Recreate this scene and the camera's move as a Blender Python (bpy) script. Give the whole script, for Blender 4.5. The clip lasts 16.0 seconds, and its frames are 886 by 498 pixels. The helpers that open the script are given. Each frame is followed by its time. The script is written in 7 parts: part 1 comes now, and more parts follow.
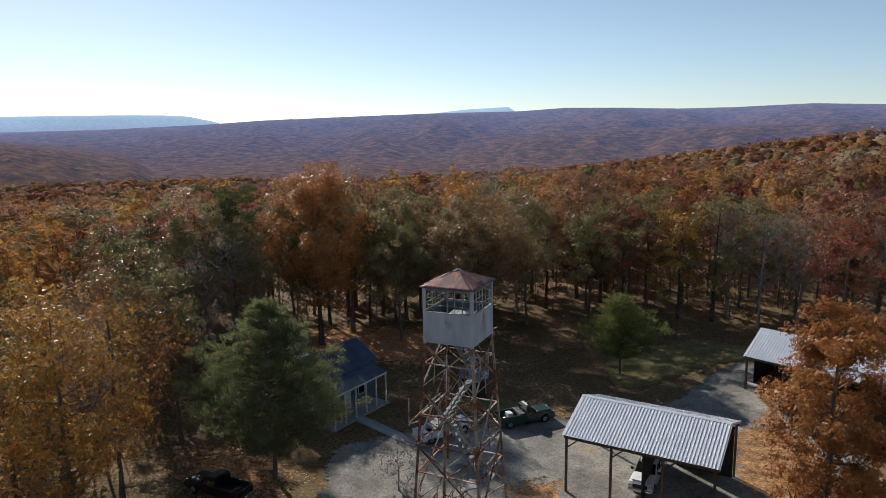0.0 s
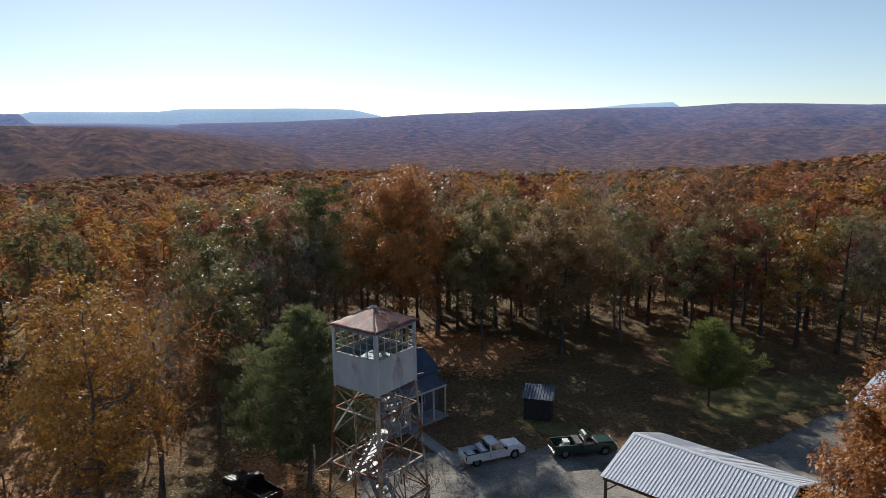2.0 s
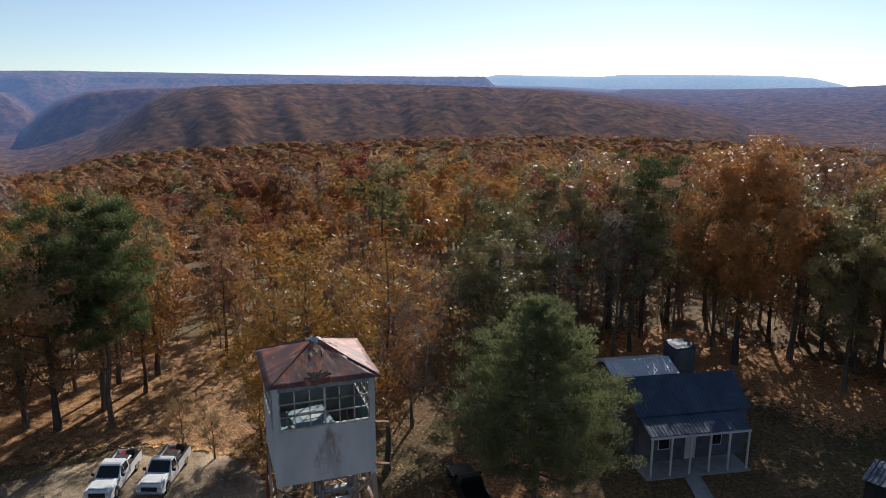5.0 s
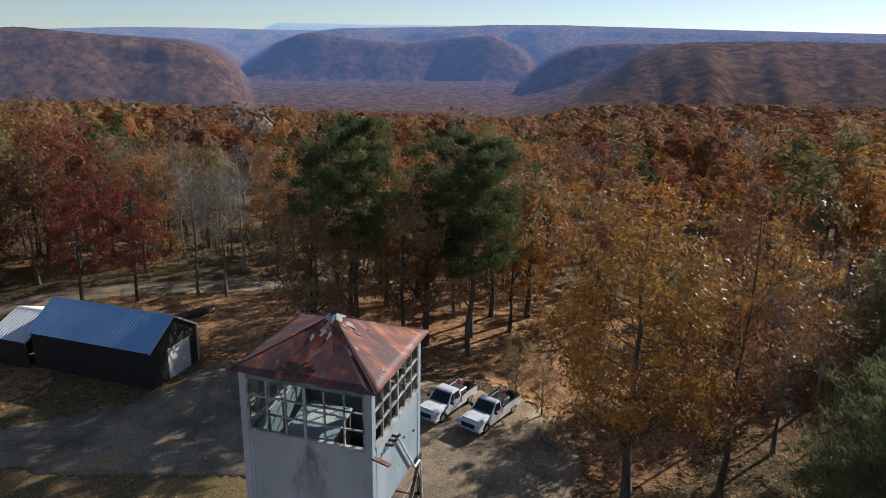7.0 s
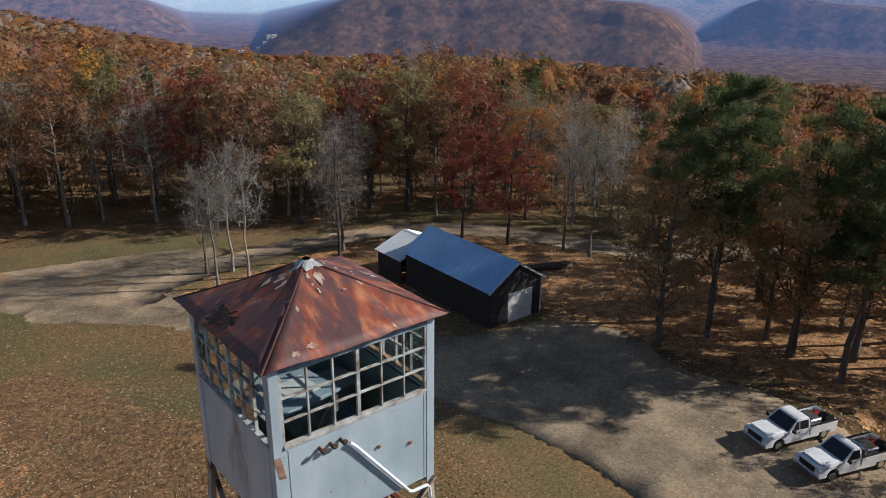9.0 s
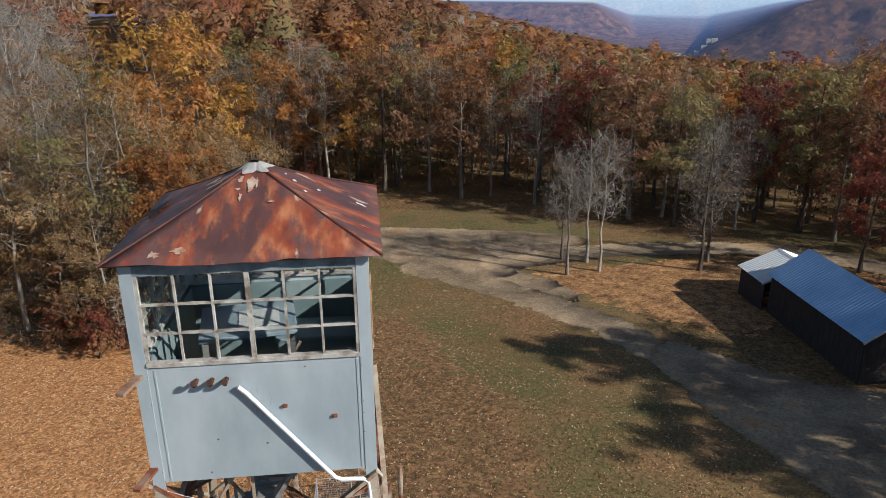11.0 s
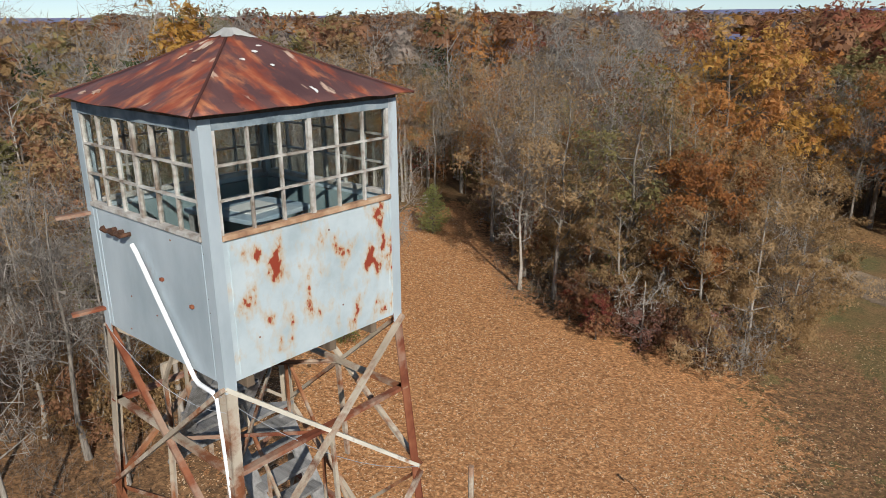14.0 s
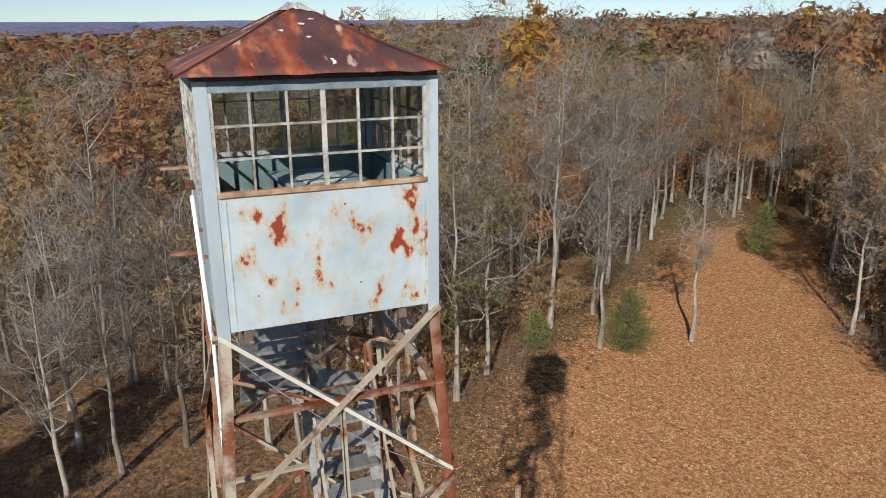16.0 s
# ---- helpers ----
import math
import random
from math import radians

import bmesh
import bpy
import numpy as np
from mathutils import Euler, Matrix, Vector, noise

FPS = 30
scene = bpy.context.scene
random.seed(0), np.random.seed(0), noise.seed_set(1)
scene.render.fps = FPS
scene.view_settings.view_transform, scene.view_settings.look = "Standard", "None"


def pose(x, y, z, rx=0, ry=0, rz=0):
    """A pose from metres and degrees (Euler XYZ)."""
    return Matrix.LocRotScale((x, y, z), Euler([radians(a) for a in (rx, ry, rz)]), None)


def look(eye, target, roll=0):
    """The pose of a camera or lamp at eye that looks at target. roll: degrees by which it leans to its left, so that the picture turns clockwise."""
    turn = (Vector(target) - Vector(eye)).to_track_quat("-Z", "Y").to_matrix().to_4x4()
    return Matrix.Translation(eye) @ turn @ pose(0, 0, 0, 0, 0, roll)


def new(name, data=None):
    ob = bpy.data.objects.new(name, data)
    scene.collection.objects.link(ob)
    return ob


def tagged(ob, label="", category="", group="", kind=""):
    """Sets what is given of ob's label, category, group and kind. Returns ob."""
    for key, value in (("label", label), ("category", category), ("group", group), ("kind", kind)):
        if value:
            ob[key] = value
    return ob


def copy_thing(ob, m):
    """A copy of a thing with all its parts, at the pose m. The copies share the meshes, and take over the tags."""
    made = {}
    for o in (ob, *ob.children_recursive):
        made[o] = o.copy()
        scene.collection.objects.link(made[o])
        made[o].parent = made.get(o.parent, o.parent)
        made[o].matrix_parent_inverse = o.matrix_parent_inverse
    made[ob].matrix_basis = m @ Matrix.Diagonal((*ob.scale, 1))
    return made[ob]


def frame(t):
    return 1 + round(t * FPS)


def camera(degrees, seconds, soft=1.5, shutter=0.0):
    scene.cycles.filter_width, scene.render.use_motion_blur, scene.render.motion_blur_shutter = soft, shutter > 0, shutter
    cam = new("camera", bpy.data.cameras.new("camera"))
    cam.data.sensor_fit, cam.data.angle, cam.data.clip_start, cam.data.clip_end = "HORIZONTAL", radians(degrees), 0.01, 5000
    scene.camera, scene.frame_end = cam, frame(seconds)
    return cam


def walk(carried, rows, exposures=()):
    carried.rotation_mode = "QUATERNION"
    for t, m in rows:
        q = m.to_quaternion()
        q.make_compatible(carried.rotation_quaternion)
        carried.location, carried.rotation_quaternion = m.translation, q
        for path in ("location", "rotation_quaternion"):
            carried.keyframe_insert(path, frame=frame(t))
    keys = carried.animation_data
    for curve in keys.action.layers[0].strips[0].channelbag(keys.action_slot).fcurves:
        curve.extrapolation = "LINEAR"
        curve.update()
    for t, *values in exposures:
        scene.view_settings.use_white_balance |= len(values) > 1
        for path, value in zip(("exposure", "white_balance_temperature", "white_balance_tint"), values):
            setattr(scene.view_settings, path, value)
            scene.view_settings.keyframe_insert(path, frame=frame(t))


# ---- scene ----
cam = camera(63.03, 16.0, soft=0.7)
ROWS = [
    (0.0, 11.487, -25.846, 30.010, 24.94, -10.78, 1.03),
    (0.5, 13.297, -24.522, 30.301, 28.14, -10.83, 1.04),
    (1.0, 14.979, -22.888, 30.551, 31.18, -10.84, 1.00),
    (1.5, 16.346, -20.825, 30.694, 34.26, -10.87, 0.93),
    (2.0, 17.231, -18.370, 30.739, 37.26, -11.02, 0.74),
    (2.5, 17.644, -15.684, 30.673, 40.43, -11.32, 0.53),
    (3.0, 17.733, -12.976, 30.537, 44.34, -11.75, 0.45),
    (5.5, 13.843, -0.060, 29.048, 79.36, -14.12, -0.41),
    (6.0, 12.437, 1.845, 28.697, 88.52, -15.04, -0.65),
    (6.5, 11.010, 3.426, 28.391, 98.05, -16.01, -0.87),
    (7.0, 9.540, 4.668, 28.118, 107.16, -16.98, -0.85),
    (7.5, 7.996, 5.608, 27.790, 115.90, -17.94, -0.76),
    (8.0, 6.497, 6.305, 27.440, 124.43, -18.76, -0.75),
    (8.5, 5.088, 6.813, 27.132, 132.85, -19.36, -0.61),
    (9.0, 3.748, 7.158, 26.842, 141.03, -19.96, -0.41),
    (9.5, 2.449, 7.342, 26.492, 149.15, -20.43, -0.22),
    (10.0, 1.217, 7.401, 26.157, 157.24, -20.68, 0.04),
    (12.5, -3.982, 5.891, 24.385, 198.02, -19.13, 0.30),
    (13.0, -4.747, 5.313, 24.179, 205.59, -18.51, 0.32),
    (13.5, -5.438, 4.690, 24.014, 213.13, -17.93, 0.33),
    (14.0, -6.034, 4.016, 23.888, 220.56, -17.58, 0.34),
    (14.5, -6.551, 3.271, 23.785, 228.04, -17.27, 0.36),
    (15.0, -6.963, 2.499, 23.724, 235.52, -17.09, 0.35),
    (15.5, -7.233, 1.862, 23.670, 242.39, -17.15, 0.28),
    (16.0, -7.394, 1.433, 23.628, 247.95, -17.31, 0.15),
]
EXPOSURE = 0.1
walk(cam, [(t, pose(x, y, z, 90 + pitch, roll, yaw)) for t, x, y, z, yaw, pitch, roll in ROWS],
     [(0.0, EXPOSURE + 0.04, 6450, 10), (5.5, EXPOSURE + 0.03, 6350, 10), (8.0, EXPOSURE - 0.08, 6200, 10), (10.0, EXPOSURE - 0.05, 6350, 10), (12.5, EXPOSURE - 0.03, 6550, 10), (16.0, EXPOSURE - 0.05, 6450, 10)])

# ---- light ----
SUN_AZ, SUN_EL = 145.5, 29.0
sun_dir = Vector((math.cos(radians(SUN_AZ)) * math.cos(radians(SUN_EL)),
                  math.sin(radians(SUN_AZ)) * math.cos(radians(SUN_EL)), math.sin(radians(SUN_EL))))
world = bpy.data.worlds.new("world")
scene.world = world
world.use_nodes = True
wn = world.node_tree
sky = wn.nodes.new("ShaderNodeTexSky")
sky.sky_type = 'NISHITA'
sky.sun_disc = False
sky.sun_elevation = radians(SUN_EL)
sky.sun_rotation = radians(90 - SUN_AZ)
sky.altitude = 500
sky.air_density, sky.dust_density, sky.ozone_density = 0.8, 0.25, 1.8
wn.nodes["Background"].inputs[1].default_value = 0.094
# the sky near the horizon is clear: it is looked up a little higher
at = wn.nodes.new("ShaderNodeTexCoord")
lift = wn.nodes.new("ShaderNodeVectorMath")
lift.operation = 'ADD'
lift.inputs[1].default_value = (0, 0, 0.03)
unit = wn.nodes.new("ShaderNodeVectorMath")
unit.operation = 'NORMALIZE'
wn.links.new(at.outputs["Generated"], lift.inputs[0])
wn.links.new(lift.outputs[0], unit.inputs[0])
wn.links.new(unit.outputs[0], sky.inputs["Vector"])
tone = wn.nodes.new("ShaderNodeHueSaturation")
tone.inputs["Hue"].default_value = 0.495
tone.inputs["Saturation"].default_value = 0.89
wn.links.new(sky.outputs[0], tone.inputs["Color"])
wn.links.new(tone.outputs[0], wn.nodes["Background"].inputs[0])
sun = new("sun", bpy.data.lights.new("sun", 'SUN'))
sun.data.energy, sun.data.angle, sun.data.color = 5.0, radians(0.53), (1.0, 0.95, 0.87)
sun.matrix_world = look(sun_dir * 300, (0, 0, 0))

# ---- materials ----
def material(name, colors, scale=5.0, detail=6.0, rough=0.8, metal=0.0, bump=0.0, bump_scale=None, spec=0.3,
             island=0.0, per_object=0.0, translucent=0.0, coords="Object", stretch=(1, 1, 1), stops=None):
    """Noise between the colours, with variation by island or object, and bump."""
    m = bpy.data.materials.new(name)
    m.use_nodes = True
    n, l = m.node_tree.nodes, m.node_tree.links
    b = n["Principled BSDF"]
    b.inputs["Roughness"].default_value = rough
    b.inputs["Metallic"].default_value = metal
    b.inputs["Specular IOR Level"].default_value = spec
    tc = n.new("ShaderNodeTexCoord")
    mp = n.new("ShaderNodeMapping")
    mp.inputs["Scale"].default_value = stretch
    l.new(tc.outputs[coords], mp.inputs[0])
    nz = n.new("ShaderNodeTexNoise")
    nz.inputs["Scale"].default_value, nz.inputs["Detail"].default_value = scale, detail
    nz.inputs["Roughness"].default_value = 0.62
    l.new(mp.outputs[0], nz.inputs[0])
    fac = nz.outputs[0]
    for src, amount in (("Random Per Island", island), ("Random", per_object)):
        if amount:
            g = n.new("ShaderNodeNewGeometry" if src == "Random Per Island" else "ShaderNodeObjectInfo")
            sub = n.new("ShaderNodeMath")
            sub.operation = 'MULTIPLY_ADD'
            sub.inputs[1].default_value, sub.inputs[2].default_value = amount, -amount / 2
            l.new(g.outputs[src], sub.inputs[0])
            add = n.new("ShaderNodeMath")
            add.operation = 'ADD'
            l.new(fac, add.inputs[0])
            l.new(sub.outputs[0], add.inputs[1])
            fac = add.outputs[0]
    r = n.new("ShaderNodeValToRGB")
    e = r.color_ramp.elements
    k = len(colors)
    stops = stops or [0.3 + 0.4 * i / max(1, k - 1) for i in range(k)]
    while len(e) < k:
        e.new(0.5)
    for i in range(k):
        e[i].position, e[i].color = stops[i], (*colors[i], 1)
    l.new(fac, r.inputs[0])
    l.new(r.outputs[0], b.inputs["Base Color"])
    if bump:
        bz = n.new("ShaderNodeTexNoise")
        bz.inputs["Scale"].default_value, bz.inputs["Detail"].default_value = bump_scale or scale * 4, 4
        l.new(mp.outputs[0], bz.inputs[0])
        bp = n.new("ShaderNodeBump")
        bp.inputs["Strength"].default_value, bp.inputs["Distance"].default_value = bump, 0.05
        l.new(bz.outputs[0], bp.inputs["Height"])
        l.new(bp.outputs[0], b.inputs["Normal"])
    if translucent:
        tr = n.new("ShaderNodeBsdfTranslucent")
        l.new(r.outputs[0], tr.inputs[0])
        mx = n.new("ShaderNodeMixShader")
        mx.inputs[0].default_value = translucent
        l.new(b.outputs[0], mx.inputs[1])
        l.new(tr.outputs[0], mx.inputs[2])
        l.new(mx.outputs[0], n["Material Output"].inputs[0])
    m["ramp"] = r.name
    return m


BARK = material("bark", [(0.05, 0.04, 0.032), (0.13, 0.105, 0.085), (0.2, 0.17, 0.14)], 1.5, rough=0.95, bump=0.6, stretch=(4, 4, 0.6), per_object=0.25)
PALE_BARK = material("pale_bark", [(0.121, 0.108, 0.095), (0.257, 0.230, 0.196), (0.405, 0.371, 0.324)], 1.5, rough=0.95, bump=0.5, stretch=(4, 4, 0.6), per_object=0.3)


def leaf(name, colors, spread=0.3, rough=0.7, spec=0.12, lace=0.0, patch=0.35, gap=0.5):
    """Leaves that let light through; lace is the fineness, per metre, of the single leaves in a spray, with gaps between them."""
    m = material(name, colors, patch, 3, rough=rough, spec=spec, island=spread, per_object=0.3, translucent=0.4)
    if lace:
        n, l = m.node_tree.nodes, m.node_tree.links
        tc = [q for q in n if q.bl_idname == "ShaderNodeTexCoord"][0]
        nz, gt, clear, mx = [n.new(q) for q in ("ShaderNodeTexNoise", "ShaderNodeMath", "ShaderNodeBsdfTransparent", "ShaderNodeMixShader")]
        nz.inputs["Scale"].default_value, nz.inputs["Detail"].default_value = lace, 1
        gt.operation = 'GREATER_THAN'
        gt.inputs[1].default_value = gap
        l.new(tc.outputs["Object"], nz.inputs[0])
        l.new(nz.outputs[0], gt.inputs[0])
        l.new(gt.outputs[0], mx.inputs[0])
        l.new(clear.outputs[0], mx.inputs[1])
        l.new(n["Material Output"].inputs[0].links[0].from_socket, mx.inputs[2])
        l.new(mx.outputs[0], n["Material Output"].inputs[0])
    return m


HUES = {
    "orange": [(0.207, 0.085, 0.036), (0.366, 0.157, 0.050), (0.500, 0.238, 0.080)],
    "yellow": [(0.20, 0.098, 0.026), (0.39, 0.20, 0.045), (0.54, 0.315, 0.085)],
    "brown": [(0.156, 0.081, 0.044), (0.275, 0.140, 0.074), (0.378, 0.207, 0.119)],
    "red": [(0.144, 0.038, 0.032), (0.265, 0.077, 0.051), (0.348, 0.120, 0.064)],
    "olive": [(0.112, 0.106, 0.044), (0.213, 0.184, 0.073), (0.314, 0.251, 0.113)],
    "tan": [(0.207, 0.127, 0.058), (0.332, 0.216, 0.104), (0.436, 0.299, 0.162)],
    "rose": [(0.24, 0.125, 0.10), (0.37, 0.20, 0.155), (0.48, 0.30, 0.235)],
    "pine": [(0.050, 0.068, 0.026), (0.105, 0.130, 0.050), (0.175, 0.200, 0.080)],
    "cedar": [(0.066, 0.080, 0.036), (0.135, 0.152, 0.068), (0.215, 0.228, 0.105)],
    "spruce": [(0.100, 0.113, 0.041), (0.186, 0.202, 0.069), (0.279, 0.284, 0.101)],
    "young": [(0.13, 0.15, 0.045), (0.25, 0.275, 0.085), (0.38, 0.39, 0.14)],
    "twig": [(0.15, 0.135, 0.12), (0.27, 0.245, 0.215), (0.40, 0.37, 0.33)],
}
NEEDLES = ("pine", "cedar", "spruce", "young")
LEAF = {k: leaf("leaf_" + k, v, 0.2, 0.6 if k in NEEDLES else 0.42, 0.10 if k in NEEDLES else 0.13, 0.0 if k == "twig" else 12.0, 0.35, 0.36 if k in NEEDLES else 0.44) for k, v in HUES.items()}
WOOD_LEAF = {k: leaf("wood_leaf_" + k, v, 0.10, 0.8, 0.06, 0.0 if k == "twig" else 7.5, 0.14, 0.42) for k, v in HUES.items()}
# far leaves: haze is mixed into their colour by muting each hue towards brown
FAR_LEAF = {k: leaf("far_leaf_" + k, [tuple(0.66 * a + 0.34 * b for a, b in zip(c, d)) for c, d in zip(v, ((0.12, 0.062, 0.042), (0.20, 0.108, 0.07), (0.29, 0.165, 0.11)))], 0.16, 0.9, 0.03, 2.8, 0.10, 0.40) for k, v in HUES.items()}


def ground_material():
    m = material("leaf_litter", [(0.11, 0.07, 0.033), (0.18, 0.11, 0.05), (0.27, 0.16, 0.07)], 0.12, 8, rough=0.95, bump=0.7, bump_scale=2.5, coords="Object")
    n, l = m.node_tree.nodes, m.node_tree.links
    b = n["Principled BSDF"]
    tc = [q for q in n if q.bl_idname == "ShaderNodeTexCoord"][0]
    big = n.new("ShaderNodeTexNoise")
    big.inputs["Scale"].default_value, big.inputs["Detail"].default_value = 0.05, 5
    l.new(tc.outputs["Object"], big.inputs[0])
    fine = n.new("ShaderNodeTexNoise")
    fine.inputs["Scale"].default_value, fine.inputs["Detail"].default_value = 3.0, 3
    l.new(tc.outputs["Object"], fine.inputs[0])
    ramp = n.new("ShaderNodeValToRGB")
    ramp.color_ramp.elements[0].position, ramp.color_ramp.elements[0].color = 0.46, (0, 0, 0, 1)
    ramp.color_ramp.elements[1].position, ramp.color_ramp.elements[1].color = 0.66, (1, 1, 1, 1)
    l.new(big.outputs[0], ramp.inputs[0])
    grass = n.new("ShaderNodeValToRGB")
    grass.color_ramp.elements[0].position, grass.color_ramp.elements[0].color = 0.3, (0.055, 0.06, 0.02, 1)
    grass.color_ramp.elements[1].position, grass.color_ramp.elements[1].color = 0.7, (0.13, 0.11, 0.045, 1)
    l.new(fine.outputs[0], grass.inputs[0])
    fl = n.new("ShaderNodeMixRGB")
    fl.blend_type = 'MULTIPLY'
    fl.inputs[0].default_value = 0.7
    fr = n.new("ShaderNodeValToRGB")
    fr.color_ramp.elements[0].position, fr.color_ramp.elements[0].color = 0.32, (0.45, 0.42, 0.4, 1)
    fr.color_ramp.elements[1].position, fr.color_ramp.elements[1].color = 0.62, (1.25, 1.2, 1.15, 1)
    l.new(fine.outputs[0], fr.inputs[0])
    l.new(n[m["ramp"]].outputs[0], fl.inputs[1])
    l.new(fr.outputs[0], fl.inputs[2])
    mix = n.new("ShaderNodeMixRGB")
    mu = n.new("ShaderNodeMath")
    mu.operation = 'MULTIPLY'
    mu.inputs[1].default_value = 0.65
    l.new(ramp.outputs[0], mu.inputs[0])
    l.new(mu.outputs[0], mix.inputs[0])
    l.new(fl.outputs[0], mix.inputs[1])
    l.new(grass.outputs[0], mix.inputs[2])
    l.new(mix.outputs[0], b.inputs["Base Color"])
    return m


GROUND = ground_material()
LITTER = material("fallen_leaves", [(0.22, 0.098, 0.040), (0.43, 0.205, 0.083), (0.62, 0.35, 0.165)], 3.4, 12, rough=0.95, bump=0.16, bump_scale=16, stops=[0.3, 0.49, 0.68])
LITTER_DARK = material("brown_leaves", [(0.13, 0.07, 0.035), (0.32, 0.165, 0.07), (0.48, 0.27, 0.12)], 1.1, 9, rough=0.95, bump=0.18, bump_scale=11, stops=[0.34, 0.5, 0.7])
LITTER_THIN = material("thin_leaves_on_grass", [(0.097, 0.058, 0.030), (0.20, 0.110, 0.052), (0.35, 0.195, 0.092)], 2.4, 10, rough=0.95, bump=0.18, bump_scale=11, stops=[0.33, 0.5, 0.7])


def lawn_material():
    """Mown grass that shows green through a thin strewing of fallen leaves."""
    m = material("leafy_lawn", [(0.11, 0.068, 0.032), (0.225, 0.125, 0.058), (0.36, 0.21, 0.10)], 5.0, 8, rough=0.95, bump=0.14, bump_scale=14, stops=[0.3, 0.48, 0.7])
    n, l = m.node_tree.nodes, m.node_tree.links
    tc = [q for q in n if q.bl_idname == "ShaderNodeTexCoord"][0]
    big, ramp, mix, fine, green = [n.new(q) for q in ("ShaderNodeTexNoise", "ShaderNodeValToRGB", "ShaderNodeMixRGB", "ShaderNodeTexNoise", "ShaderNodeValToRGB")]
    big.inputs["Scale"].default_value, big.inputs["Detail"].default_value, big.inputs["Roughness"].default_value = 0.09, 9, 0.68
    ramp.color_ramp.elements[0].position, ramp.color_ramp.elements[1].position = 0.39, 0.63
    fine.inputs["Scale"].default_value, fine.inputs["Detail"].default_value = 9.0, 4
    for e, p, c in zip(green.color_ramp.elements, (0.3, 0.7), ((0.066, 0.070, 0.023), (0.16, 0.148, 0.06))):
        e.position, e.color = p, (*c, 1)
    for a in (big, fine):
        l.new(tc.outputs["Object"], a.inputs[0])
    l.new(big.outputs[0], ramp.inputs[0])
    l.new(fine.outputs[0], green.inputs[0])
    l.new(ramp.outputs[0], mix.inputs[0])
    l.new(n[m["ramp"]].outputs[0], mix.inputs[1])
    l.new(green.outputs[0], mix.inputs[2])
    l.new(mix.outputs[0], n["Principled BSDF"].inputs["Base Color"])
    return m


LAWN = lawn_material()
FLECK = leaf("leaf_fleck", [(0.46, 0.24, 0.11), (0.62, 0.40, 0.21), (0.80, 0.64, 0.44)], 0.9)
TUFT = leaf("grass_tuft", [(0.14, 0.13, 0.055), (0.29, 0.225, 0.105), (0.43, 0.31, 0.165)], 0.8)
GRASS = material("short_grass", [(0.085, 0.085, 0.028), (0.17, 0.145, 0.052), (0.27, 0.19, 0.08)], 0.5, 9, rough=0.95, bump=0.8, bump_scale=8)
GRAVEL = material("gravel", [(0.125, 0.093, 0.060), (0.25, 0.186, 0.124), (0.355, 0.268, 0.175), (0.38, 0.215, 0.10)], 0.22, 12, rough=0.95, bump=0.5, bump_scale=9, stops=[0.3, 0.47, 0.58, 0.72])
YARD = material("grey_yard_gravel", [(0.115, 0.105, 0.090), (0.215, 0.20, 0.172), (0.31, 0.285, 0.245), (0.38, 0.235, 0.11)], 0.2, 10, rough=0.95, bump=0.5, bump_scale=9, stops=[0.3, 0.47, 0.6, 0.74])
CONCRETE = material("concrete", [(0.28, 0.27, 0.25), (0.42, 0.41, 0.39)], 1.0, 8, rough=0.9, bump=0.2)


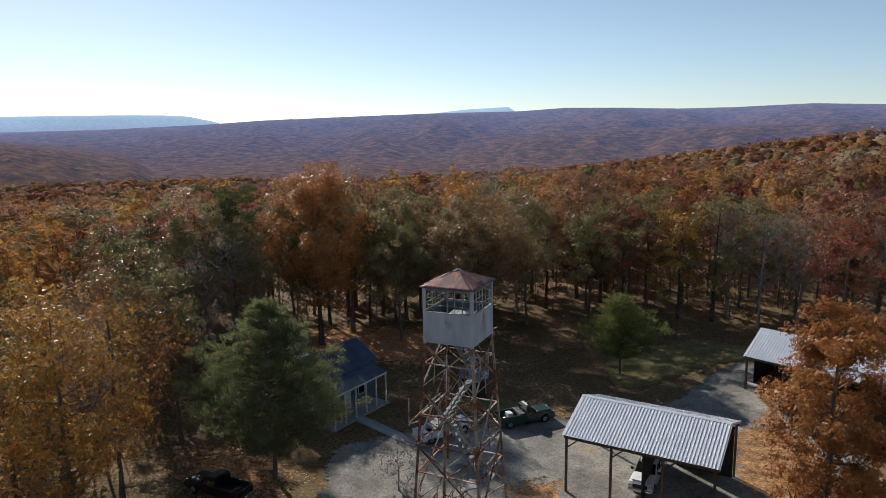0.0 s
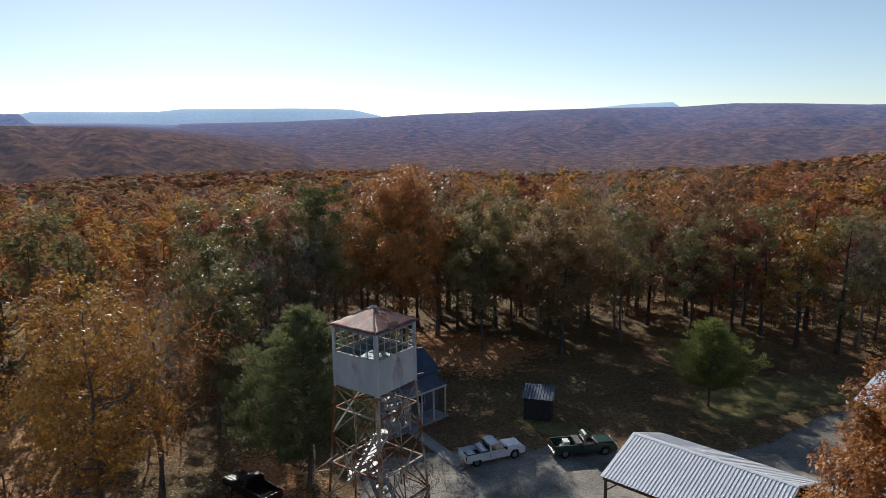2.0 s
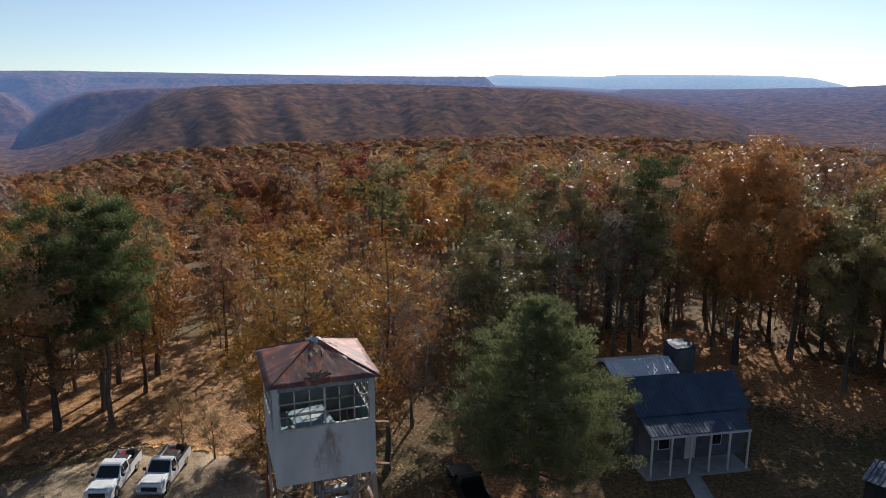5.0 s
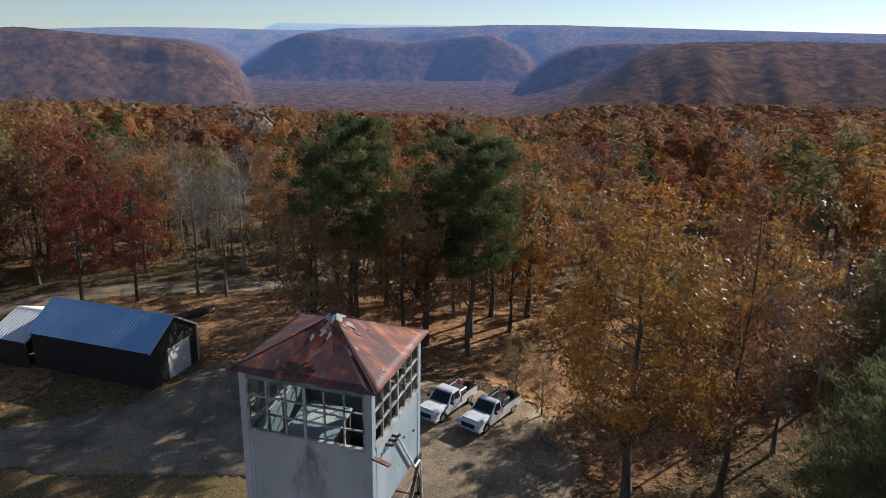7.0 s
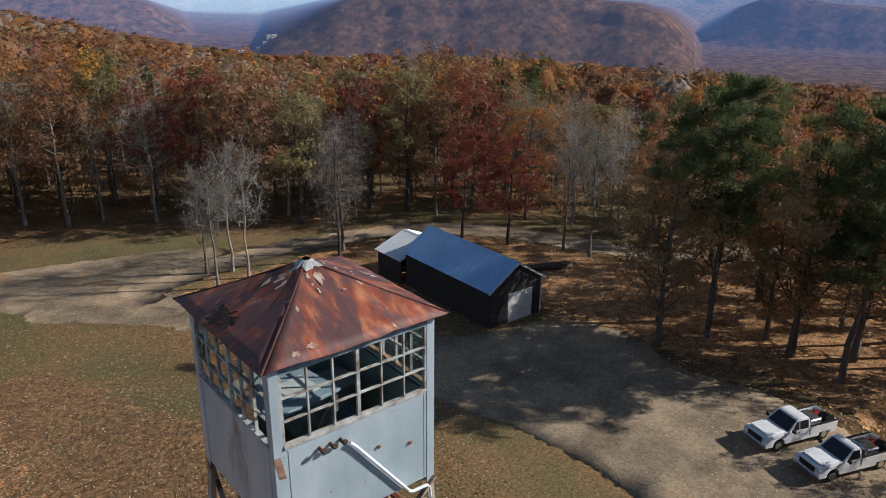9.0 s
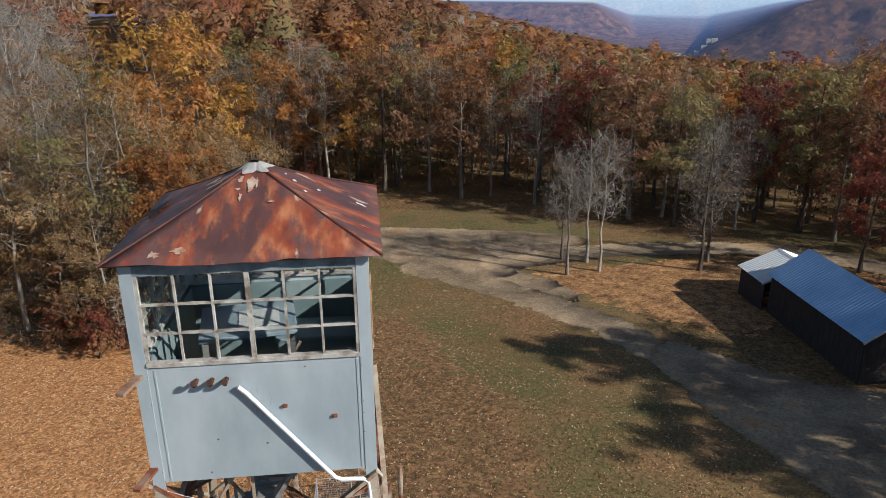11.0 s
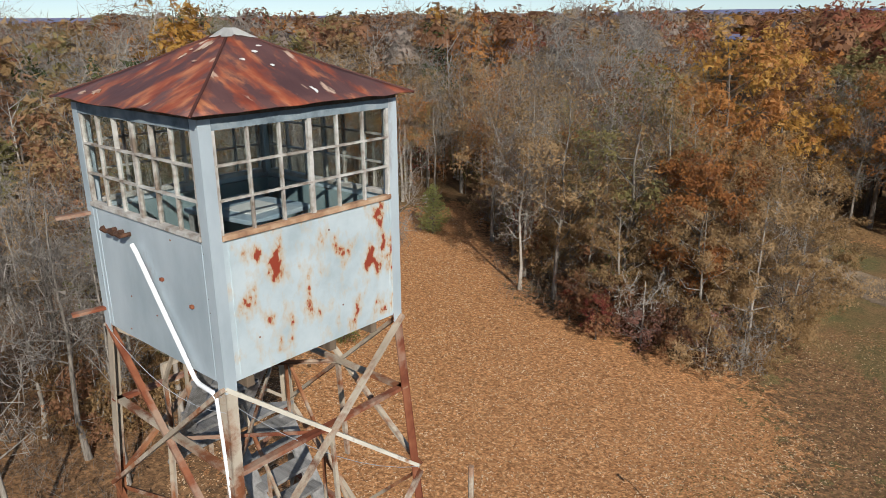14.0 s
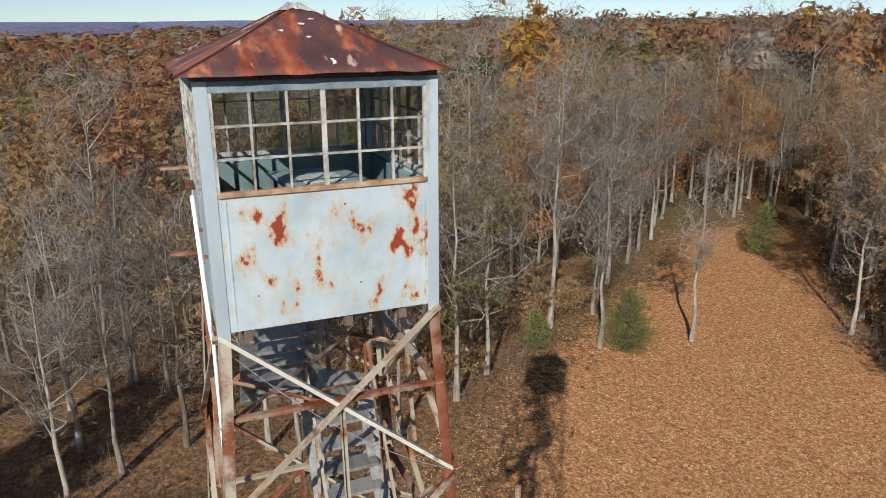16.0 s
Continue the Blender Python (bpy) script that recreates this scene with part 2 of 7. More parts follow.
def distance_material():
    """Far woods, crown by crown, bare rock where it is steep, and haze painted as blue emission that grows with the
    distance from the tower.
    """
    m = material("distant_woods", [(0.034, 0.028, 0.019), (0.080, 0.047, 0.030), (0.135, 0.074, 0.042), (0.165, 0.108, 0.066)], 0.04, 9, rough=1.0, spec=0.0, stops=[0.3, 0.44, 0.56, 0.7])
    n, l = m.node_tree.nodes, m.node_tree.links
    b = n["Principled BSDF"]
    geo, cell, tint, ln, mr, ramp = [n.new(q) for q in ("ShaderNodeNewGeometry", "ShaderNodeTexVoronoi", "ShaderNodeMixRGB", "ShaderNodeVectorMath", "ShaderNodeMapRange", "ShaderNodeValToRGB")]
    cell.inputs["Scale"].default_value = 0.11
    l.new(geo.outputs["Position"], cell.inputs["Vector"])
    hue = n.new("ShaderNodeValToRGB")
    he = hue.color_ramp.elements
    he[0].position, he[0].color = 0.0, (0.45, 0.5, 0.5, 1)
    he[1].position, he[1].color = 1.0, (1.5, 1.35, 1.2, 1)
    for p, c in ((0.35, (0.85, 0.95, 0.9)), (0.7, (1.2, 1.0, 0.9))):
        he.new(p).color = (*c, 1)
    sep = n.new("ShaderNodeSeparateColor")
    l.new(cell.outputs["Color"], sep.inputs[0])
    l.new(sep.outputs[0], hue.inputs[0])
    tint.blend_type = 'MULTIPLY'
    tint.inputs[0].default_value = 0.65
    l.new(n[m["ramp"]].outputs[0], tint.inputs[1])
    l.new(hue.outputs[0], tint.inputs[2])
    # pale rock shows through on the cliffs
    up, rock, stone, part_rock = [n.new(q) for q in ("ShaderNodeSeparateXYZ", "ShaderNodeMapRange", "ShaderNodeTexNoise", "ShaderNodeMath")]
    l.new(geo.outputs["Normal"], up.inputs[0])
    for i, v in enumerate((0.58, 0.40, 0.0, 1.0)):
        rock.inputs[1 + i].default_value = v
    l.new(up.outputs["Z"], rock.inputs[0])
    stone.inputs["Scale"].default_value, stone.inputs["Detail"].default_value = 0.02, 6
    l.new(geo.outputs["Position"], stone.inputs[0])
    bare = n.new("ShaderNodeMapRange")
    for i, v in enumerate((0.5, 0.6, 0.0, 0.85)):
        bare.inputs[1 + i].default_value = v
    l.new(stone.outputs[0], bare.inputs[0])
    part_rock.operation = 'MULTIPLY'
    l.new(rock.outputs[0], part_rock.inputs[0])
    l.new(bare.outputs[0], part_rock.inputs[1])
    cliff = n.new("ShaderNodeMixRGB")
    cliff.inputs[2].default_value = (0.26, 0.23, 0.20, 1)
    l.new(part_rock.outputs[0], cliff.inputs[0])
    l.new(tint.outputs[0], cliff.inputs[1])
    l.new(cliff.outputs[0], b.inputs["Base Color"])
    # air haze put into the emission, paler and bluer farther from the tower
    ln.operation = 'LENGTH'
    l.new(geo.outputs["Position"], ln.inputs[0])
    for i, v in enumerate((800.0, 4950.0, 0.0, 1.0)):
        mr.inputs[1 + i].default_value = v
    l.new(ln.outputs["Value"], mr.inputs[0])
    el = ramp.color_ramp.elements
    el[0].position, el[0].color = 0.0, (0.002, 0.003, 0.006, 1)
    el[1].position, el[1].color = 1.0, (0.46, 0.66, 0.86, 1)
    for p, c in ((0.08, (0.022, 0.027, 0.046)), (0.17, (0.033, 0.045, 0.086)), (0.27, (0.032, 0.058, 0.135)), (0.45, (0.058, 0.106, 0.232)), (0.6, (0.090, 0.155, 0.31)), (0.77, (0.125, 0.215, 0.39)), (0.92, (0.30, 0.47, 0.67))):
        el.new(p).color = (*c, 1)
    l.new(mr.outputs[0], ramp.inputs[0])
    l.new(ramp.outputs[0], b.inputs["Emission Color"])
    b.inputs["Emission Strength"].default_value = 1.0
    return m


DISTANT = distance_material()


def frayed(m, grain, reach):
    """Thins a ground cover out towards its edge, in patches of the given grain per metre."""
    n, l = m.node_tree.nodes, m.node_tree.links
    tc = [q for q in n if q.bl_idname == "ShaderNodeTexCoord"][0]
    at, nz, a, b, clear, mx = [n.new(q) for q in ("ShaderNodeAttribute", "ShaderNodeTexNoise", "ShaderNodeMath", "ShaderNodeMath", "ShaderNodeBsdfTransparent", "ShaderNodeMixShader")]
    at.attribute_name = "inside"
    nz.inputs["Scale"].default_value, nz.inputs["Detail"].default_value, nz.inputs["Roughness"].default_value = grain, 7, 0.72
    a.operation, b.operation = 'MULTIPLY_ADD', 'GREATER_THAN'
    a.inputs[1].default_value = 1.0 / reach
    b.inputs[1].default_value = 0.66
    l.new(tc.outputs["Object"], nz.inputs[0])
    l.new(at.outputs["Fac"], a.inputs[0])
    l.new(nz.outputs[0], a.inputs[2])
    l.new(a.outputs[0], b.inputs[0])
    l.new(b.outputs[0], mx.inputs[0])
    l.new(clear.outputs[0], mx.inputs[1])
    l.new(n["Principled BSDF"].outputs[0], mx.inputs[2])
    l.new(mx.outputs[0], n["Material Output"].inputs[0])


def speckled(m, grain, depth):
    """Breaks a ground cover's colour up into pebbles or single leaves of the given grain per metre."""
    n, l = m.node_tree.nodes, m.node_tree.links
    b = n["Principled BSDF"]
    tc = [q for q in n if q.bl_idname == "ShaderNodeTexCoord"][0]
    cell, sep, mr, mix = [n.new(q) for q in ("ShaderNodeTexVoronoi", "ShaderNodeSeparateColor", "ShaderNodeMapRange", "ShaderNodeMixRGB")]
    cell.inputs["Scale"].default_value = grain
    for i, v in enumerate((0.0, 1.0, 1.0 - depth, 1.0 + depth)):
        mr.inputs[1 + i].default_value = v
    mix.blend_type = 'MULTIPLY'
    mix.inputs[0].default_value = 1.0
    l.new(tc.outputs["Object"], cell.inputs["Vector"])
    l.new(cell.outputs["Color"], sep.inputs[0])
    l.new(sep.outputs[0], mr.inputs[0])
    l.new(b.inputs["Base Color"].links[0].from_socket, mix.inputs[1])
    l.new(mr.outputs[0], mix.inputs[2])
    l.new(mix.outputs[0], b.inputs["Base Color"])


for cover, grain, depth in ((LITTER, 9.0, 0.42), (LITTER_DARK, 7.0, 0.45), (LITTER_THIN, 7.0, 0.4), (LAWN, 10.0, 0.3), (GRASS, 9.0, 0.3), (GRAVEL, 7.0, 0.22), (YARD, 7.0, 0.25), (GROUND, 6.0, 0.4)):
    speckled(cover, grain, depth)
for cover, grain, reach in ((LITTER, 1.3, 24.0), (LITTER_DARK, 1.1, 7.0), (LITTER_THIN, 1.0, 7.0), (LAWN, 1.2, 5.0), (GRASS, 1.4, 4.0), (GRAVEL, 1.8, 1.8), (YARD, 1.6, 3.0)):
    frayed(cover, grain, reach)
GALV = material("galvanized_sheet", [(0.30, 0.33, 0.37), (0.44, 0.47, 0.5), (0.55, 0.58, 0.6)], 1.2, rough=0.55, metal=0.35, spec=0.5, bump=0.1)


def worn_metal(name, base, rust, amount, scale, metal=0.3, rough=0.5, stretch=(1, 1, 1), coords="Object", spots=None, gloss=0.4):
    """Sheet or steel with rust that breaks through: large stains, fine specks, long runs."""
    m = material(name, base, scale * 0.7, 6, rough=rough, metal=metal, spec=0.45, bump=0.12, stretch=stretch, coords=coords, per_object=0.15)
    m.node_tree.nodes["Principled BSDF"].inputs["Specular IOR Level"].default_value = gloss
    n, l = m.node_tree.nodes, m.node_tree.links
    b = n["Principled BSDF"]
    mp = [q for q in n if q.bl_idname == "ShaderNodeMapping"][0]
    nz = n.new("ShaderNodeTexNoise")
    nz.inputs["Scale"].default_value, nz.inputs["Detail"].default_value, nz.inputs["Roughness"].default_value = scale, 9, 0.66
    l.new(mp.outputs[0], nz.inputs[0])
    rp = n.new("ShaderNodeValToRGB")
    rp.color_ramp.elements[0].position, rp.color_ramp.elements[0].color = 0.62 - amount * 0.4, (0, 0, 0, 1)
    rp.color_ramp.elements[1].position, rp.color_ramp.elements[1].color = 0.70 - amount * 0.35, (1, 1, 1, 1)
    l.new(nz.outputs[0], rp.inputs[0])
    rc = n.new("ShaderNodeValToRGB")
    e = rc.color_ramp.elements
    while len(e) < len(rust):
        e.new(0.5)
    for i, c in enumerate(rust):
        e[i].position, e[i].color = 0.3 + 0.4 * i / max(1, len(rust) - 1), (*c, 1)
    nz2 = n.new("ShaderNodeTexNoise")
    nz2.inputs["Scale"].default_value, nz2.inputs["Detail"].default_value = scale * 2.3, 7
    l.new(mp.outputs[0], nz2.inputs[0])
    l.new(nz2.outputs[0], rc.inputs[0])
    mix = n.new("ShaderNodeMixRGB")
    l.new(rp.outputs[0], mix.inputs[0])
    l.new(n[m["ramp"]].outputs[0], mix.inputs[1])
    l.new(rc.outputs[0], mix.inputs[2])
    out = mix
    if spots:
        vz = n.new("ShaderNodeTexNoise")
        vz.inputs["Scale"].default_value, vz.inputs["Detail"].default_value = spots[1], 4
        l.new(mp.outputs[0], vz.inputs[0])
        vr = n.new("ShaderNodeValToRGB")
        vr.color_ramp.elements[0].position, vr.color_ramp.elements[0].color = spots[2], (0, 0, 0, 1)
        vr.color_ramp.elements[1].position, vr.color_ramp.elements[1].color = spots[2] + 0.05, (1, 1, 1, 1)
        l.new(vz.outputs[0], vr.inputs[0])
        out = n.new("ShaderNodeMixRGB")
        l.new(vr.outputs[0], out.inputs[0])
        l.new(mix.outputs[0], out.inputs[1])
        out.inputs[2].default_value = (*spots[0], 1)
    l.new(out.outputs[0], b.inputs["Base Color"])
    inv = n.new("ShaderNodeMapRange")
    for i, v in enumerate((0.0, 1.0, metal, 0.0)):
        inv.inputs[1 + i].default_value = v
    l.new(rp.outputs[0], inv.inputs[0])
    l.new(inv.outputs[0], b.inputs["Metallic"])
    return m


def stained_sheet():
    """Zinc sheet with blotches of rust that have a tan rim."""
    m = material("rust_stained_zinc", [(0.39, 0.47, 0.50), (0.50, 0.58, 0.61), (0.58, 0.65, 0.67)], 1.8, 7, rough=0.55, metal=0.2, spec=0.45, bump=0.12)
    n, l = m.node_tree.nodes, m.node_tree.links
    tc = [q for q in n if q.bl_idname == "ShaderNodeTexCoord"][0]
    mp = n.new("ShaderNodeMapping")
    mp.inputs["Scale"].default_value, mp.inputs["Location"].default_value = (1, 1, 0.62), (0.3, 2.1, 0.7)
    l.new(tc.outputs["Object"], mp.inputs[0])
    big, fine, add, ramp, mix = [n.new(q) for q in ("ShaderNodeTexNoise", "ShaderNodeTexNoise", "ShaderNodeMath", "ShaderNodeValToRGB", "ShaderNodeMixRGB")]
    big.inputs["Scale"].default_value, big.inputs["Detail"].default_value = 1.7, 2
    fine.inputs["Scale"].default_value, fine.inputs["Detail"].default_value, fine.inputs["Roughness"].default_value = 6.5, 6, 0.6
    for a in (big, fine):
        l.new(mp.outputs[0], a.inputs[0])
    add.operation = 'MULTIPLY_ADD'
    add.inputs[1].default_value = 0.55
    l.new(big.outputs[0], add.inputs[0])
    l.new(fine.outputs[0], add.inputs[2])
    total = add.outputs[0]
    for side, up, wide, gain in ((0.15, 0.30, 0.26, 0.14), (0.185, 0.55, 0.14, 0.12), (0.25, 0.80, 0.24, 0.08), (0.86, 0.58, 0.21, 0.14), (0.95, 0.66, 0.15, 0.14), (0.77, 0.48, 0.22, 0.09),
                                 (0.70, 0.08, 0.15, 0.10), (0.84, 0.13, 0.18, 0.10), (0.32, 0.06, 0.13, 0.10), (0.42, 0.42, 0.15, 0.06), (0.54, 0.03, 0.11, 0.09), (0.88, 0.95, 0.18, 0.09), (0.1, 0.55, 0.13, 0.06)):
        far, near, more = [n.new(q) for q in ("ShaderNodeVectorMath", "ShaderNodeMapRange", "ShaderNodeMath")]
        far.operation, more.operation = 'DISTANCE', 'ADD'
        flat = n.new("ShaderNodeMapping")
        flat.inputs["Scale"].default_value = (1, 1, 0.7)
        l.new(tc.outputs["Object"], flat.inputs[0])
        l.new(flat.outputs[0], far.inputs[0])
        far.inputs[1].default_value = (-1.067, 1.067 - 2.134 * side, 0.7 * (20.97 + 1.23 * up))
        for i, v in enumerate((0.0, wide, gain, 0.0)):
            near.inputs[1 + i].default_value = v
        l.new(far.outputs["Value"], near.inputs[0])
        l.new(total, more.inputs[0])
        l.new(near.outputs[0], more.inputs[1])
        total = more.outputs[0]
    cr = ramp.color_ramp.elements
    cr[0].position, cr[0].color = 0.81, (0.55, 0.42, 0.27, 0)
    cr[1].position, cr[1].color = 1.0, (0.30, 0.05, 0.025, 1)
    for p, c in ((0.89, (0.57, 0.48, 0.36, 0.38)), (0.96, (0.52, 0.34, 0.18, 0.75)), (0.995, (0.42, 0.17, 0.07, 1))):
        cr.new(p).color = c
    l.new(total, ramp.inputs[0])
    l.new(ramp.outputs["Alpha"], mix.inputs[0])
    l.new(n[m["ramp"]].outputs[0], mix.inputs[1])
    l.new(ramp.outputs[0], mix.inputs[2])
    l.new(mix.outputs[0], n["Principled BSDF"].inputs["Base Color"])
    return m


ZINC = [(0.33, 0.40, 0.44), (0.45, 0.52, 0.56), (0.55, 0.62, 0.65)]
RUSTS = [(0.12, 0.035, 0.015), (0.28, 0.09, 0.035), (0.45, 0.23, 0.11)]
SHEET = worn_metal("zinc_sheet", ZINC, [(0.20, 0.18, 0.17), (0.30, 0.29, 0.30), (0.38, 0.40, 0.43)], 0.06, 1.3, metal=0.25, rough=0.55, stretch=(1, 1, 0.45))
SHEET_RUSTY = stained_sheet()
STEEL = worn_metal("rusty_angle_iron", [(0.28, 0.235, 0.18), (0.39, 0.33, 0.255), (0.49, 0.435, 0.355)], [(0.10, 0.035, 0.018), (0.22, 0.085, 0.04), (0.34, 0.17, 0.09)], 0.36, 1.3, metal=0.1, rough=0.85, gloss=0.15)
STEEL_RED = worn_metal("red_rusted_iron", [(0.24, 0.15, 0.105), (0.36, 0.25, 0.185)], [(0.10, 0.03, 0.018), (0.20, 0.065, 0.034), (0.29, 0.115, 0.06)], 0.5, 1.5, metal=0.05, rough=0.8, gloss=0.15)
CREAM_STEEL = worn_metal("pale_flaked_iron", [(0.50, 0.46, 0.38), (0.62, 0.58, 0.49), (0.68, 0.65, 0.57)], [(0.10, 0.035, 0.018), (0.26, 0.12, 0.06), (0.40, 0.25, 0.14)], 0.16, 2.2, metal=0.1, rough=0.85, gloss=0.15)
ROOF_RUST = worn_metal("rusted_roof_sheet", [(0.085, 0.040, 0.040), (0.13, 0.062, 0.057), (0.18, 0.10, 0.09)], [(0.155, 0.034, 0.021), (0.29, 0.072, 0.034), (0.50, 0.20, 0.095)], 0.38, 2.0, metal=0.15, rough=0.6,
                       stretch=(1.5, 0.55, 1), coords="UV", spots=((0.56, 0.40, 0.30), 3.4, 0.655))
PALE_FLAKE = material("pale_flaked_sheet", [(0.30, 0.15, 0.10), (0.46, 0.33, 0.25), (0.56, 0.50, 0.45)], 9.0, rough=0.8, bump=0.1)
SILL_WOOD = material("weathered_sill_wood", [(0.20, 0.10, 0.06), (0.40, 0.25, 0.15), (0.5, 0.38, 0.27)], 5.0, rough=0.85, bump=0.2)
IRON = material("dark_rusty_iron", [(0.035, 0.02, 0.014), (0.08, 0.04, 0.025), (0.16, 0.075, 0.04)], 14.0, rough=0.85)
SOOT = material("scorched_tar", [(0.012, 0.010, 0.010), (0.03, 0.022, 0.02), (0.11, 0.045, 0.03)], 7.0, rough=0.9, bump=0.2)
HIP = material("dark_hip_iron", [(0.05, 0.02, 0.016), (0.11, 0.04, 0.03)], 3.0, rough=0.7)
WOOD_GREY = material("weathered_boards", [(0.11, 0.107, 0.103), (0.20, 0.197, 0.19), (0.29, 0.283, 0.275)], 2.5, rough=0.40, spec=0.7, bump=0.3, stretch=(1, 6, 6), per_object=0.3)
PAINT_TEAL = material("dull_teal_paint", [(0.13, 0.19, 0.20), (0.20, 0.27, 0.28), (0.27, 0.34, 0.34)], 1.5, rough=0.7, bump=0.1)
PAINT_WHITE = material("white_paint", [(0.58, 0.58, 0.56), (0.74, 0.74, 0.72)], 1.5, rough=0.6, bump=0.08, per_object=0.1)
# window heads: the bluish shade below the eave is put into this colour
HEAD_SHADE_PAINT = material("eave_shade_paint", [(0.10, 0.13, 0.15), (0.19, 0.24, 0.27), (0.27, 0.31, 0.33)], 5.0, rough=0.8, bump=0.15)
FRAME_PAINT = material("flaked_frame_paint", [(0.17, 0.13, 0.10), (0.40, 0.38, 0.345), (0.55, 0.545, 0.52)], 7.0, rough=0.75, bump=0.2, per_object=0.2)
PVC = material("white_plastic_pipe", [(0.74, 0.76, 0.78), (0.82, 0.83, 0.84)], 3, rough=0.35)
BLACK_RUBBER = material("black_rubber", [(0.012, 0.012, 0.012), (0.025, 0.025, 0.024)], 6, rough=0.85)
DARK_TRIM = material("dark_plastic", [(0.012, 0.012, 0.013), (0.03, 0.03, 0.03)], 4, rough=0.5)
CHROME = material("dull_chrome", [(0.5, 0.5, 0.5), (0.65, 0.65, 0.65)], 3, rough=0.25, metal=0.9)
BLUE_TOP = material("blue_grey_table_top", [(0.200, 0.300, 0.380), (0.400, 0.450, 0.483)], 3, rough=0.45)
# galvanized roof with the reflected sky's blue put into its base colour
ROOF_METAL = material("sky_tinted_roofing", [(0.30, 0.50, 0.74), (0.40, 0.60, 0.84)], 0.6, rough=0.4, metal=0.45, spec=0.5)
ROOF_OLD = material("dull_roofing", [(0.045, 0.065, 0.10), (0.085, 0.115, 0.16)], 0.8, rough=0.6, metal=0.3, spec=0.4)
# grey siding, set darker to carry the deep shade on the cottage walls
SIDING_SHADED_GREY = material("shaded_grey_siding", [(0.10, 0.105, 0.12), (0.17, 0.175, 0.19)], 1.2, rough=0.85, bump=0.1)
ROOF_WHITE = material("white_ribbed_roofing", [(0.68, 0.70, 0.73), (0.80, 0.81, 0.83)], 0.5, 8, rough=0.36, metal=0.12, spec=0.5)
SIDING = material("dark_board_siding", [(0.035, 0.03, 0.028), (0.075, 0.065, 0.06)], 1.5, rough=0.9, bump=0.2, stretch=(6, 6, 0.5))
SIDING_WHITE = material("white_siding", [(0.42, 0.44, 0.47), (0.56, 0.58, 0.6)], 1.2, rough=0.7, bump=0.1)
TIMBER = material("brown_post_timber", [(0.09, 0.065, 0.045), (0.18, 0.135, 0.095)], 2.0, rough=0.9, bump=0.3, stretch=(5, 5, 0.5), per_object=0.2)
GLOW = material("lens_glass", [(0.55, 0.56, 0.58), (0.75, 0.75, 0.75)], 4, rough=0.15)
RED_LENS = material("red_lens", [(0.25, 0.01, 0.01), (0.4, 0.02, 0.02)], 4, rough=0.2)


def paint(name, colour):
    c = [tuple(v * k for v in colour) for k in (0.86, 1.0, 1.06)]
    m = material(name, c, 1.2, 4, rough=0.3, spec=0.5, per_object=0.05)
    m.node_tree.nodes["Principled BSDF"].inputs["Coat Weight"].default_value = 0.35
    return m


CAR_WHITE, CAR_GREEN, CAR_BLACK = paint("white_car_paint", (0.82, 0.83, 0.84)), paint("dark_green_car_paint", (0.012, 0.05, 0.035)), paint("black_car_paint", (0.012, 0.012, 0.013))


def glass(name, tint, rough=0.02):
    m = bpy.data.materials.new(name)
    m.use_nodes = True
    n, l = m.node_tree.nodes, m.node_tree.links
    n.remove(n["Principled BSDF"])
    t, g, mx, lw, pw, ad = [n.new(q) for q in ("ShaderNodeBsdfTransparent", "ShaderNodeBsdfGlossy", "ShaderNodeMixShader", "ShaderNodeLayerWeight", "ShaderNodeMath", "ShaderNodeMath")]
    t.inputs[0].default_value = (*tint, 1)
    g.inputs["Roughness"].default_value = rough
    lw.inputs[0].default_value = 0.5
    pw.operation, ad.operation = 'POWER', 'MULTIPLY_ADD'
    pw.inputs[1].default_value = 4.0
    ad.inputs[1].default_value, ad.inputs[2].default_value = 0.8, 0.035
    l.new(lw.outputs["Facing"], pw.inputs[0])
    l.new(pw.outputs[0], ad.inputs[0])
    l.new(ad.outputs[0], mx.inputs[0])
    l.new(t.outputs[0], mx.inputs[1])
    l.new(g.outputs[0], mx.inputs[2])
    l.new(mx.outputs[0], n["Material Output"].inputs[0])
    return m


PANE = glass("window_pane", (0.86, 0.9, 0.9), 0.03)
CAR_GLASS = material("tinted_car_glass", [(0.008, 0.01, 0.012), (0.015, 0.018, 0.02)], 2, rough=0.06, spec=0.7)

from mathutils.geometry import delaunay_2d_cdt

# ---- helpers for building ----
def fill(me, v, f):
    """Fills a mesh from arrays of points and of faces with equally many corners."""
    me.vertices.add(len(v))
    me.vertices.foreach_set("co", v.ravel())
    me.loops.add(f.size)
    me.loops.foreach_set("vertex_index", f.ravel().astype(np.int32))
    me.polygons.add(len(f))
    me.polygons.foreach_set("loop_start", np.arange(0, f.size, f.shape[1], dtype=np.int32))
    me.update(calc_edges=True)


def mesh_object(name, verts, faces, mats, parent=None, label="", smooth=False, indices=None):
    """One mesh object out of numpy or plain lists."""
    me = bpy.data.meshes.new(name)
    if isinstance(faces, np.ndarray):
        fill(me, np.asarray(verts, float), faces)
    else:
        me.from_pydata([tuple(v) for v in verts], [], [tuple(int(i) for i in f) for f in faces])
    for m in (mats if isinstance(mats, (list, tuple)) else [mats]):
        me.materials.append(m)
    if smooth:
        me.polygons.foreach_set("use_smooth", [True] * len(me.polygons))
    if indices is not None:
        me.polygons.foreach_set("material_index", [int(i) for i in indices])
    me.update()
    ob = new(name, me)
    if parent is not None:
        ob.parent = parent
    if label:
        ob["label"] = label
    return ob


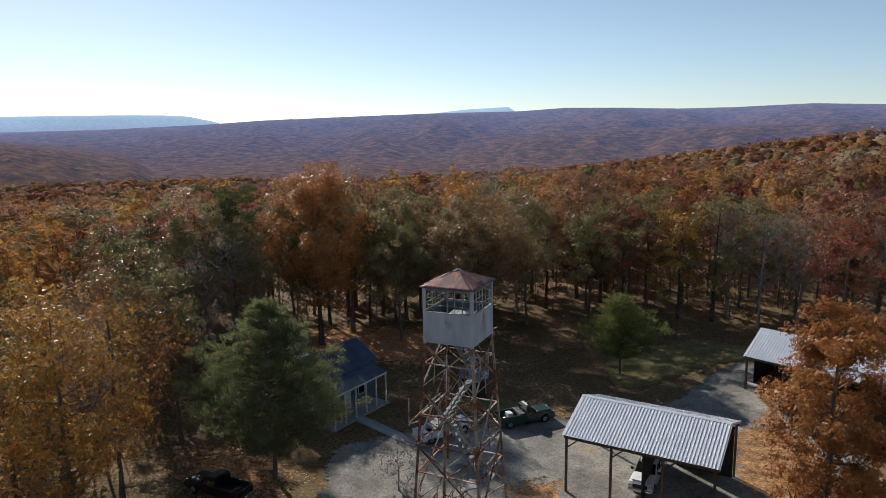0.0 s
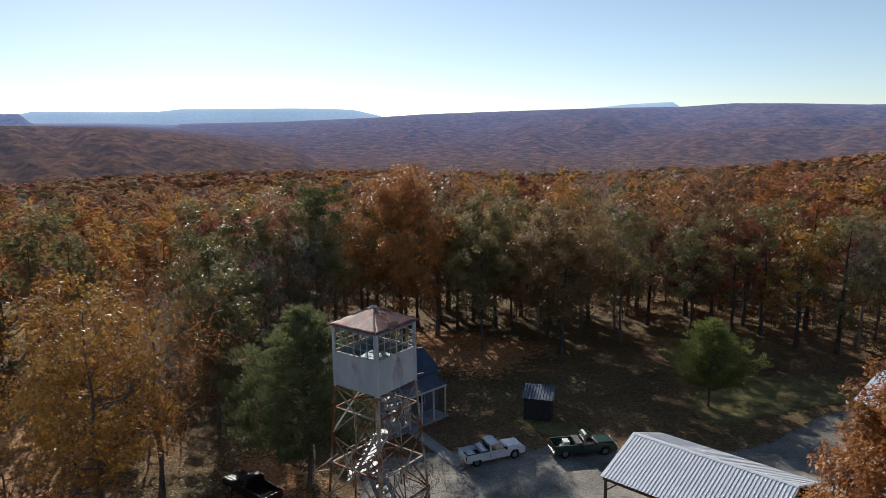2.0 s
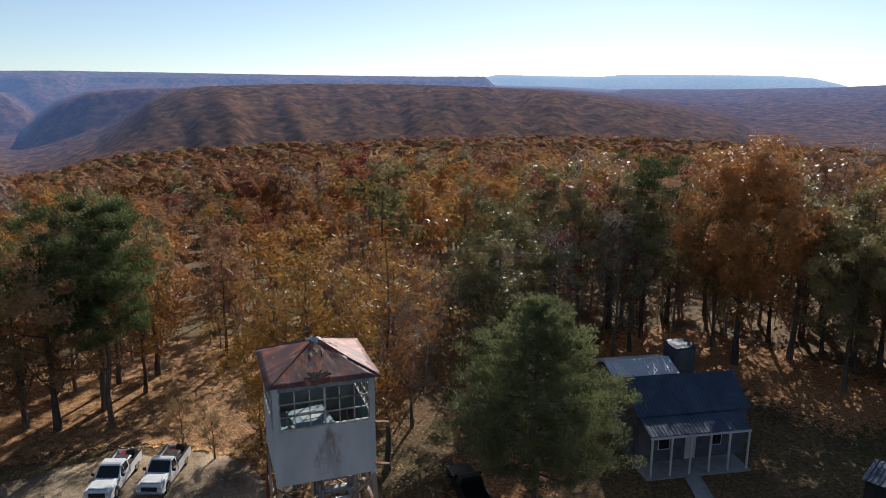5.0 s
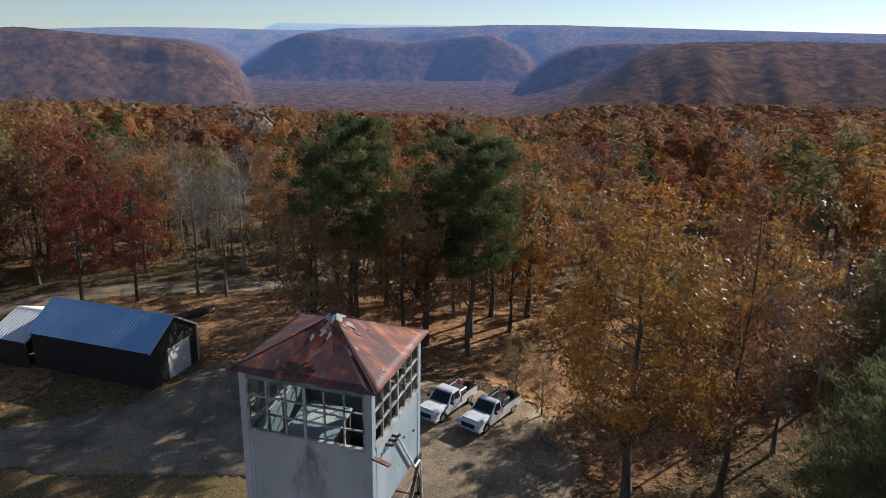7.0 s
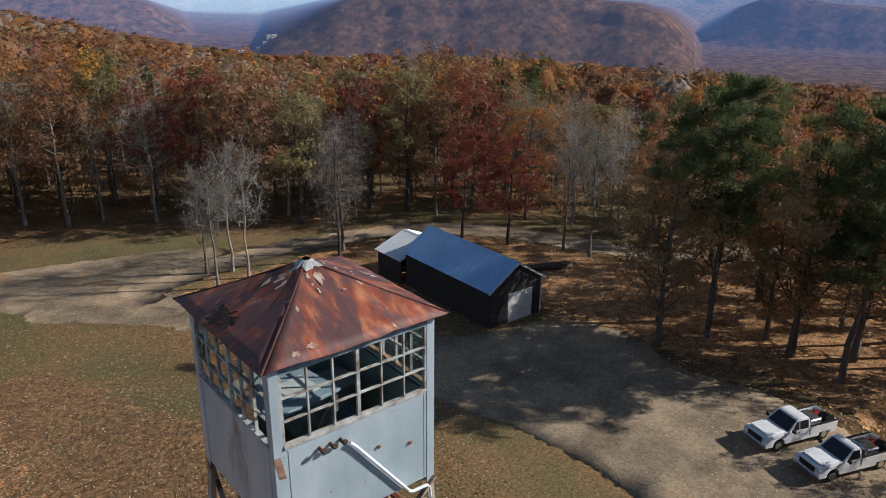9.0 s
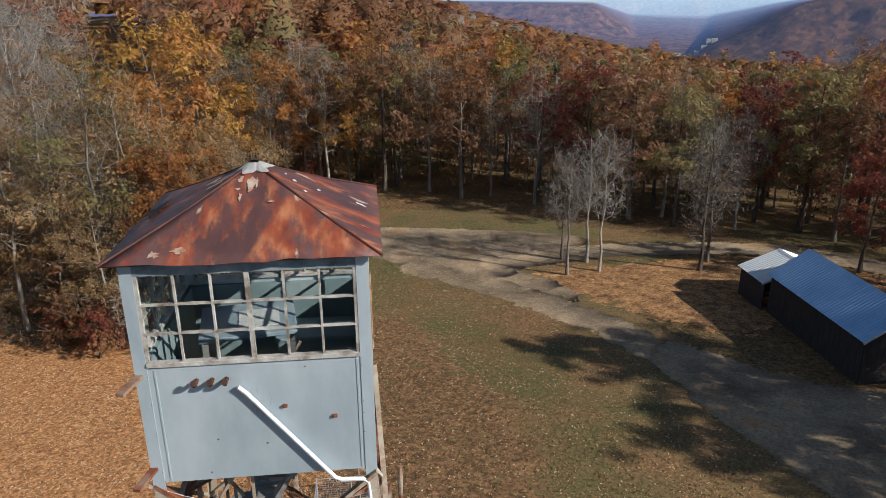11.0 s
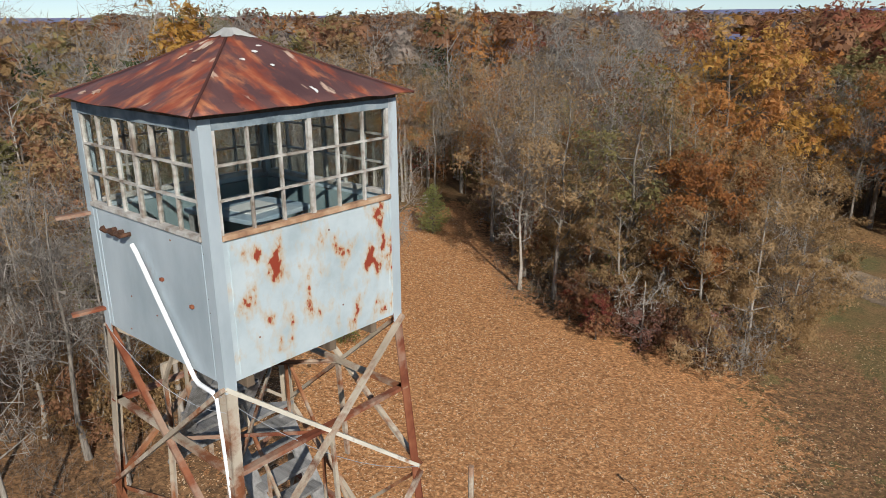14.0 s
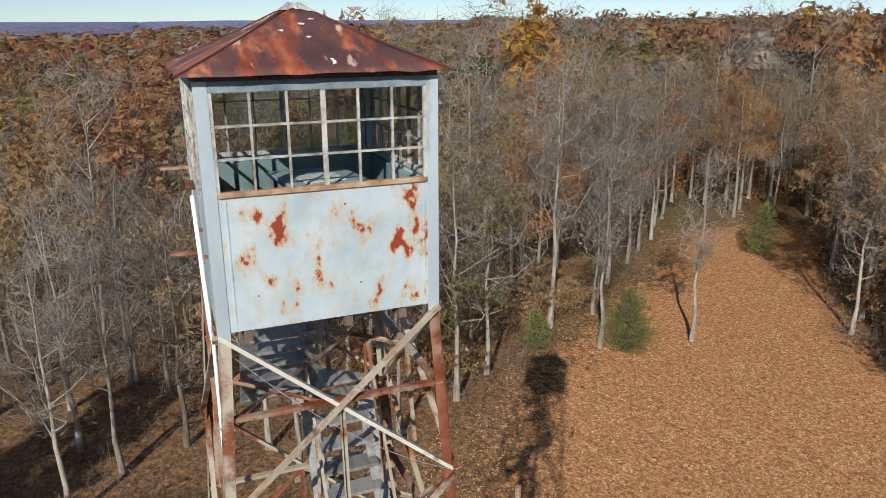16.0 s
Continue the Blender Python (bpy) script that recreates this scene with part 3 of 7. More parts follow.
def part(name, bm, mat, parent, label="", smooth=False):
    """Links a bmesh as ONE mesh object under a thing or under a part."""
    me = bpy.data.meshes.new(name)
    bm.to_mesh(me)
    bm.free()
    for m in (mat if isinstance(mat, (list, tuple)) else [mat]):
        me.materials.append(m)
    if smooth:
        me.polygons.foreach_set("use_smooth", [True] * len(me.polygons))
    ob = new(name, me)
    if parent is not None:
        ob.parent = parent
    if label:
        ob["label"] = label
    return ob


def thing(name, m, label, category, group="", kind=""):
    ob = new(name)
    ob.empty_display_size = 0.3
    ob.matrix_basis = m
    return tagged(ob, label, category, group, kind)


def add_box(bm, lo, hi, bevel=0.0):
    r = bmesh.ops.create_cube(bm, size=1.0)["verts"]
    c, s = [(a + b) / 2 for a, b in zip(lo, hi)], [max(abs(b - a), 1e-4) for a, b in zip(lo, hi)]
    for v in r:
        v.co = Vector([v.co[i] * s[i] + c[i] for i in range(3)])
    if bevel:
        es = list({e for v in r for e in v.link_edges})
        bmesh.ops.bevel(bm, geom=es, offset=bevel, segments=1, affect='EDGES')
    return bm


def box(lo, hi, bevel=0.0):
    return add_box(bmesh.new(), lo, hi, bevel)


def add_beam(bm, a, b, w=0.08, t=None, angle=False, roll=0.0):
    """A bar from a to b; angle: an L-shaped section."""
    a, b, t = Vector(a), Vector(b), t or w
    d = b - a
    q = d.to_track_quat('Z', 'Y').to_matrix() @ Matrix.Rotation(radians(roll), 3, 'Z')
    if angle:
        k = w * 0.16
        sec = [(0, 0), (w, 0), (w, k), (k, k), (k, t), (0, t)]
    else:
        sec = [(-w / 2, -t / 2), (w / 2, -t / 2), (w / 2, t / 2), (-w / 2, t / 2)]
    n = len(sec)
    v0 = [bm.verts.new(a + q @ Vector((x, y, 0))) for x, y in sec]
    v1 = [bm.verts.new(b + q @ Vector((x, y, 0))) for x, y in sec]
    for i in range(n):
        bm.faces.new((v0[i], v0[(i + 1) % n], v1[(i + 1) % n], v1[i]))
    bm.faces.new(v0[::-1])
    bm.faces.new(v1)
    return bm


def beam(a, b, w=0.08, t=None, angle=False, roll=0.0):
    return add_beam(bmesh.new(), a, b, w, t, angle, roll)


def add_pipe(bm, pts, radii, sides=8):
    """A tube along the points."""
    rings = []
    pts = [Vector(p) for p in pts]
    for i, p in enumerate(pts):
        d = (pts[min(i + 1, len(pts) - 1)] - pts[max(i - 1, 0)]).normalized()
        q = d.to_track_quat('Z', 'Y').to_matrix()
        r = radii[i] if isinstance(radii, (list, tuple)) else radii
        rings.append([bm.verts.new(p + q @ Vector((r * math.cos(2 * math.pi * k / sides), r * math.sin(2 * math.pi * k / sides), 0))) for k in range(sides)])
    for a, b in zip(rings, rings[1:]):
        for k in range(sides):
            bm.faces.new((a[k], a[(k + 1) % sides], b[(k + 1) % sides], b[k]))
    bm.faces.new(rings[0][::-1])
    bm.faces.new(rings[-1])
    return bm


def pipe(pts, radii, sides=8):
    return add_pipe(bmesh.new(), pts, radii, sides)


def add_plate(bm, outline, thick, m=None):
    """A flat outline in xy, thick along z, moved by m."""
    m = m or Matrix.Identity(4)
    lo = [bm.verts.new(m @ Vector((x, y, 0))) for x, y in outline]
    hi = [bm.verts.new(m @ Vector((x, y, thick))) for x, y in outline]
    n = len(outline)
    for i in range(n):
        bm.faces.new((lo[i], lo[(i + 1) % n], hi[(i + 1) % n], hi[i]))
    bm.faces.new(lo[::-1])
    bm.faces.new(hi)
    return bm


def step(a, b, x):
    t = np.clip((np.asarray(x, float) - a) / (b - a), 0, 1)
    return t * t * (3 - 2 * t)


# ---- ground ----
def bell(az, centre, width):
    d = (np.asarray(az, float) - centre + 180) % 360 - 180
    return np.exp(-(d / width) ** 2)


def wave(x, y, seed=0.0):
    """Cheap smooth noise out of sines, about -1 to 1."""
    return (np.sin(x * 1.0 + 1.7 * np.sin(y * 0.8 + seed) + seed) + np.sin(y * 1.13 + 1.3 * np.sin(x * 0.9 - seed) + 2 * seed)
            + 0.5 * np.sin(2.1 * x - 1.7 * y + seed) + 0.5 * np.sin(2.6 * y + 1.9 * x - seed)) / 3


# the far hills: distance of the crest, width of the slope before it, share of it that is cliff, unevenness,
# and the crest's rise over the eye, in degrees, by azimuth
HILLS = [
    (1480, 640, 0.0, 90, [(134, -6), (139, -3.0), (143.5, -2.2), (147, -1.65), (152, -1.05), (156, -0.85), (160, -0.65), (166, -0.55), (173, -0.55), (179, -0.75), (181, -1.2), (182.6, -1.9), (184.6, -3.4), (187, -4.9), (189, -6.5)]),
    (3000, 1650, 0.0, 170, [(0, 0.1), (40, 0.1), (84, 0.0), (88, 0.14), (93, -0.03), (97, -0.07), (101, 0.07), (105.5, 0.14), (109, -0.06), (116, -0.1), (123, -0.26), (129.4, -0.42), (132.5, -0.6), (140, -0.85), (147, -0.9), (148.4, -1.35), (149.6, -2.4), (151, -4), (152, -6)]),
    (1900, 165, 0.06, 16, [(178, -0.8), (184, -0.95), (186.5, -1.2), (188.4, -2.0), (190.0, -3.3), (191.5, -5.5), (192, -6)]),
    (2350, 165, 0.07, 18, [(188, -6), (189.6, -3.4), (190.6, -2.2), (191.9, -1.1), (193.6, -0.45), (196.7, -0.75), (200, -1.2), (203.9, -0.9), (206.5, -0.42), (208.0, -0.55), (209.6, -1.3), (211, -2.45), (213, -3.7), (214.5, -6)]),
    (3300, 700, 0.1, 110, [(155.5, -6), (156.4, -1.0), (157.4, 0.05), (162, 0.04), (168.7, 0.1), (177, 0.2), (182, 0.28), (188, 0.36), (193, 0.32), (197, 0.12), (201, 0.02), (205, -0.1), (207.4, -0.4), (208.5, -2), (210, -6)]),
    (3900, 600, 0.1, 120, [(203, -6), (204, -0.3), (211, -0.27), (216, -0.2), (220, -0.22), (225, -0.42), (232, -0.45), (236, -0.6), (239, -1.4), (242, -6)]),
    (1560, 175, 0.08, 14, [(211.6, -6), (212.3, -4.3), (213.0, -3.3), (214.0, -2.2), (216.3, -1.25), (221, -0.8), (224.6, -0.5), (226.8, -0.32), (229.4, -0.52), (233, -0.38), (236.2, -0.5), (238.4, -1.15), (240.1, -1.95), (241.9, -3.0), (244, -4.1), (246, -6)]),
    (2300, 180, 0.09, 16, [(248, -6), (249.8, -2.8), (251.2, -1.95), (252.4, -1.2), (256, -1.05), (261, -0.95), (268, -0.7), (276, -0.2), (282, 0.1), (284, -6)]),
    (1900, 560, 0.0, 80, [(60, -6), (66, -1.4), (84, -1.2), (95, -1.45), (105, -1.75), (111, -2.2), (116, -3.2), (119.5, -4.6), (122, -6)]),
    (2150, 600, 0.0, 80, [(121, -6), (124, -3.4), (128, -2.5), (133, -2.05), (140, -1.75), (145, -1.7), (149, -2.6), (152, -6)]),
    (3200, 900, 0.0, 120, [(262, -6), (268, 0.2), (280, 0.52), (290, 0.52), (301, 0.36), (313, 0.3), (341, 0.2), (354, 0.2), (360, 0.1)]),
    (4700, 420, 0.1, 60, [(107, -6), (109.0, -0.3), (109.8, 0.28), (112.9, 0.16), (116.4, -0.17), (119, -2), (121, -6)]),
    (4600, 500, 0.1, 60, [(128, -6), (131, -0.9), (132.4, -0.42), (134.2, 0.0), (136, 0.12), (139, 0.18), (147, 0.22), (148.5, 0.06), (152, 0.08), (156.5, 0.18), (158, -0.1), (164, -1), (168, -6)]),
    (4700, 500, 0.1, 60, [(190, -6), (194, 0.24), (203, 0.2), (208.6, 0.26), (209.6, 0.22), (210.6, -0.2), (212, -1.5), (214, -6)]),
    (4800, 300, 0.0, 60, [(230, -6), (234, -0.55), (243, -0.62), (252, -0.55), (256, -6)]),
]


def ground_z(x, y):
    """The height of the ground: a hilltop, then falling woods, gorges and far mesas."""
    x, y = np.asarray(x, float), np.asarray(y, float)
    r = np.hypot(x, y) + 1e-6
    az = np.degrees(np.arctan2(y, x)) % 360
    d = 0.62 * x - 0.78 * y
    west = step(68, 112, az) * (1 - step(240, 268, az))
    z = -0.035 * np.clip(d - 8, 0, 60) * step(0, 30, d)
    z = z - (44 + 24 * bell(az, 196, 24) + 10 * bell(az, 122, 16)) * west * step(85, 560, r) - 0.05 * np.clip(r - 58, 0, 70) * bell(az, 190, 42)
    z = z + 0.25 * wave(x / 14, y / 14) * step(20, 60, r) + 6 * wave(x / 160, y / 160, 2.0) * step(170, 500, r)
    floor = -78 - 44 * step(184, 192, az) * (1 - step(262, 285, az))
    s1 = step(620, 1250, r) * west
    z = z * (1 - s1) + floor * s1 + 5 * wave(x / 120, y / 120, 4.0) * s1
    z = z - 40 * step(900, 1700, r) * (1 - west)
    for crest, run, cliff, rough, rise in HILLS:
        top = 28 + crest * np.tan(np.radians(np.interp(az, [p[0] for p in rise], [p[1] for p in rise], -6, -6)))
        near = crest + rough * (wave(az / 2.3, r / 420, crest) + 0.5 * wave(az / 0.8, r / 160, crest + 1.0)) - r
        u = np.clip(near / run, 0, 1)
        fall = cliff * step(0.30, 0.33, u) + (1 - cliff) * (u ** 1.25 if cliff else u * u * (3 - 2 * u))
        body = top - (top - floor) * fall - 0.012 * np.clip(-near, 0, 2000)
        roll = (0.03 if cliff else 0.085) * np.clip(top - floor, 0, 160) * wave(x / 190, y / 150, crest / 700) * np.clip(4 * u * (1 - u), 0, 1)
        z = np.where((u < 1) & (top > floor), np.maximum(z, body + roll), z)
    return z


rings = np.concatenate([np.arange(0.5, 110, 1.8), np.geomspace(110, 900, 80)])
AZ = np.radians(np.arange(0, 360, 0.8))
FINE_AZ = np.radians(np.concatenate([np.arange(0, 82, 1.0), np.arange(82, 276, 0.32), np.arange(276, 360, 0.8)]))


def polar_sheet(name, radii, mats, index, bump=0.0, turns=AZ):
    rr, aa = np.meshgrid(radii, turns, indexing="ij")
    x, y = rr * np.cos(aa), rr * np.sin(aa)
    z = ground_z(x, y)
    if bump:
        rng = np.random.default_rng(5)
        z = z + bump * (np.abs(rng.normal(0, 1, z.shape)) + 0.8 * np.abs(wave(x / 9, y / 9, 3.0))) * (1 - 0.9 * step(1150, 1800, rr))
    nr, na = rr.shape
    v = np.stack([x, y, z], -1).reshape(-1, 3)
    i = np.arange(nr - 1)[:, None] * na
    j = np.arange(na)[None]
    f = np.stack([i + j, i + na + j, i + na + (j + 1) % na, i + (j + 1) % na], -1).reshape(-1, 4)
    return tagged(mesh_object(name, v, f, mats, smooth=True), *index)


def in_poly(x, y, poly):
    inside = False
    for (x0, y0), (x1, y1) in zip(poly, poly[1:] + poly[:1]):
        if (y0 > y) != (y1 > y) and x < (x1 - x0) * (y - y0) / (y1 - y0) + x0:
            inside = not inside
    return inside


def edge_distance(x, y, poly):
    best = 1e9
    for (x0, y0), (x1, y1) in zip(poly, poly[1:] + poly[:1]):
        dx, dy = x1 - x0, y1 - y0
        t = max(0, min(1, ((x - x0) * dx + (y - y0) * dy) / (dx * dx + dy * dy)))
        best = min(best, math.hypot(x - x0 - t * dx, y - y0 - t * dy))
    return best


def resample(poly, gap=0.9, jitter=0.22, seed=1, closed=True):
    """Points along an outline, about gap apart, a little uneven."""
    rnd, out = random.Random(seed), []
    for (x0, y0), (x1, y1) in zip(poly, poly[1:] + poly[:1] if closed else poly[1:]):
        n = max(1, int(math.hypot(x1 - x0, y1 - y0) / gap))
        out += [(x0 + (x1 - x0) * k / n + rnd.uniform(-jitter, jitter), y0 + (y1 - y0) * k / n + rnd.uniform(-jitter, jitter)) for k in range(n)]
    return out


def smooth_line(pts, closed=False, times=2):
    """Rounds the corners of a line by cutting them."""
    for _ in range(times):
        q = []
        pairs = list(zip(pts, pts[1:] + pts[:1])) if closed else list(zip(pts, pts[1:]))
        for (x0, y0), (x1, y1) in pairs:
            q += [(0.75 * x0 + 0.25 * x1, 0.75 * y0 + 0.25 * y1), (0.25 * x0 + 0.75 * x1, 0.25 * y0 + 0.75 * y1)]
        pts = q if closed else [pts[0]] + q + [pts[-1]]
    return pts


def ground_patch(name, poly, mat, lift, label, category="ground", seed=1, jitter=0.25):
    """A sheet with an uneven edge that follows the ground a little above it."""
    edge = resample(smooth_line(poly, True), 0.9, jitter, seed)
    xs, ys = [p[0] for p in edge], [p[1] for p in edge]
    inner = [(gx, gy) for gx in np.arange(min(xs), max(xs), 2.2) for gy in np.arange(min(ys), max(ys), 2.2) if in_poly(gx, gy, edge) and edge_distance(gx, gy, poly) > 1.3]
    n = len(edge)
    v2, _, faces, *_ = delaunay_2d_cdt([Vector(p) for p in edge + inner], [(i, (i + 1) % n) for i in range(n)], [], 1, 1e-4)
    z = ground_z([v.x for v in v2], [v.y for v in v2])
    verts = [(v.x, v.y, h + lift) for v, h in zip(v2, z)]
    skirt = len(verts)
    verts += [(x, y, float(ground_z(x, y)) - 0.05) for x, y, _ in verts[:n]]
    faces = [tuple(f) for f in faces] + [(i, skirt + i, skirt + (i + 1) % n, (i + 1) % n) for i in range(n)]
    ob = mesh_object(name, verts, faces, mat, smooth=True)
    rim = np.array(edge)
    pts = np.array([(x, y) for x, y, _ in verts])
    far = np.array([np.sqrt(((rim - p) ** 2).sum(1).min()) for p in pts])
    far[:n], far[skirt:] = 0, 0
    ob.data.attributes.new("inside", 'FLOAT', 'POINT').data.foreach_set("value", far.astype(np.float32))
    return tagged(ob, label, category, "", "structure")


def strip(name, line, width, mat, lift, label, category="road", seed=2, jitter=0.3):
    pts = smooth_line(line)
    left, right = [], []
    for i, (x, y) in enumerate(pts):
        x0, y0 = pts[max(0, i - 1)]
        x1, y1 = pts[min(len(pts) - 1, i + 1)]
        k = math.hypot(x1 - x0, y1 - y0)
        nx, ny = -(y1 - y0) / k, (x1 - x0) / k
        left.append((x + nx * width / 2, y + ny * width / 2))
        right.append((x - nx * width / 2, y - ny * width / 2))
    return ground_patch(name, left + right[::-1], mat, lift, label, category, seed, jitter)


polar_sheet("ground", rings, GROUND, ("leaf-strewn brown and green autumn hilltop ground", "ground", "", "structure"))
# the ridges' haze is the emission of DISTANT
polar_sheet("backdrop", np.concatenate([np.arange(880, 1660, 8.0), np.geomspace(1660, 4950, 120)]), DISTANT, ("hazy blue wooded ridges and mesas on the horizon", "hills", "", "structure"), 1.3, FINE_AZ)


GRAVEL_LABEL = "grey gravel parking ground with leaf litter"
ground_patch("leaf_carpet", [(-6, -16), (10, -2), (26, -2), (30, 20), (50, 30), (75, 20), (70, -20), (60, -40), (40, -26), (30, -42), (16, -40), (10, -62), (-2, -56), (-8, -44), (-10, -28)], LITTER_THIN, 0.04,
             "ground below bare trees strewn with fallen leaves", seed=14, jitter=1.0)
ground_patch("lawn", [(-29, -26), (-32, -10), (-14, 0), (2, -8), (7, -20), (9, -42), (8, -62), (16, -76), (22, -84), (10, -90), (-22, -82), (-34, -68), (-46, -60), (-30, -60), (-24, -48)], LAWN, 0.046, "mown green lawn thinly strewn with leaves", seed=15, jitter=1.2)
ground_patch("leaf_carpet", [(8, 20), (13, 26), (20, 24), (22, 40), (18, 47), (26, 50), (34, 44), (32, 20), (24, 8), (10, 10)], LITTER_DARK, 0.05, "orange-brown leaves beside the carport", seed=16, jitter=1.0)
ground_patch("leaf_carpet", [(6, -10), (26, -9), (33, -18), (42, -26), (52, -42), (70, -60), (66, -82), (55, -82), (35, -62), (24, -52), (9, -51), (-2, -43), (-3, -32), (0, -20)], LITTER, 0.05,
             "clearing thickly covered with orange fallen leaves", seed=3, jitter=1.1)
ground_patch("leaf_carpet", [(5, -9), (-6, -9), (-11, -18), (-12, -30), (-9, -42), (-3, -51), (6, -57), (10, -52), (6, -40), (4, -25)], LITTER_THIN, 0.048,
             "grass thinly strewn with leaves beside the clearing", seed=26, jitter=1.4)
ground_patch("leaf_carpet", [(-42, -4), (-44, -14), (-41, -20), (-40, -32), (-36, -47), (-26, -58), (-33, -61), (-46, -56), (-54, -46), (-57, -36), (-70, -24), (-72, 0), (-60, 18), (-44, 12), (-34, 10), (-28, 4)], LITTER_DARK, 0.05,
             "brown fallen leaves under the edge of the woods", seed=4)
ground_patch("leaf_carpet", [(-36, 12), (-24, 8), (-19, 14), (-22, 22), (-30, 26), (-52, 30), (-62, 50), (-44, 64), (-24, 66), (-22, 52), (-24, 44), (-36, 44), (-40, 28)], LITTER, 0.05,
             "orange fallen leaves round the cottage", seed=5)
ground_patch("leaf_carpet", [(-22, -84), (22, -91), (24, -96), (-8, -94), (-30, -82), (-48, -68), (-46, -64), (-34, -69)], LITTER, 0.05, "leaf-strewn verge below the woods", seed=6)
ground_patch("road", [(-25, 25), (-20, 30.5), (-13, 36), (-11, 40), (-4, 40), (2, 46), (6, 60), (10, 66), (13, 62), (10, 52), (17, 48), (22, 38), (19, 24), (13, 27), (4, 23), (-6, 21), (-12, 14), (-18, 8), (-21, -2), (-22, -10), (-29, -6), (-27, 2), (-22, 12), (-20, 18)], YARD, 0.085,
             "grey gravel yard between the carport and the parked pickups", "road", seed=7)
ground_patch("road", [(-20.6, -39), (-22, -28), (-25.3, -20.5), (-25.8, -12), (-23, -4), (-29, 3), (-41, 0), (-43, -12), (-40, -19), (-43, -24), (-40, -31), (-32.8, -32), (-28, -35.5), (-24, -42)], GRAVEL, 0.075,
             "gravel drive and pad before the garage", "road", seed=8)
strip("road", [(-25.5, -30), (-23, -37), (-20.3, -43.5), (-16, -51), (-10.5, -57), (-4, -62)], 4.6, GRAVEL, 0.07, "gravel lane that leads to the garage", seed=21)
ground_patch("leaf_carpet", [(-23.5, -43), (-19, -50), (-14, -57), (-20, -60.5), (-34, -60), (-44, -55), (-42, -46), (-30, -38)], LITTER_DARK, 0.048, "grass with orange leaves behind the garage", seed=22, jitter=0.8)
strip("road", [(40, -96), (22, -85), (8, -77), (-4, -67.5), (-13, -58), (-18, -49)], 7.5, GRAVEL, 0.06, "pale gravel loop road through the lawn")
strip("road", [(-12, -61), (-24, -64), (-36, -62.5), (-46, -58.5), (-54, -49.5), (-58, -39), (-66, -32), (-80, -28)], 5.2, GRAVEL, 0.07, "gravel loop road behind the garage", seed=9)
ground_patch("road", [(3, -78.5), (-10.8, -74.8), (-24, -70.8), (-27, -66), (-18, -62), (-14, -55), (-9.5, -60), (-2, -67)], GRAVEL, 0.066, "wide gravel fork where the loop road meets the lane", "road", seed=23)
ground_patch("leaf_carpet", [(-9.5, 23.5), (-6, 28), (-2, 28), (-0.5, 24.5), (-4, 21.5)], LITTER_DARK, 0.098, "orange leaves blown onto the yard", seed=24, jitter=0.6)
ground_patch("leaf_carpet", [(8.5, 31), (8, 38), (8.5, 45), (13, 47), (17, 45), (18, 36), (14.5, 30)], LITTER_DARK, 0.098, "orange leaves strewn over the yard beside the carport", seed=25, jitter=0.6)
strip("pavement", [(-25.7, 32), (-21, 30.2), (-16.5, 28.6)], 1.3, CONCRETE, 0.11, "narrow concrete footpath to the cottage", "path", 10, 0.02)
strip("road", [(38, 64), (22, 62), (12, 60), (8, 54)], 4.5, GRAVEL, 0.065, "gravel lane beside the grass", seed=11)
ground_patch("grass", [(-2, 46), (6, 62), (14, 66), (22, 64), (26, 70), (10, 72), (-6, 66), (-8, 56)], GRASS, 0.05, "short green and brown grass round the young pine", seed=12)
ground_patch("grass", [(-19, 38.5), (-13, 37.5), (-9, 40), (-9, 43), (-15, 42.5), (-19, 41)], GRASS, 0.055, "patch of bright green grass", seed=13)

# ---- the lookout tower ----
W = 1.067                      # half the cab's width
Z0, SILL, HEAD = 20.97, 22.2, 23.12
NODES = [Z0, 19.05, 16.6, 14.1, 11.4, 8.4, 5.0, 0.0]


def half(z):
    return W + 0.0625 * (Z0 - z)


def face_point(face, s, z, out=0.0, h=None):
    """A point on a face of the tower: s from -1 to 1 along it, out of its plane by out."""
    h = half(z) if h is None else h
    x, y = s * h, h + out
    for _ in range(face):
        x, y = -y, x
    return Vector((x, y, z))


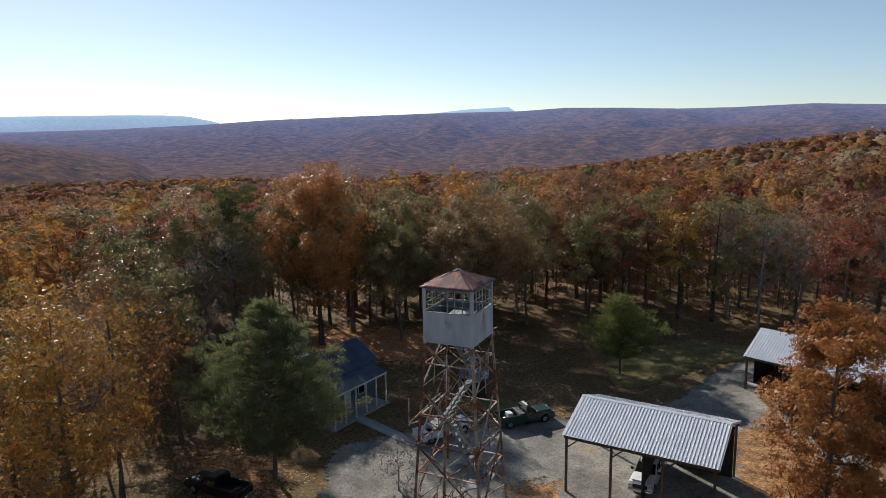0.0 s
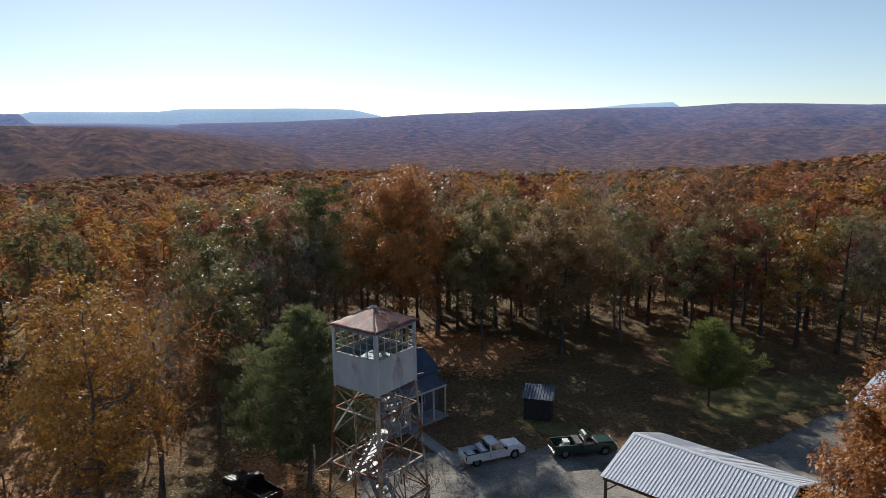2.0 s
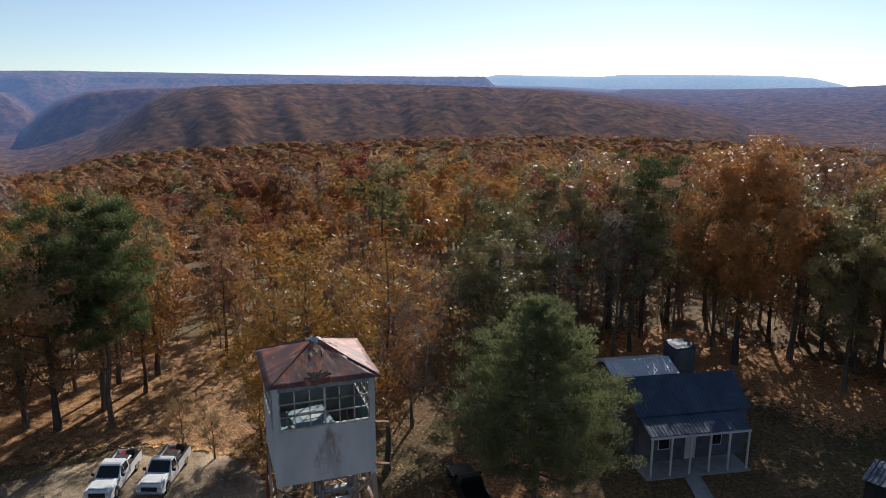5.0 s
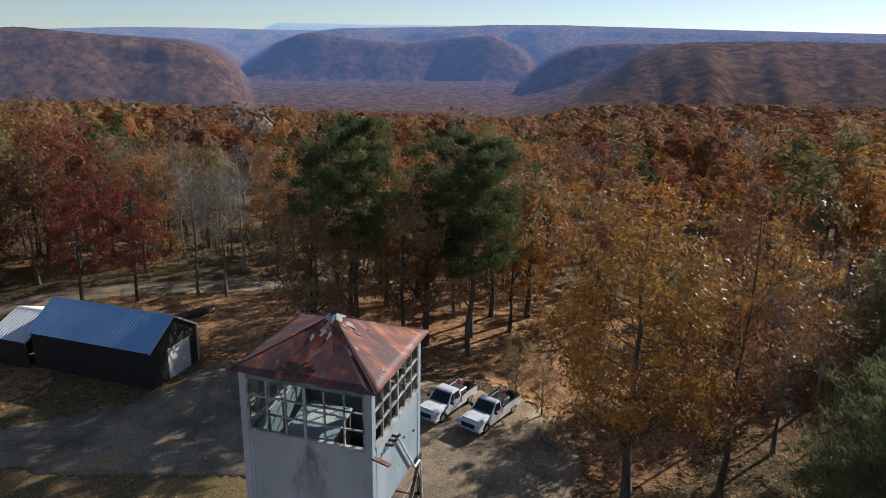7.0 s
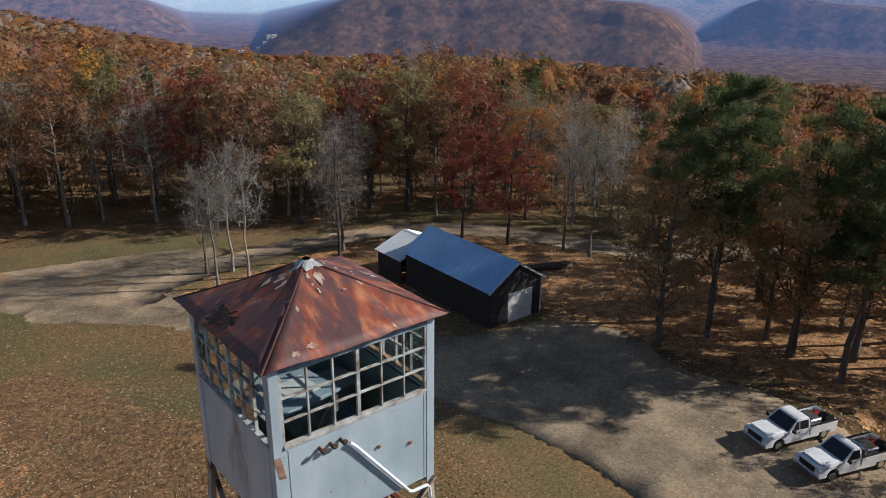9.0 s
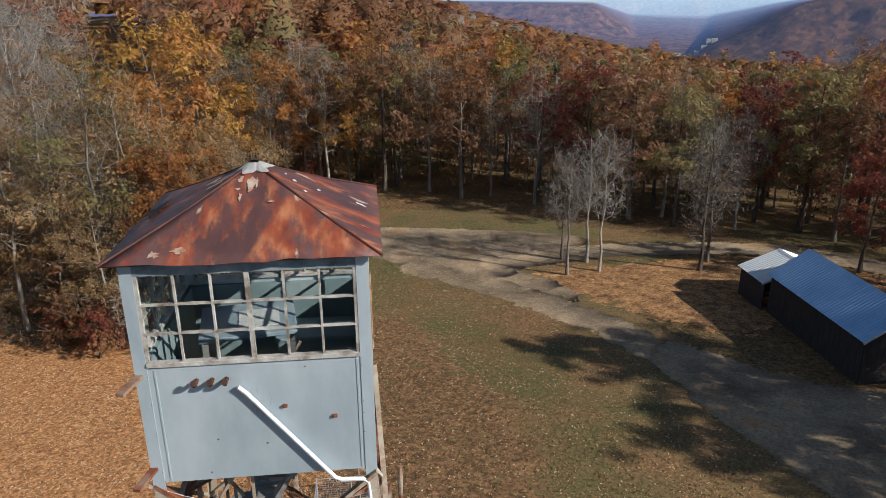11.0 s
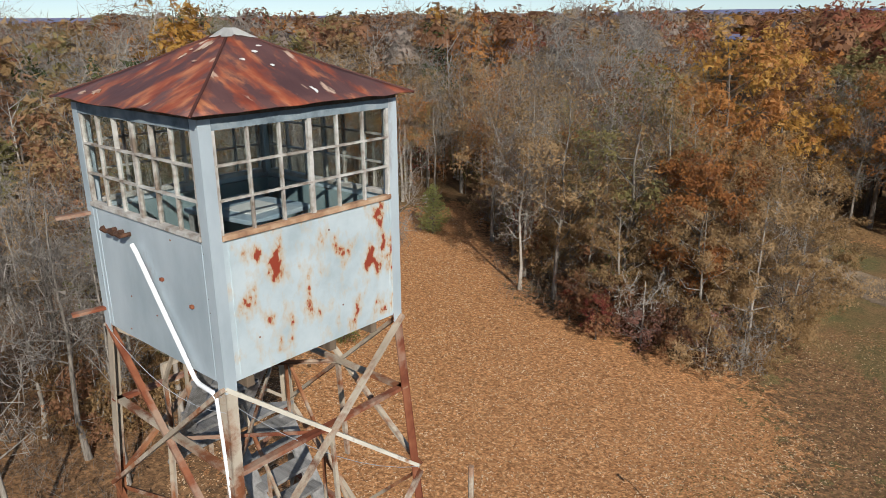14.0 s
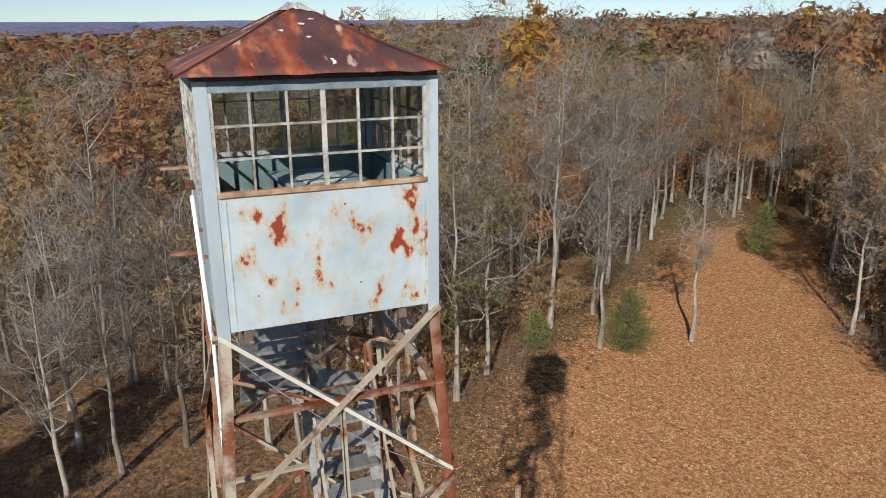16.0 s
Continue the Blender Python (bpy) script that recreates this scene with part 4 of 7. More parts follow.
def build_tower():
    t = thing("lookout_tower", pose(0, 0, 0), "tall steel lookout tower with a rusty hipped roof and glazed cab", "tower")
    for i, (sx, sy) in enumerate(((-1, 1), (1, 1), (1, -1), (-1, -1))):
        bm = bmesh.new()
        k = 0.11
        for dx, dy in ((k, 0.014), (0.014, k)):
            lo, hi = [], []
            for z, ring in ((-0.2, lo), (Z0 + 0.02, hi)):
                h = half(z)
                for a, b in ((0, 0), (dx, 0), (dx, dy), (0, dy)):
                    ring.append(bm.verts.new((sx * (h - a), sy * (h - b), z)))
            for q in range(4):
                bm.faces.new((lo[q], lo[(q + 1) % 4], hi[(q + 1) % 4], hi[q]))
            bm.faces.new(lo[::-1])
            bm.faces.new(hi)
        bmesh.ops.recalc_face_normals(bm, faces=bm.faces)
        part("leg", bm, STEEL_RED if (sx, sy) == (-1, -1) else STEEL, t)
    for face in range(4):
        for k in range(len(NODES) - 1):
            za, zb = NODES[k], NODES[k + 1]
            zm = (za * half(zb) + zb * half(za)) / (half(za) + half(zb))
            mat = [STEEL, STEEL_RED, STEEL, STEEL]
            west = face == 1 and k == 0
            part("brace", beam(face_point(face, -1, za - 0.05, 0.02), face_point(face, 1, zb, 0.02), 0.062, 0.04), STEEL if west else mat[(face + k) % 4], t)
            part("brace", beam(face_point(face, 1, za - 0.05, -0.022), face_point(face, -1, zb, -0.022), 0.062, 0.04), CREAM_STEEL if west else mat[(face + k + 1) % 4], t)
            part("girt", beam(face_point(face, -1, zm, -0.065), face_point(face, 1, zm, -0.065), 0.075, 0.042), STEEL_RED if west else mat[(face + k + 2) % 4], t)
            if k < 2:
                part("hanger", beam(face_point(face, 0, zm, -0.05), face_point(face, 0, zb - 0.35, -0.05), 0.06, 0.04, True), STEEL_RED if k % 2 else STEEL, t)
            if k in (1, 3):
                part("girt", beam(face_point(face, -1, zb, -0.04), face_point(face, 1, zb, -0.04), 0.065, 0.05, True), STEEL, t)
    # rods across the inside of the upper panels
    for k in range(2):
        zm = (NODES[k] + NODES[k + 1]) / 2
        part("tie_rod", beam(face_point(0, -1, zm), face_point(2, -1, zm), 0.04, 0.04, True), STEEL, t)
        part("tie_rod", beam(face_point(0, 0, zm), face_point(1, 0, zm), 0.05, 0.04, True), STEEL_RED, t)
        part("tie_rod", beam(face_point(2, 0, zm), face_point(3, 0, zm), 0.05, 0.04, True), STEEL, t)
    # stairs: flights that go to and fro, with landings at both ends
    levels = [19.35, 17.2, 14.9, 12.5, 10.0, 7.5, 5.0, 2.5, 0.0]

    def flight(x0, z0, x1, z1, y):
        rail_a, rail_b = y - 0.36, y + 0.36
        bm = bmesh.new()
        for yy in (rail_a, rail_b):
            add_beam(bm, (x0, yy, z0 - 0.08), (x1, yy, z1 - 0.08), 0.19, 0.045)
        st = part("stair", bm, WOOD_GREY, t, "weathered wooden stair flight")
        n = int((z1 - z0) / 0.23)
        for q in range(n):
            f = (q + 0.5) / n
            xx, zz = x0 + (x1 - x0) * f, z0 + (z1 - z0) * f
            part("tread", box((xx - 0.13, rail_a, zz - 0.02), (xx + 0.13, rail_b, zz + 0.02)), WOOD_GREY, st)
        for yy in (rail_a - 0.03, rail_b + 0.03):
            bm = beam((x0, yy, z0 + 0.85), (x1, yy, z1 + 0.85), 0.035, 0.03)
            for f in (0.05, 0.5, 0.95):
                xx, zz = x0 + (x1 - x0) * f, z0 + (z1 - z0) * f
                add_beam(bm, (xx, yy, zz - 0.05), (xx, yy, zz + 0.86), 0.03, 0.03)
            part("handrail", bm, STEEL, st)

    flight(0.72, 19.35, -0.3, Z0, 0.34)
    for k in range(len(levels) - 1):
        hi, lo = levels[k], levels[k + 1]
        s = 1 if k % 2 == 0 else -1
        flight(-0.72 * s, lo, 0.62 * s, hi, -0.34 if k % 2 == 0 else 0.42)
    for k, z in enumerate(levels[:-1]):
        s = 1 if k % 2 == 0 else -1
        h = half(z) - 0.1
        bm = bmesh.new()
        add_plate(bm, [(0.66 * s, -h * 0.82), (h * s, -h * 0.35), (h * s, h * 0.5), (0.66 * s, h * 0.72)][::s], 0.045, pose(0, 0, z - 0.045))
        landing = part("landing", bm, WOOD_GREY, t, "weathered wooden stair landing")
        bm = beam((h * s, -h * 0.35, z + 0.9), (h * s, h * 0.5, z + 0.9), 0.045)
        for yy in (-h * 0.35, h * 0.5):
            add_beam(bm, (h * s, yy, z - 0.04), (h * s, yy, z + 0.92), 0.05)
        part("guard_rail", bm, STEEL, landing)
    # the cab: floor, sheet walls, corner posts
    bm = bmesh.new()
    add_box(bm, (-W + 0.02, -W + 0.02, Z0), (W - 0.02, -0.05, Z0 + 0.06))
    add_box(bm, (-W + 0.02, 0.72, Z0), (W - 0.02, W - 0.02, Z0 + 0.06))
    add_box(bm, (-W + 0.02, -0.05, Z0), (-0.62, 0.72, Z0 + 0.06))
    add_box(bm, (0.25, -0.05, Z0), (W - 0.02, 0.72, Z0 + 0.06))
    part("floor", bm, TIMBER, t)
    for yy in (-0.7, -0.15, 0.8):
        part("joist", box((-W + 0.03, yy - 0.04, Z0 - 0.14), (W - 0.03, yy + 0.04, Z0 - 0.003)), TIMBER, t)
    for face in range(4):
        turn = pose(0, 0, 0, 0, 0, 90 * face)
        bm = box((-W + 0.004, W - 0.016, Z0 - 0.02), (W - 0.004, W, SILL))
        for q in range(2):
            add_box(bm, (-W + 0.15 + q * 1.83 - 0.02, W, Z0), (-W + 0.15 + q * 1.83 - 0.005, W + 0.006, SILL - 0.03))
        bm.transform(turn)
        wall = part("wall", bm, SHEET_RUSTY if face == 1 else SHEET, t, "rust-stained zinc sheet wall" if face == 1 else "dented zinc sheet wall")
        rnd = random.Random(face)
        for q in range(14):
            u, z = rnd.choice((-0.97, 0.97, rnd.uniform(-.9, .9))), rnd.uniform(Z0 + 0.06, SILL - 0.06)
            bm = box((u - 0.007, W, z - 0.007), (u + 0.007, W + 0.008, z + 0.007), 0.002)
            bm.transform(turn)
            part("bolt", bm, STEEL_RED, wall)
        bm = box((-W + 0.03, W - 0.06, Z0 + 0.06), (W - 0.03, W - 0.018, SILL - 0.06))
        bm.transform(turn)
        part("lining", bm, PAINT_TEAL, t, "dull teal painted inner wall")
        # window: sill, head, mullion, glazing bars, panes
        bm = box((-W + 0.108, W - 0.05, SILL), (W - 0.108, W + 0.025, SILL + 0.045), 0.004)
        bm.transform(turn)
        win = part("window", bm, SILL_WOOD if face == 1 else FRAME_PAINT, t, "many-paned window with flaking frames")
        bm = box((-W + 0.108, W - 0.05, HEAD - 0.03), (W - 0.108, W + 0.01, HEAD + 0.06))
        bm.transform(turn)
        part("head", bm, HEAD_SHADE_PAINT, win, "window head coloured blue-grey for the eave's shade")
        u0, u1, z0, z1 = -W + 0.12, W - 0.12, SILL + 0.045, HEAD - 0.03
        cols, rows = 6, 3
        for c in range(cols + 1):
            u = u0 + (u1 - u0) * c / cols
            wd = 0.021 if c == 3 else 0.015 if c in (0, cols) else 0.0095
            bm = box((u - wd, W - 0.035 + 0.002 * (c % 2), z0), (u + wd, W + 0.004, z1))
            bm.transform(turn)
            part("mullion" if c in (0, 3, cols) else "glazing_bar", bm, FRAME_PAINT, win)
        for r in (1, 2):
            z = z0 + (z1 - z0) * r / rows
            for hh in (0, 1):
                ua, ub = (u0, (u0 + u1) / 2) if hh == 0 else ((u0 + u1) / 2, u1)
                bm = box((ua, W - 0.03, z - 0.009), (ub, W + 0.006, z + 0.009))
                bm.transform(turn)
                part("glazing_bar", bm, FRAME_PAINT, win)
        for c in range(cols):
            for r in range(rows):
                if rnd.random() < 0.22:
                    continue
                ua, za = u0 + (u1 - u0) * c / cols + 0.014, z0 + (z1 - z0) * r / rows + 0.014
                bm = box((ua, W - 0.02, za), (ua + (u1 - u0) / cols - 0.028, W - 0.016, za + (z1 - z0) / rows - 0.028))
                bm.transform(turn)
                p = part("pane", bm, PANE, win)
                p.visible_shadow = False
    for sx in (-1, 1):
        for sy in (-1, 1):
            bm = box((sx * (W - 0.105), sy * (W - 0.002), Z0 - 0.1), (sx * (W + 0.008), sy * (W + 0.008), HEAD + 0.06))
            add_box(bm, (sx * (W - 0.002), sy * (W - 0.105), Z0 - 0.1), (sx * (W + 0.0085), sy * (W - 0.0025), HEAD + 0.06))
            add_box(bm, (sx * (W - 0.095), sy * (W - 0.095), SILL), (sx * (W - 0.01), sy * (W - 0.01), HEAD + 0.05))
            part("corner_post", bm, SHEET, t, "zinc-clad corner post")
    part("wall_plate", box((-W, -W, HEAD + 0.06), (-W + 0.08, W, HEAD + 0.12)), TIMBER, t)
    part("wall_plate", box((W - 0.08, -W, HEAD + 0.06), (W, W, HEAD + 0.12)), TIMBER, t)
    part("wall_plate", box((-W + 0.081, -W, HEAD + 0.06), (W - 0.081, -W + 0.08, HEAD + 0.12)), TIMBER, t)
    part("wall_plate", box((-W + 0.081, W - 0.08, HEAD + 0.06), (W - 0.081, W, HEAD + 0.12)), TIMBER, t)
    # hipped roof: four sheets, hip rolls, a flaked cap
    A, ZE, ZA = 1.2, 23.225, 23.78
    for face in range(4):
        bm = bmesh.new()
        uvl = bm.loops.layers.uv.new("uv")
        rnd = np.random.default_rng(face)
        n, rows = 12, []
        for r in range(9):
            f = r / 8
            h = A + (0.06 - A) * f
            row = []
            for c in range(n + 1):
                s = -1 + 2 * c / n
                dz = -0.012 * math.sin(math.pi * f) + (rnd.normal(0, 0.006) if 0 < c < n else 0)
                if r == 0 and 0 < c < n:
                    dz += rnd.normal(0, 0.008)
                row.append((Vector((s * h, h, ZE + (ZA - ZE) * f + dz)), (s * h + face * 7.3, f * 1.4)))
            rows.append(row)
        vs = [[bm.verts.new(p) for p, _ in row] for row in rows]
        for r in range(8):
            for c in range(n):
                f = bm.faces.new((vs[r][c], vs[r][c + 1], vs[r + 1][c + 1], vs[r + 1][c]))
                for lp, (rr, cc) in zip(f.loops, ((r, c), (r, c + 1), (r + 1, c + 1), (r + 1, c))):
                    lp[uvl].uv = rows[rr][cc][1]
        bm.normal_update()
        bmesh.ops.solidify(bm, geom=list(bm.faces), thickness=0.008)
        bm.transform(pose(0, 0, 0, 0, 0, 90 * face))
        part("roof_sheet", bm, ROOF_RUST, t, "rusted red-brown roof sheet", True)
        sx, sy = ((1, 1), (-1, 1), (-1, -1), (1, -1))[face]
        part("hip_roll", pipe([(sx * A, sy * A, ZE + 0.005), (sx * A / 2, sy * A / 2, (ZE + ZA) / 2 + 0.002), (sx * 0.08, sy * 0.08, ZA)], 0.014, 6), HIP, t)
    rnd = random.Random(2)
    bm = bmesh.new()
    ring = []
    for k in range(24):
        a = 2 * math.pi * k / 24
        rr = 0.16 / max(abs(math.cos(a)), abs(math.sin(a))) * rnd.uniform(0.6, 1.15)
        ring.append((rr * math.cos(a), rr * math.sin(a)))
    top = [bm.verts.new((0.055 * math.cos(2 * math.pi * k / 24), 0.055 * math.sin(2 * math.pi * k / 24), ZA + 0.055)) for k in range(24)]
    low = []
    for x, y in ring:
        m = max(abs(x), abs(y))
        low.append(bm.verts.new((x, y, ZE + (ZA - ZE) * (A - m) / (A - 0.06) + 0.022)))
    for k in range(24):
        bm.faces.new((low[k], low[(k + 1) % 24], top[(k + 1) % 24], top[k]))
    bm.faces.new(top)
    bmesh.ops.solidify(bm, geom=list(bm.faces), thickness=0.01)
    part("roof_cap", bm, PAINT_WHITE, t, "flaking white cap on the roof's peak")
    # pale patches on the sheets
    for face, u, v, sx, sy in ((1, 0.02, 0.72, 0.04, 0.022), (1, -0.10, 0.80, 0.03, 0.016), (1, 0.22, 0.62, 0.045, 0.02), (1, 0.0, 0.52, 0.03, 0.025), (1, -0.12, 0.17, 0.03, 0.075), (0, -0.2, 0.6, 0.035, 0.02), (0, 0.12, 0.75, 0.03, 0.02), (0, -0.05, 0.82, 0.02, 0.09), (0, 0.09, 0.66, 0.02, 0.06), (3, 0.03, 0.82, 0.06, 0.16), (3, -0.1, 0.72, 0.03, 0.12), (3, 0.16, 0.66, 0.04, 0.09), (0, 0.0, 0.80, 0.06, 0.11), (0, 0.1, 0.86, 0.03, 0.07), (0, 0.55, 0.12, 0.07, 0.06), (0, 0.75, 0.10, 0.06, 0.05)):
        h = A + (0.06 - A) * v
        bm = bmesh.new()
        out = [(sx * math.cos(q * math.pi / 8) * rnd.uniform(.25, 1.15), sy * math.sin(q * math.pi / 8) * rnd.uniform(.35, 1.15)) for q in range(16)]
        slope = math.degrees(math.atan2(ZA - ZE, A - 0.06))
        add_plate(bm, out, 0.004, pose(0, 0, 0, 0, 0, 90 * face) @ pose(u, h, ZE + (ZA - ZE) * v + 0.006, -slope, 0, 0))
        part("patch", bm, PAINT_WHITE if face == 1 else PALE_FLAKE, t, "pale flaked patch")
    bm = bmesh.new()
    slope = math.degrees(math.atan2(ZA - ZE, A - 0.06))
    ring = [rnd.uniform(.35, 1.2) for q in range(40)]
    out = [(0.27 * math.cos(q * math.pi / 20) * ring[q], 0.17 * math.sin(q * math.pi / 20) * ring[q]) for q in range(40)]
    add_plate(bm, out, 0.005, pose(0, 0, 0, 0, 0, -90) @ pose(0.12, 1.02, ZE + (ZA - ZE) * 0.19 + 0.006, -slope, 0, 0))
    part("patch", bm, SOOT, t, "black scorched patch near the eave")
    # white conduit on one wall, its brackets and insulators
    y = W + 0.045
    part("conduit", pipe([(0.17, y, 21.97), (0.1, y, 21.9), (-0.66, y, 20.9), (-0.72, y, 20.87), (-0.93, y, 20.86), (-0.98, y, 20.82), (-1.09, y + 0.02, 19.6), (-1.2, y + 0.1, 17.6)], [0.022] * 5 + [0.018, 0.015, 0.015], 8), PVC, t, "white plastic conduit running down the wall")
    for u, z in ((-0.24, 21.72), (-0.7, 21.58)):
        part("clip", box((u - 0.018, W + 0.001, z - 0.016), (u + 0.022, W + 0.03, z + 0.016), 0.004), STEEL_RED, t)
    for u in (0.54, 0.40, 0.27):
        bm = pipe([(u, W, 22.04), (u, W + 0.1, 22.04), (u, W + 0.13, 22.08)], [0.022, 0.022, 0.03], 8)
        part("insulator", bm, IRON, t, "rusty insulator pin")
    for z, ln in ((22.12, 0.3), (21.12, 0.3)):
        part("bracket", beam((W - 0.04, W - 0.05, z), (W + 0.06, W + ln, z - 0.02), 0.075, 0.03), STEEL_RED, t, "rusty bracket arm")
    # short mast on an outrigger
    bm = pipe([(-1.4, -1.87, 17.65), (-1.4, -1.87, 18.78)], 0.035, 8)
    add_beam(bm, (-1.4, -1.87, 17.75), (-0.85, -1.25, 18.35), 0.05)
    add_beam(bm, (-1.4, -1.87, 17.72), (-1.28, -1.27, 17.6), 0.05)
    part("antenna_mast", bm, STEEL, t, "short pipe mast on an outrigger")
    # sagging wires
    for a, b in (((-1.0, 1.1, 20.85), (-1.2, -1.17, 19.05)), ((W, W, 20.9), (-W, W + 0.02, 20.7))):
        pts = [Vector(a).lerp(Vector(b), q / 8) - Vector((0, 0, 0.22 * 4 * (q / 8) * (1 - q / 8))) for q in range(9)]
        part("wire", pipe(pts, 0.0035, 4), GALV, t, "thin sagging wire")
    return t


build_tower()

# things inside the cab
tb = thing("table", pose(0.25, -0.2, Z0 + 0.06, 0, 0, 8), "blue-topped square table standing in the tower cab", "table")
part("tabletop", box((-0.5, -0.42, 0.98), (0.5, 0.42, 1.03), 0.008), BLUE_TOP, tb)
part("sheet", box((-0.33, -0.2, 1.031), (0.1, 0.24, 1.04)), PAINT_WHITE, tb, "white sheet lying on the top")
for sx in (-1, 1):
    for sy in (-1, 1):
        part("leg", box((sx * 0.44 - 0.03, sy * 0.36 - 0.03, 0), (sx * 0.44 + 0.03, sy * 0.36 + 0.03, 0.98)), WOOD_GREY, tb)
bn = thing("bench", pose(-0.55, -0.62, Z0 + 0.06), "teal box bench below the windows", "bench")
part("body", box((-0.38, -0.32, 0), (0.55, 0.2, 0.62), 0.01), PAINT_TEAL, bn)
part("lid", box((-0.4, -0.33, 0.62), (0.57, 0.22, 0.66), 0.008), BLUE_TOP, bn)
ch = thing("stool", pose(0.72, 0.55, Z0 + 0.06), "small wooden stool with a pale seat", "stool")
part("seat", box((-0.17, -0.17, 0.5), (0.17, 0.17, 0.54), 0.01), PAINT_WHITE, ch)
for sx in (-1, 1):
    for sy in (-1, 1):
        part("leg", beam((sx * 0.16, sy * 0.16, 0), (sx * 0.12, sy * 0.12, 0.5), 0.035), WOOD_GREY, ch)

# ---- buildings ----
def ribbed(bm, length, run, z0, z1, side, rib=0.3, overlap=0.0, height=0.035):
    """A ribbed metal slope: length along x, from the eave at y = side * run up to the ridge at y = 0."""
    n = int(length / rib)
    ang = math.atan2(z1 - z0, run)
    prof = []
    for k in range(n):
        x = k * rib
        prof += [(x, 0), (x + rib * 0.72, 0), (x + rib * 0.79, height), (x + rib * 0.93, height)]
    prof.append((length, 0))
    lo = [bm.verts.new((x, side * run + side * math.sin(ang) * h, z0 + math.cos(ang) * h)) for x, h in prof]
    hi = [bm.verts.new((x, side * math.sin(ang) * h, z1 + math.cos(ang) * h)) for x, h in prof]
    for k in range(len(prof) - 1):
        bm.faces.new((lo[k], lo[k + 1], hi[k + 1], hi[k])[::side])
    return bm


def gable_roof(t, length, depth, ze, zr, mat, rib=0.3, over=0.3, labels=("", ""), mats=None):
    """Two slopes, a ridge cap and barge boards. The ridge runs along x from 0."""
    ang = (zr - ze) / (depth / 2)
    for i, side in enumerate((-1, 1)):
        bm = ribbed(bmesh.new(), length, depth / 2, ze, zr, side, rib)
        bmesh.ops.recalc_face_normals(bm, faces=bm.faces)
        bmesh.ops.solidify(bm, geom=list(bm.faces), thickness=-0.012)
        part("roof", bm, (mats or (mat, mat))[i], t, labels[i])
    bm = bmesh.new()
    for side in (-1, 1):
        add_plate(bm, [(0, 0), (length, 0), (length, 0.22), (0, 0.22)][::side], 0.006, pose(0, 0, zr + 0.045, side * -0, 0, 0) @ Matrix.Rotation(-math.atan(ang) * side, 4, 'X') @ Matrix.Diagonal((1, side, 1, 1)))
    part("ridge_cap", bm, mat, t)
    for x in (-0.03, length):
        for side in (-1, 1):
            part("barge_board", beam((x + 0.015, side * depth / 2, ze - 0.07), (x + 0.015, 0, zr - 0.07), 0.03, 0.16), PAINT_WHITE if mat != ROOF_OLD else ROOF_OLD, t)


def build_carport():
    L, D, ze, zr = 11.76, 9.3, 4.93, 6.61
    t = thing("carport", pose(-2.31, 30.5, 0, 0, 0, -5.9), "open timber-post carport with a white ribbed metal roof", "carport")
    gable_roof(t, L, D, ze, zr, ROOF_WHITE, 0.26)
    for y in (-D / 2 + 0.25, D / 2 - 0.25):
        for x in (0.3, 3.9, 7.8, L - 0.3):
            part("post", box((x - 0.09, y - 0.09, -0.3), (x + 0.09, y + 0.09, ze - 0.1), 0.01), TIMBER, t)
        part("beam", box((0.1, y - 0.07, ze - 0.32), (L - 0.1, y + 0.07, ze - 0.08)), TIMBER, t)
        for x in (0.3, 3.9, 7.8):
            part("brace", beam((x, y, ze - 1.1), (x + 0.9, y, ze - 0.3), 0.1), TIMBER, t)
    for k in range(8):
        x = 0.25 + k * (L - 0.5) / 7
        bm = beam((x, -D / 2 + 0.1, ze - 0.05), (x, 0, zr - 0.1), 0.05, 0.15)
        add_beam(bm, (x, D / 2 - 0.1, ze - 0.05), (x, 0, zr - 0.1), 0.05, 0.15)
        add_beam(bm, (x, -D / 2 + 0.1, ze - 0.1), (x, D / 2 - 0.1, ze - 0.1), 0.05, 0.12)
        part("truss", bm, TIMBER, t)
    part("wall", box((6.9, D / 2 - 0.5, 0), (L - 0.4, D / 2 - 0.42, ze - 0.4)), SIDING, t, "dark board back wall")
    part("wall", box((5.9, -D / 2 + 1.6, 0), (5.98, D / 2 - 0.5, ze - 0.4)), SIDING, t, "dark board partition")


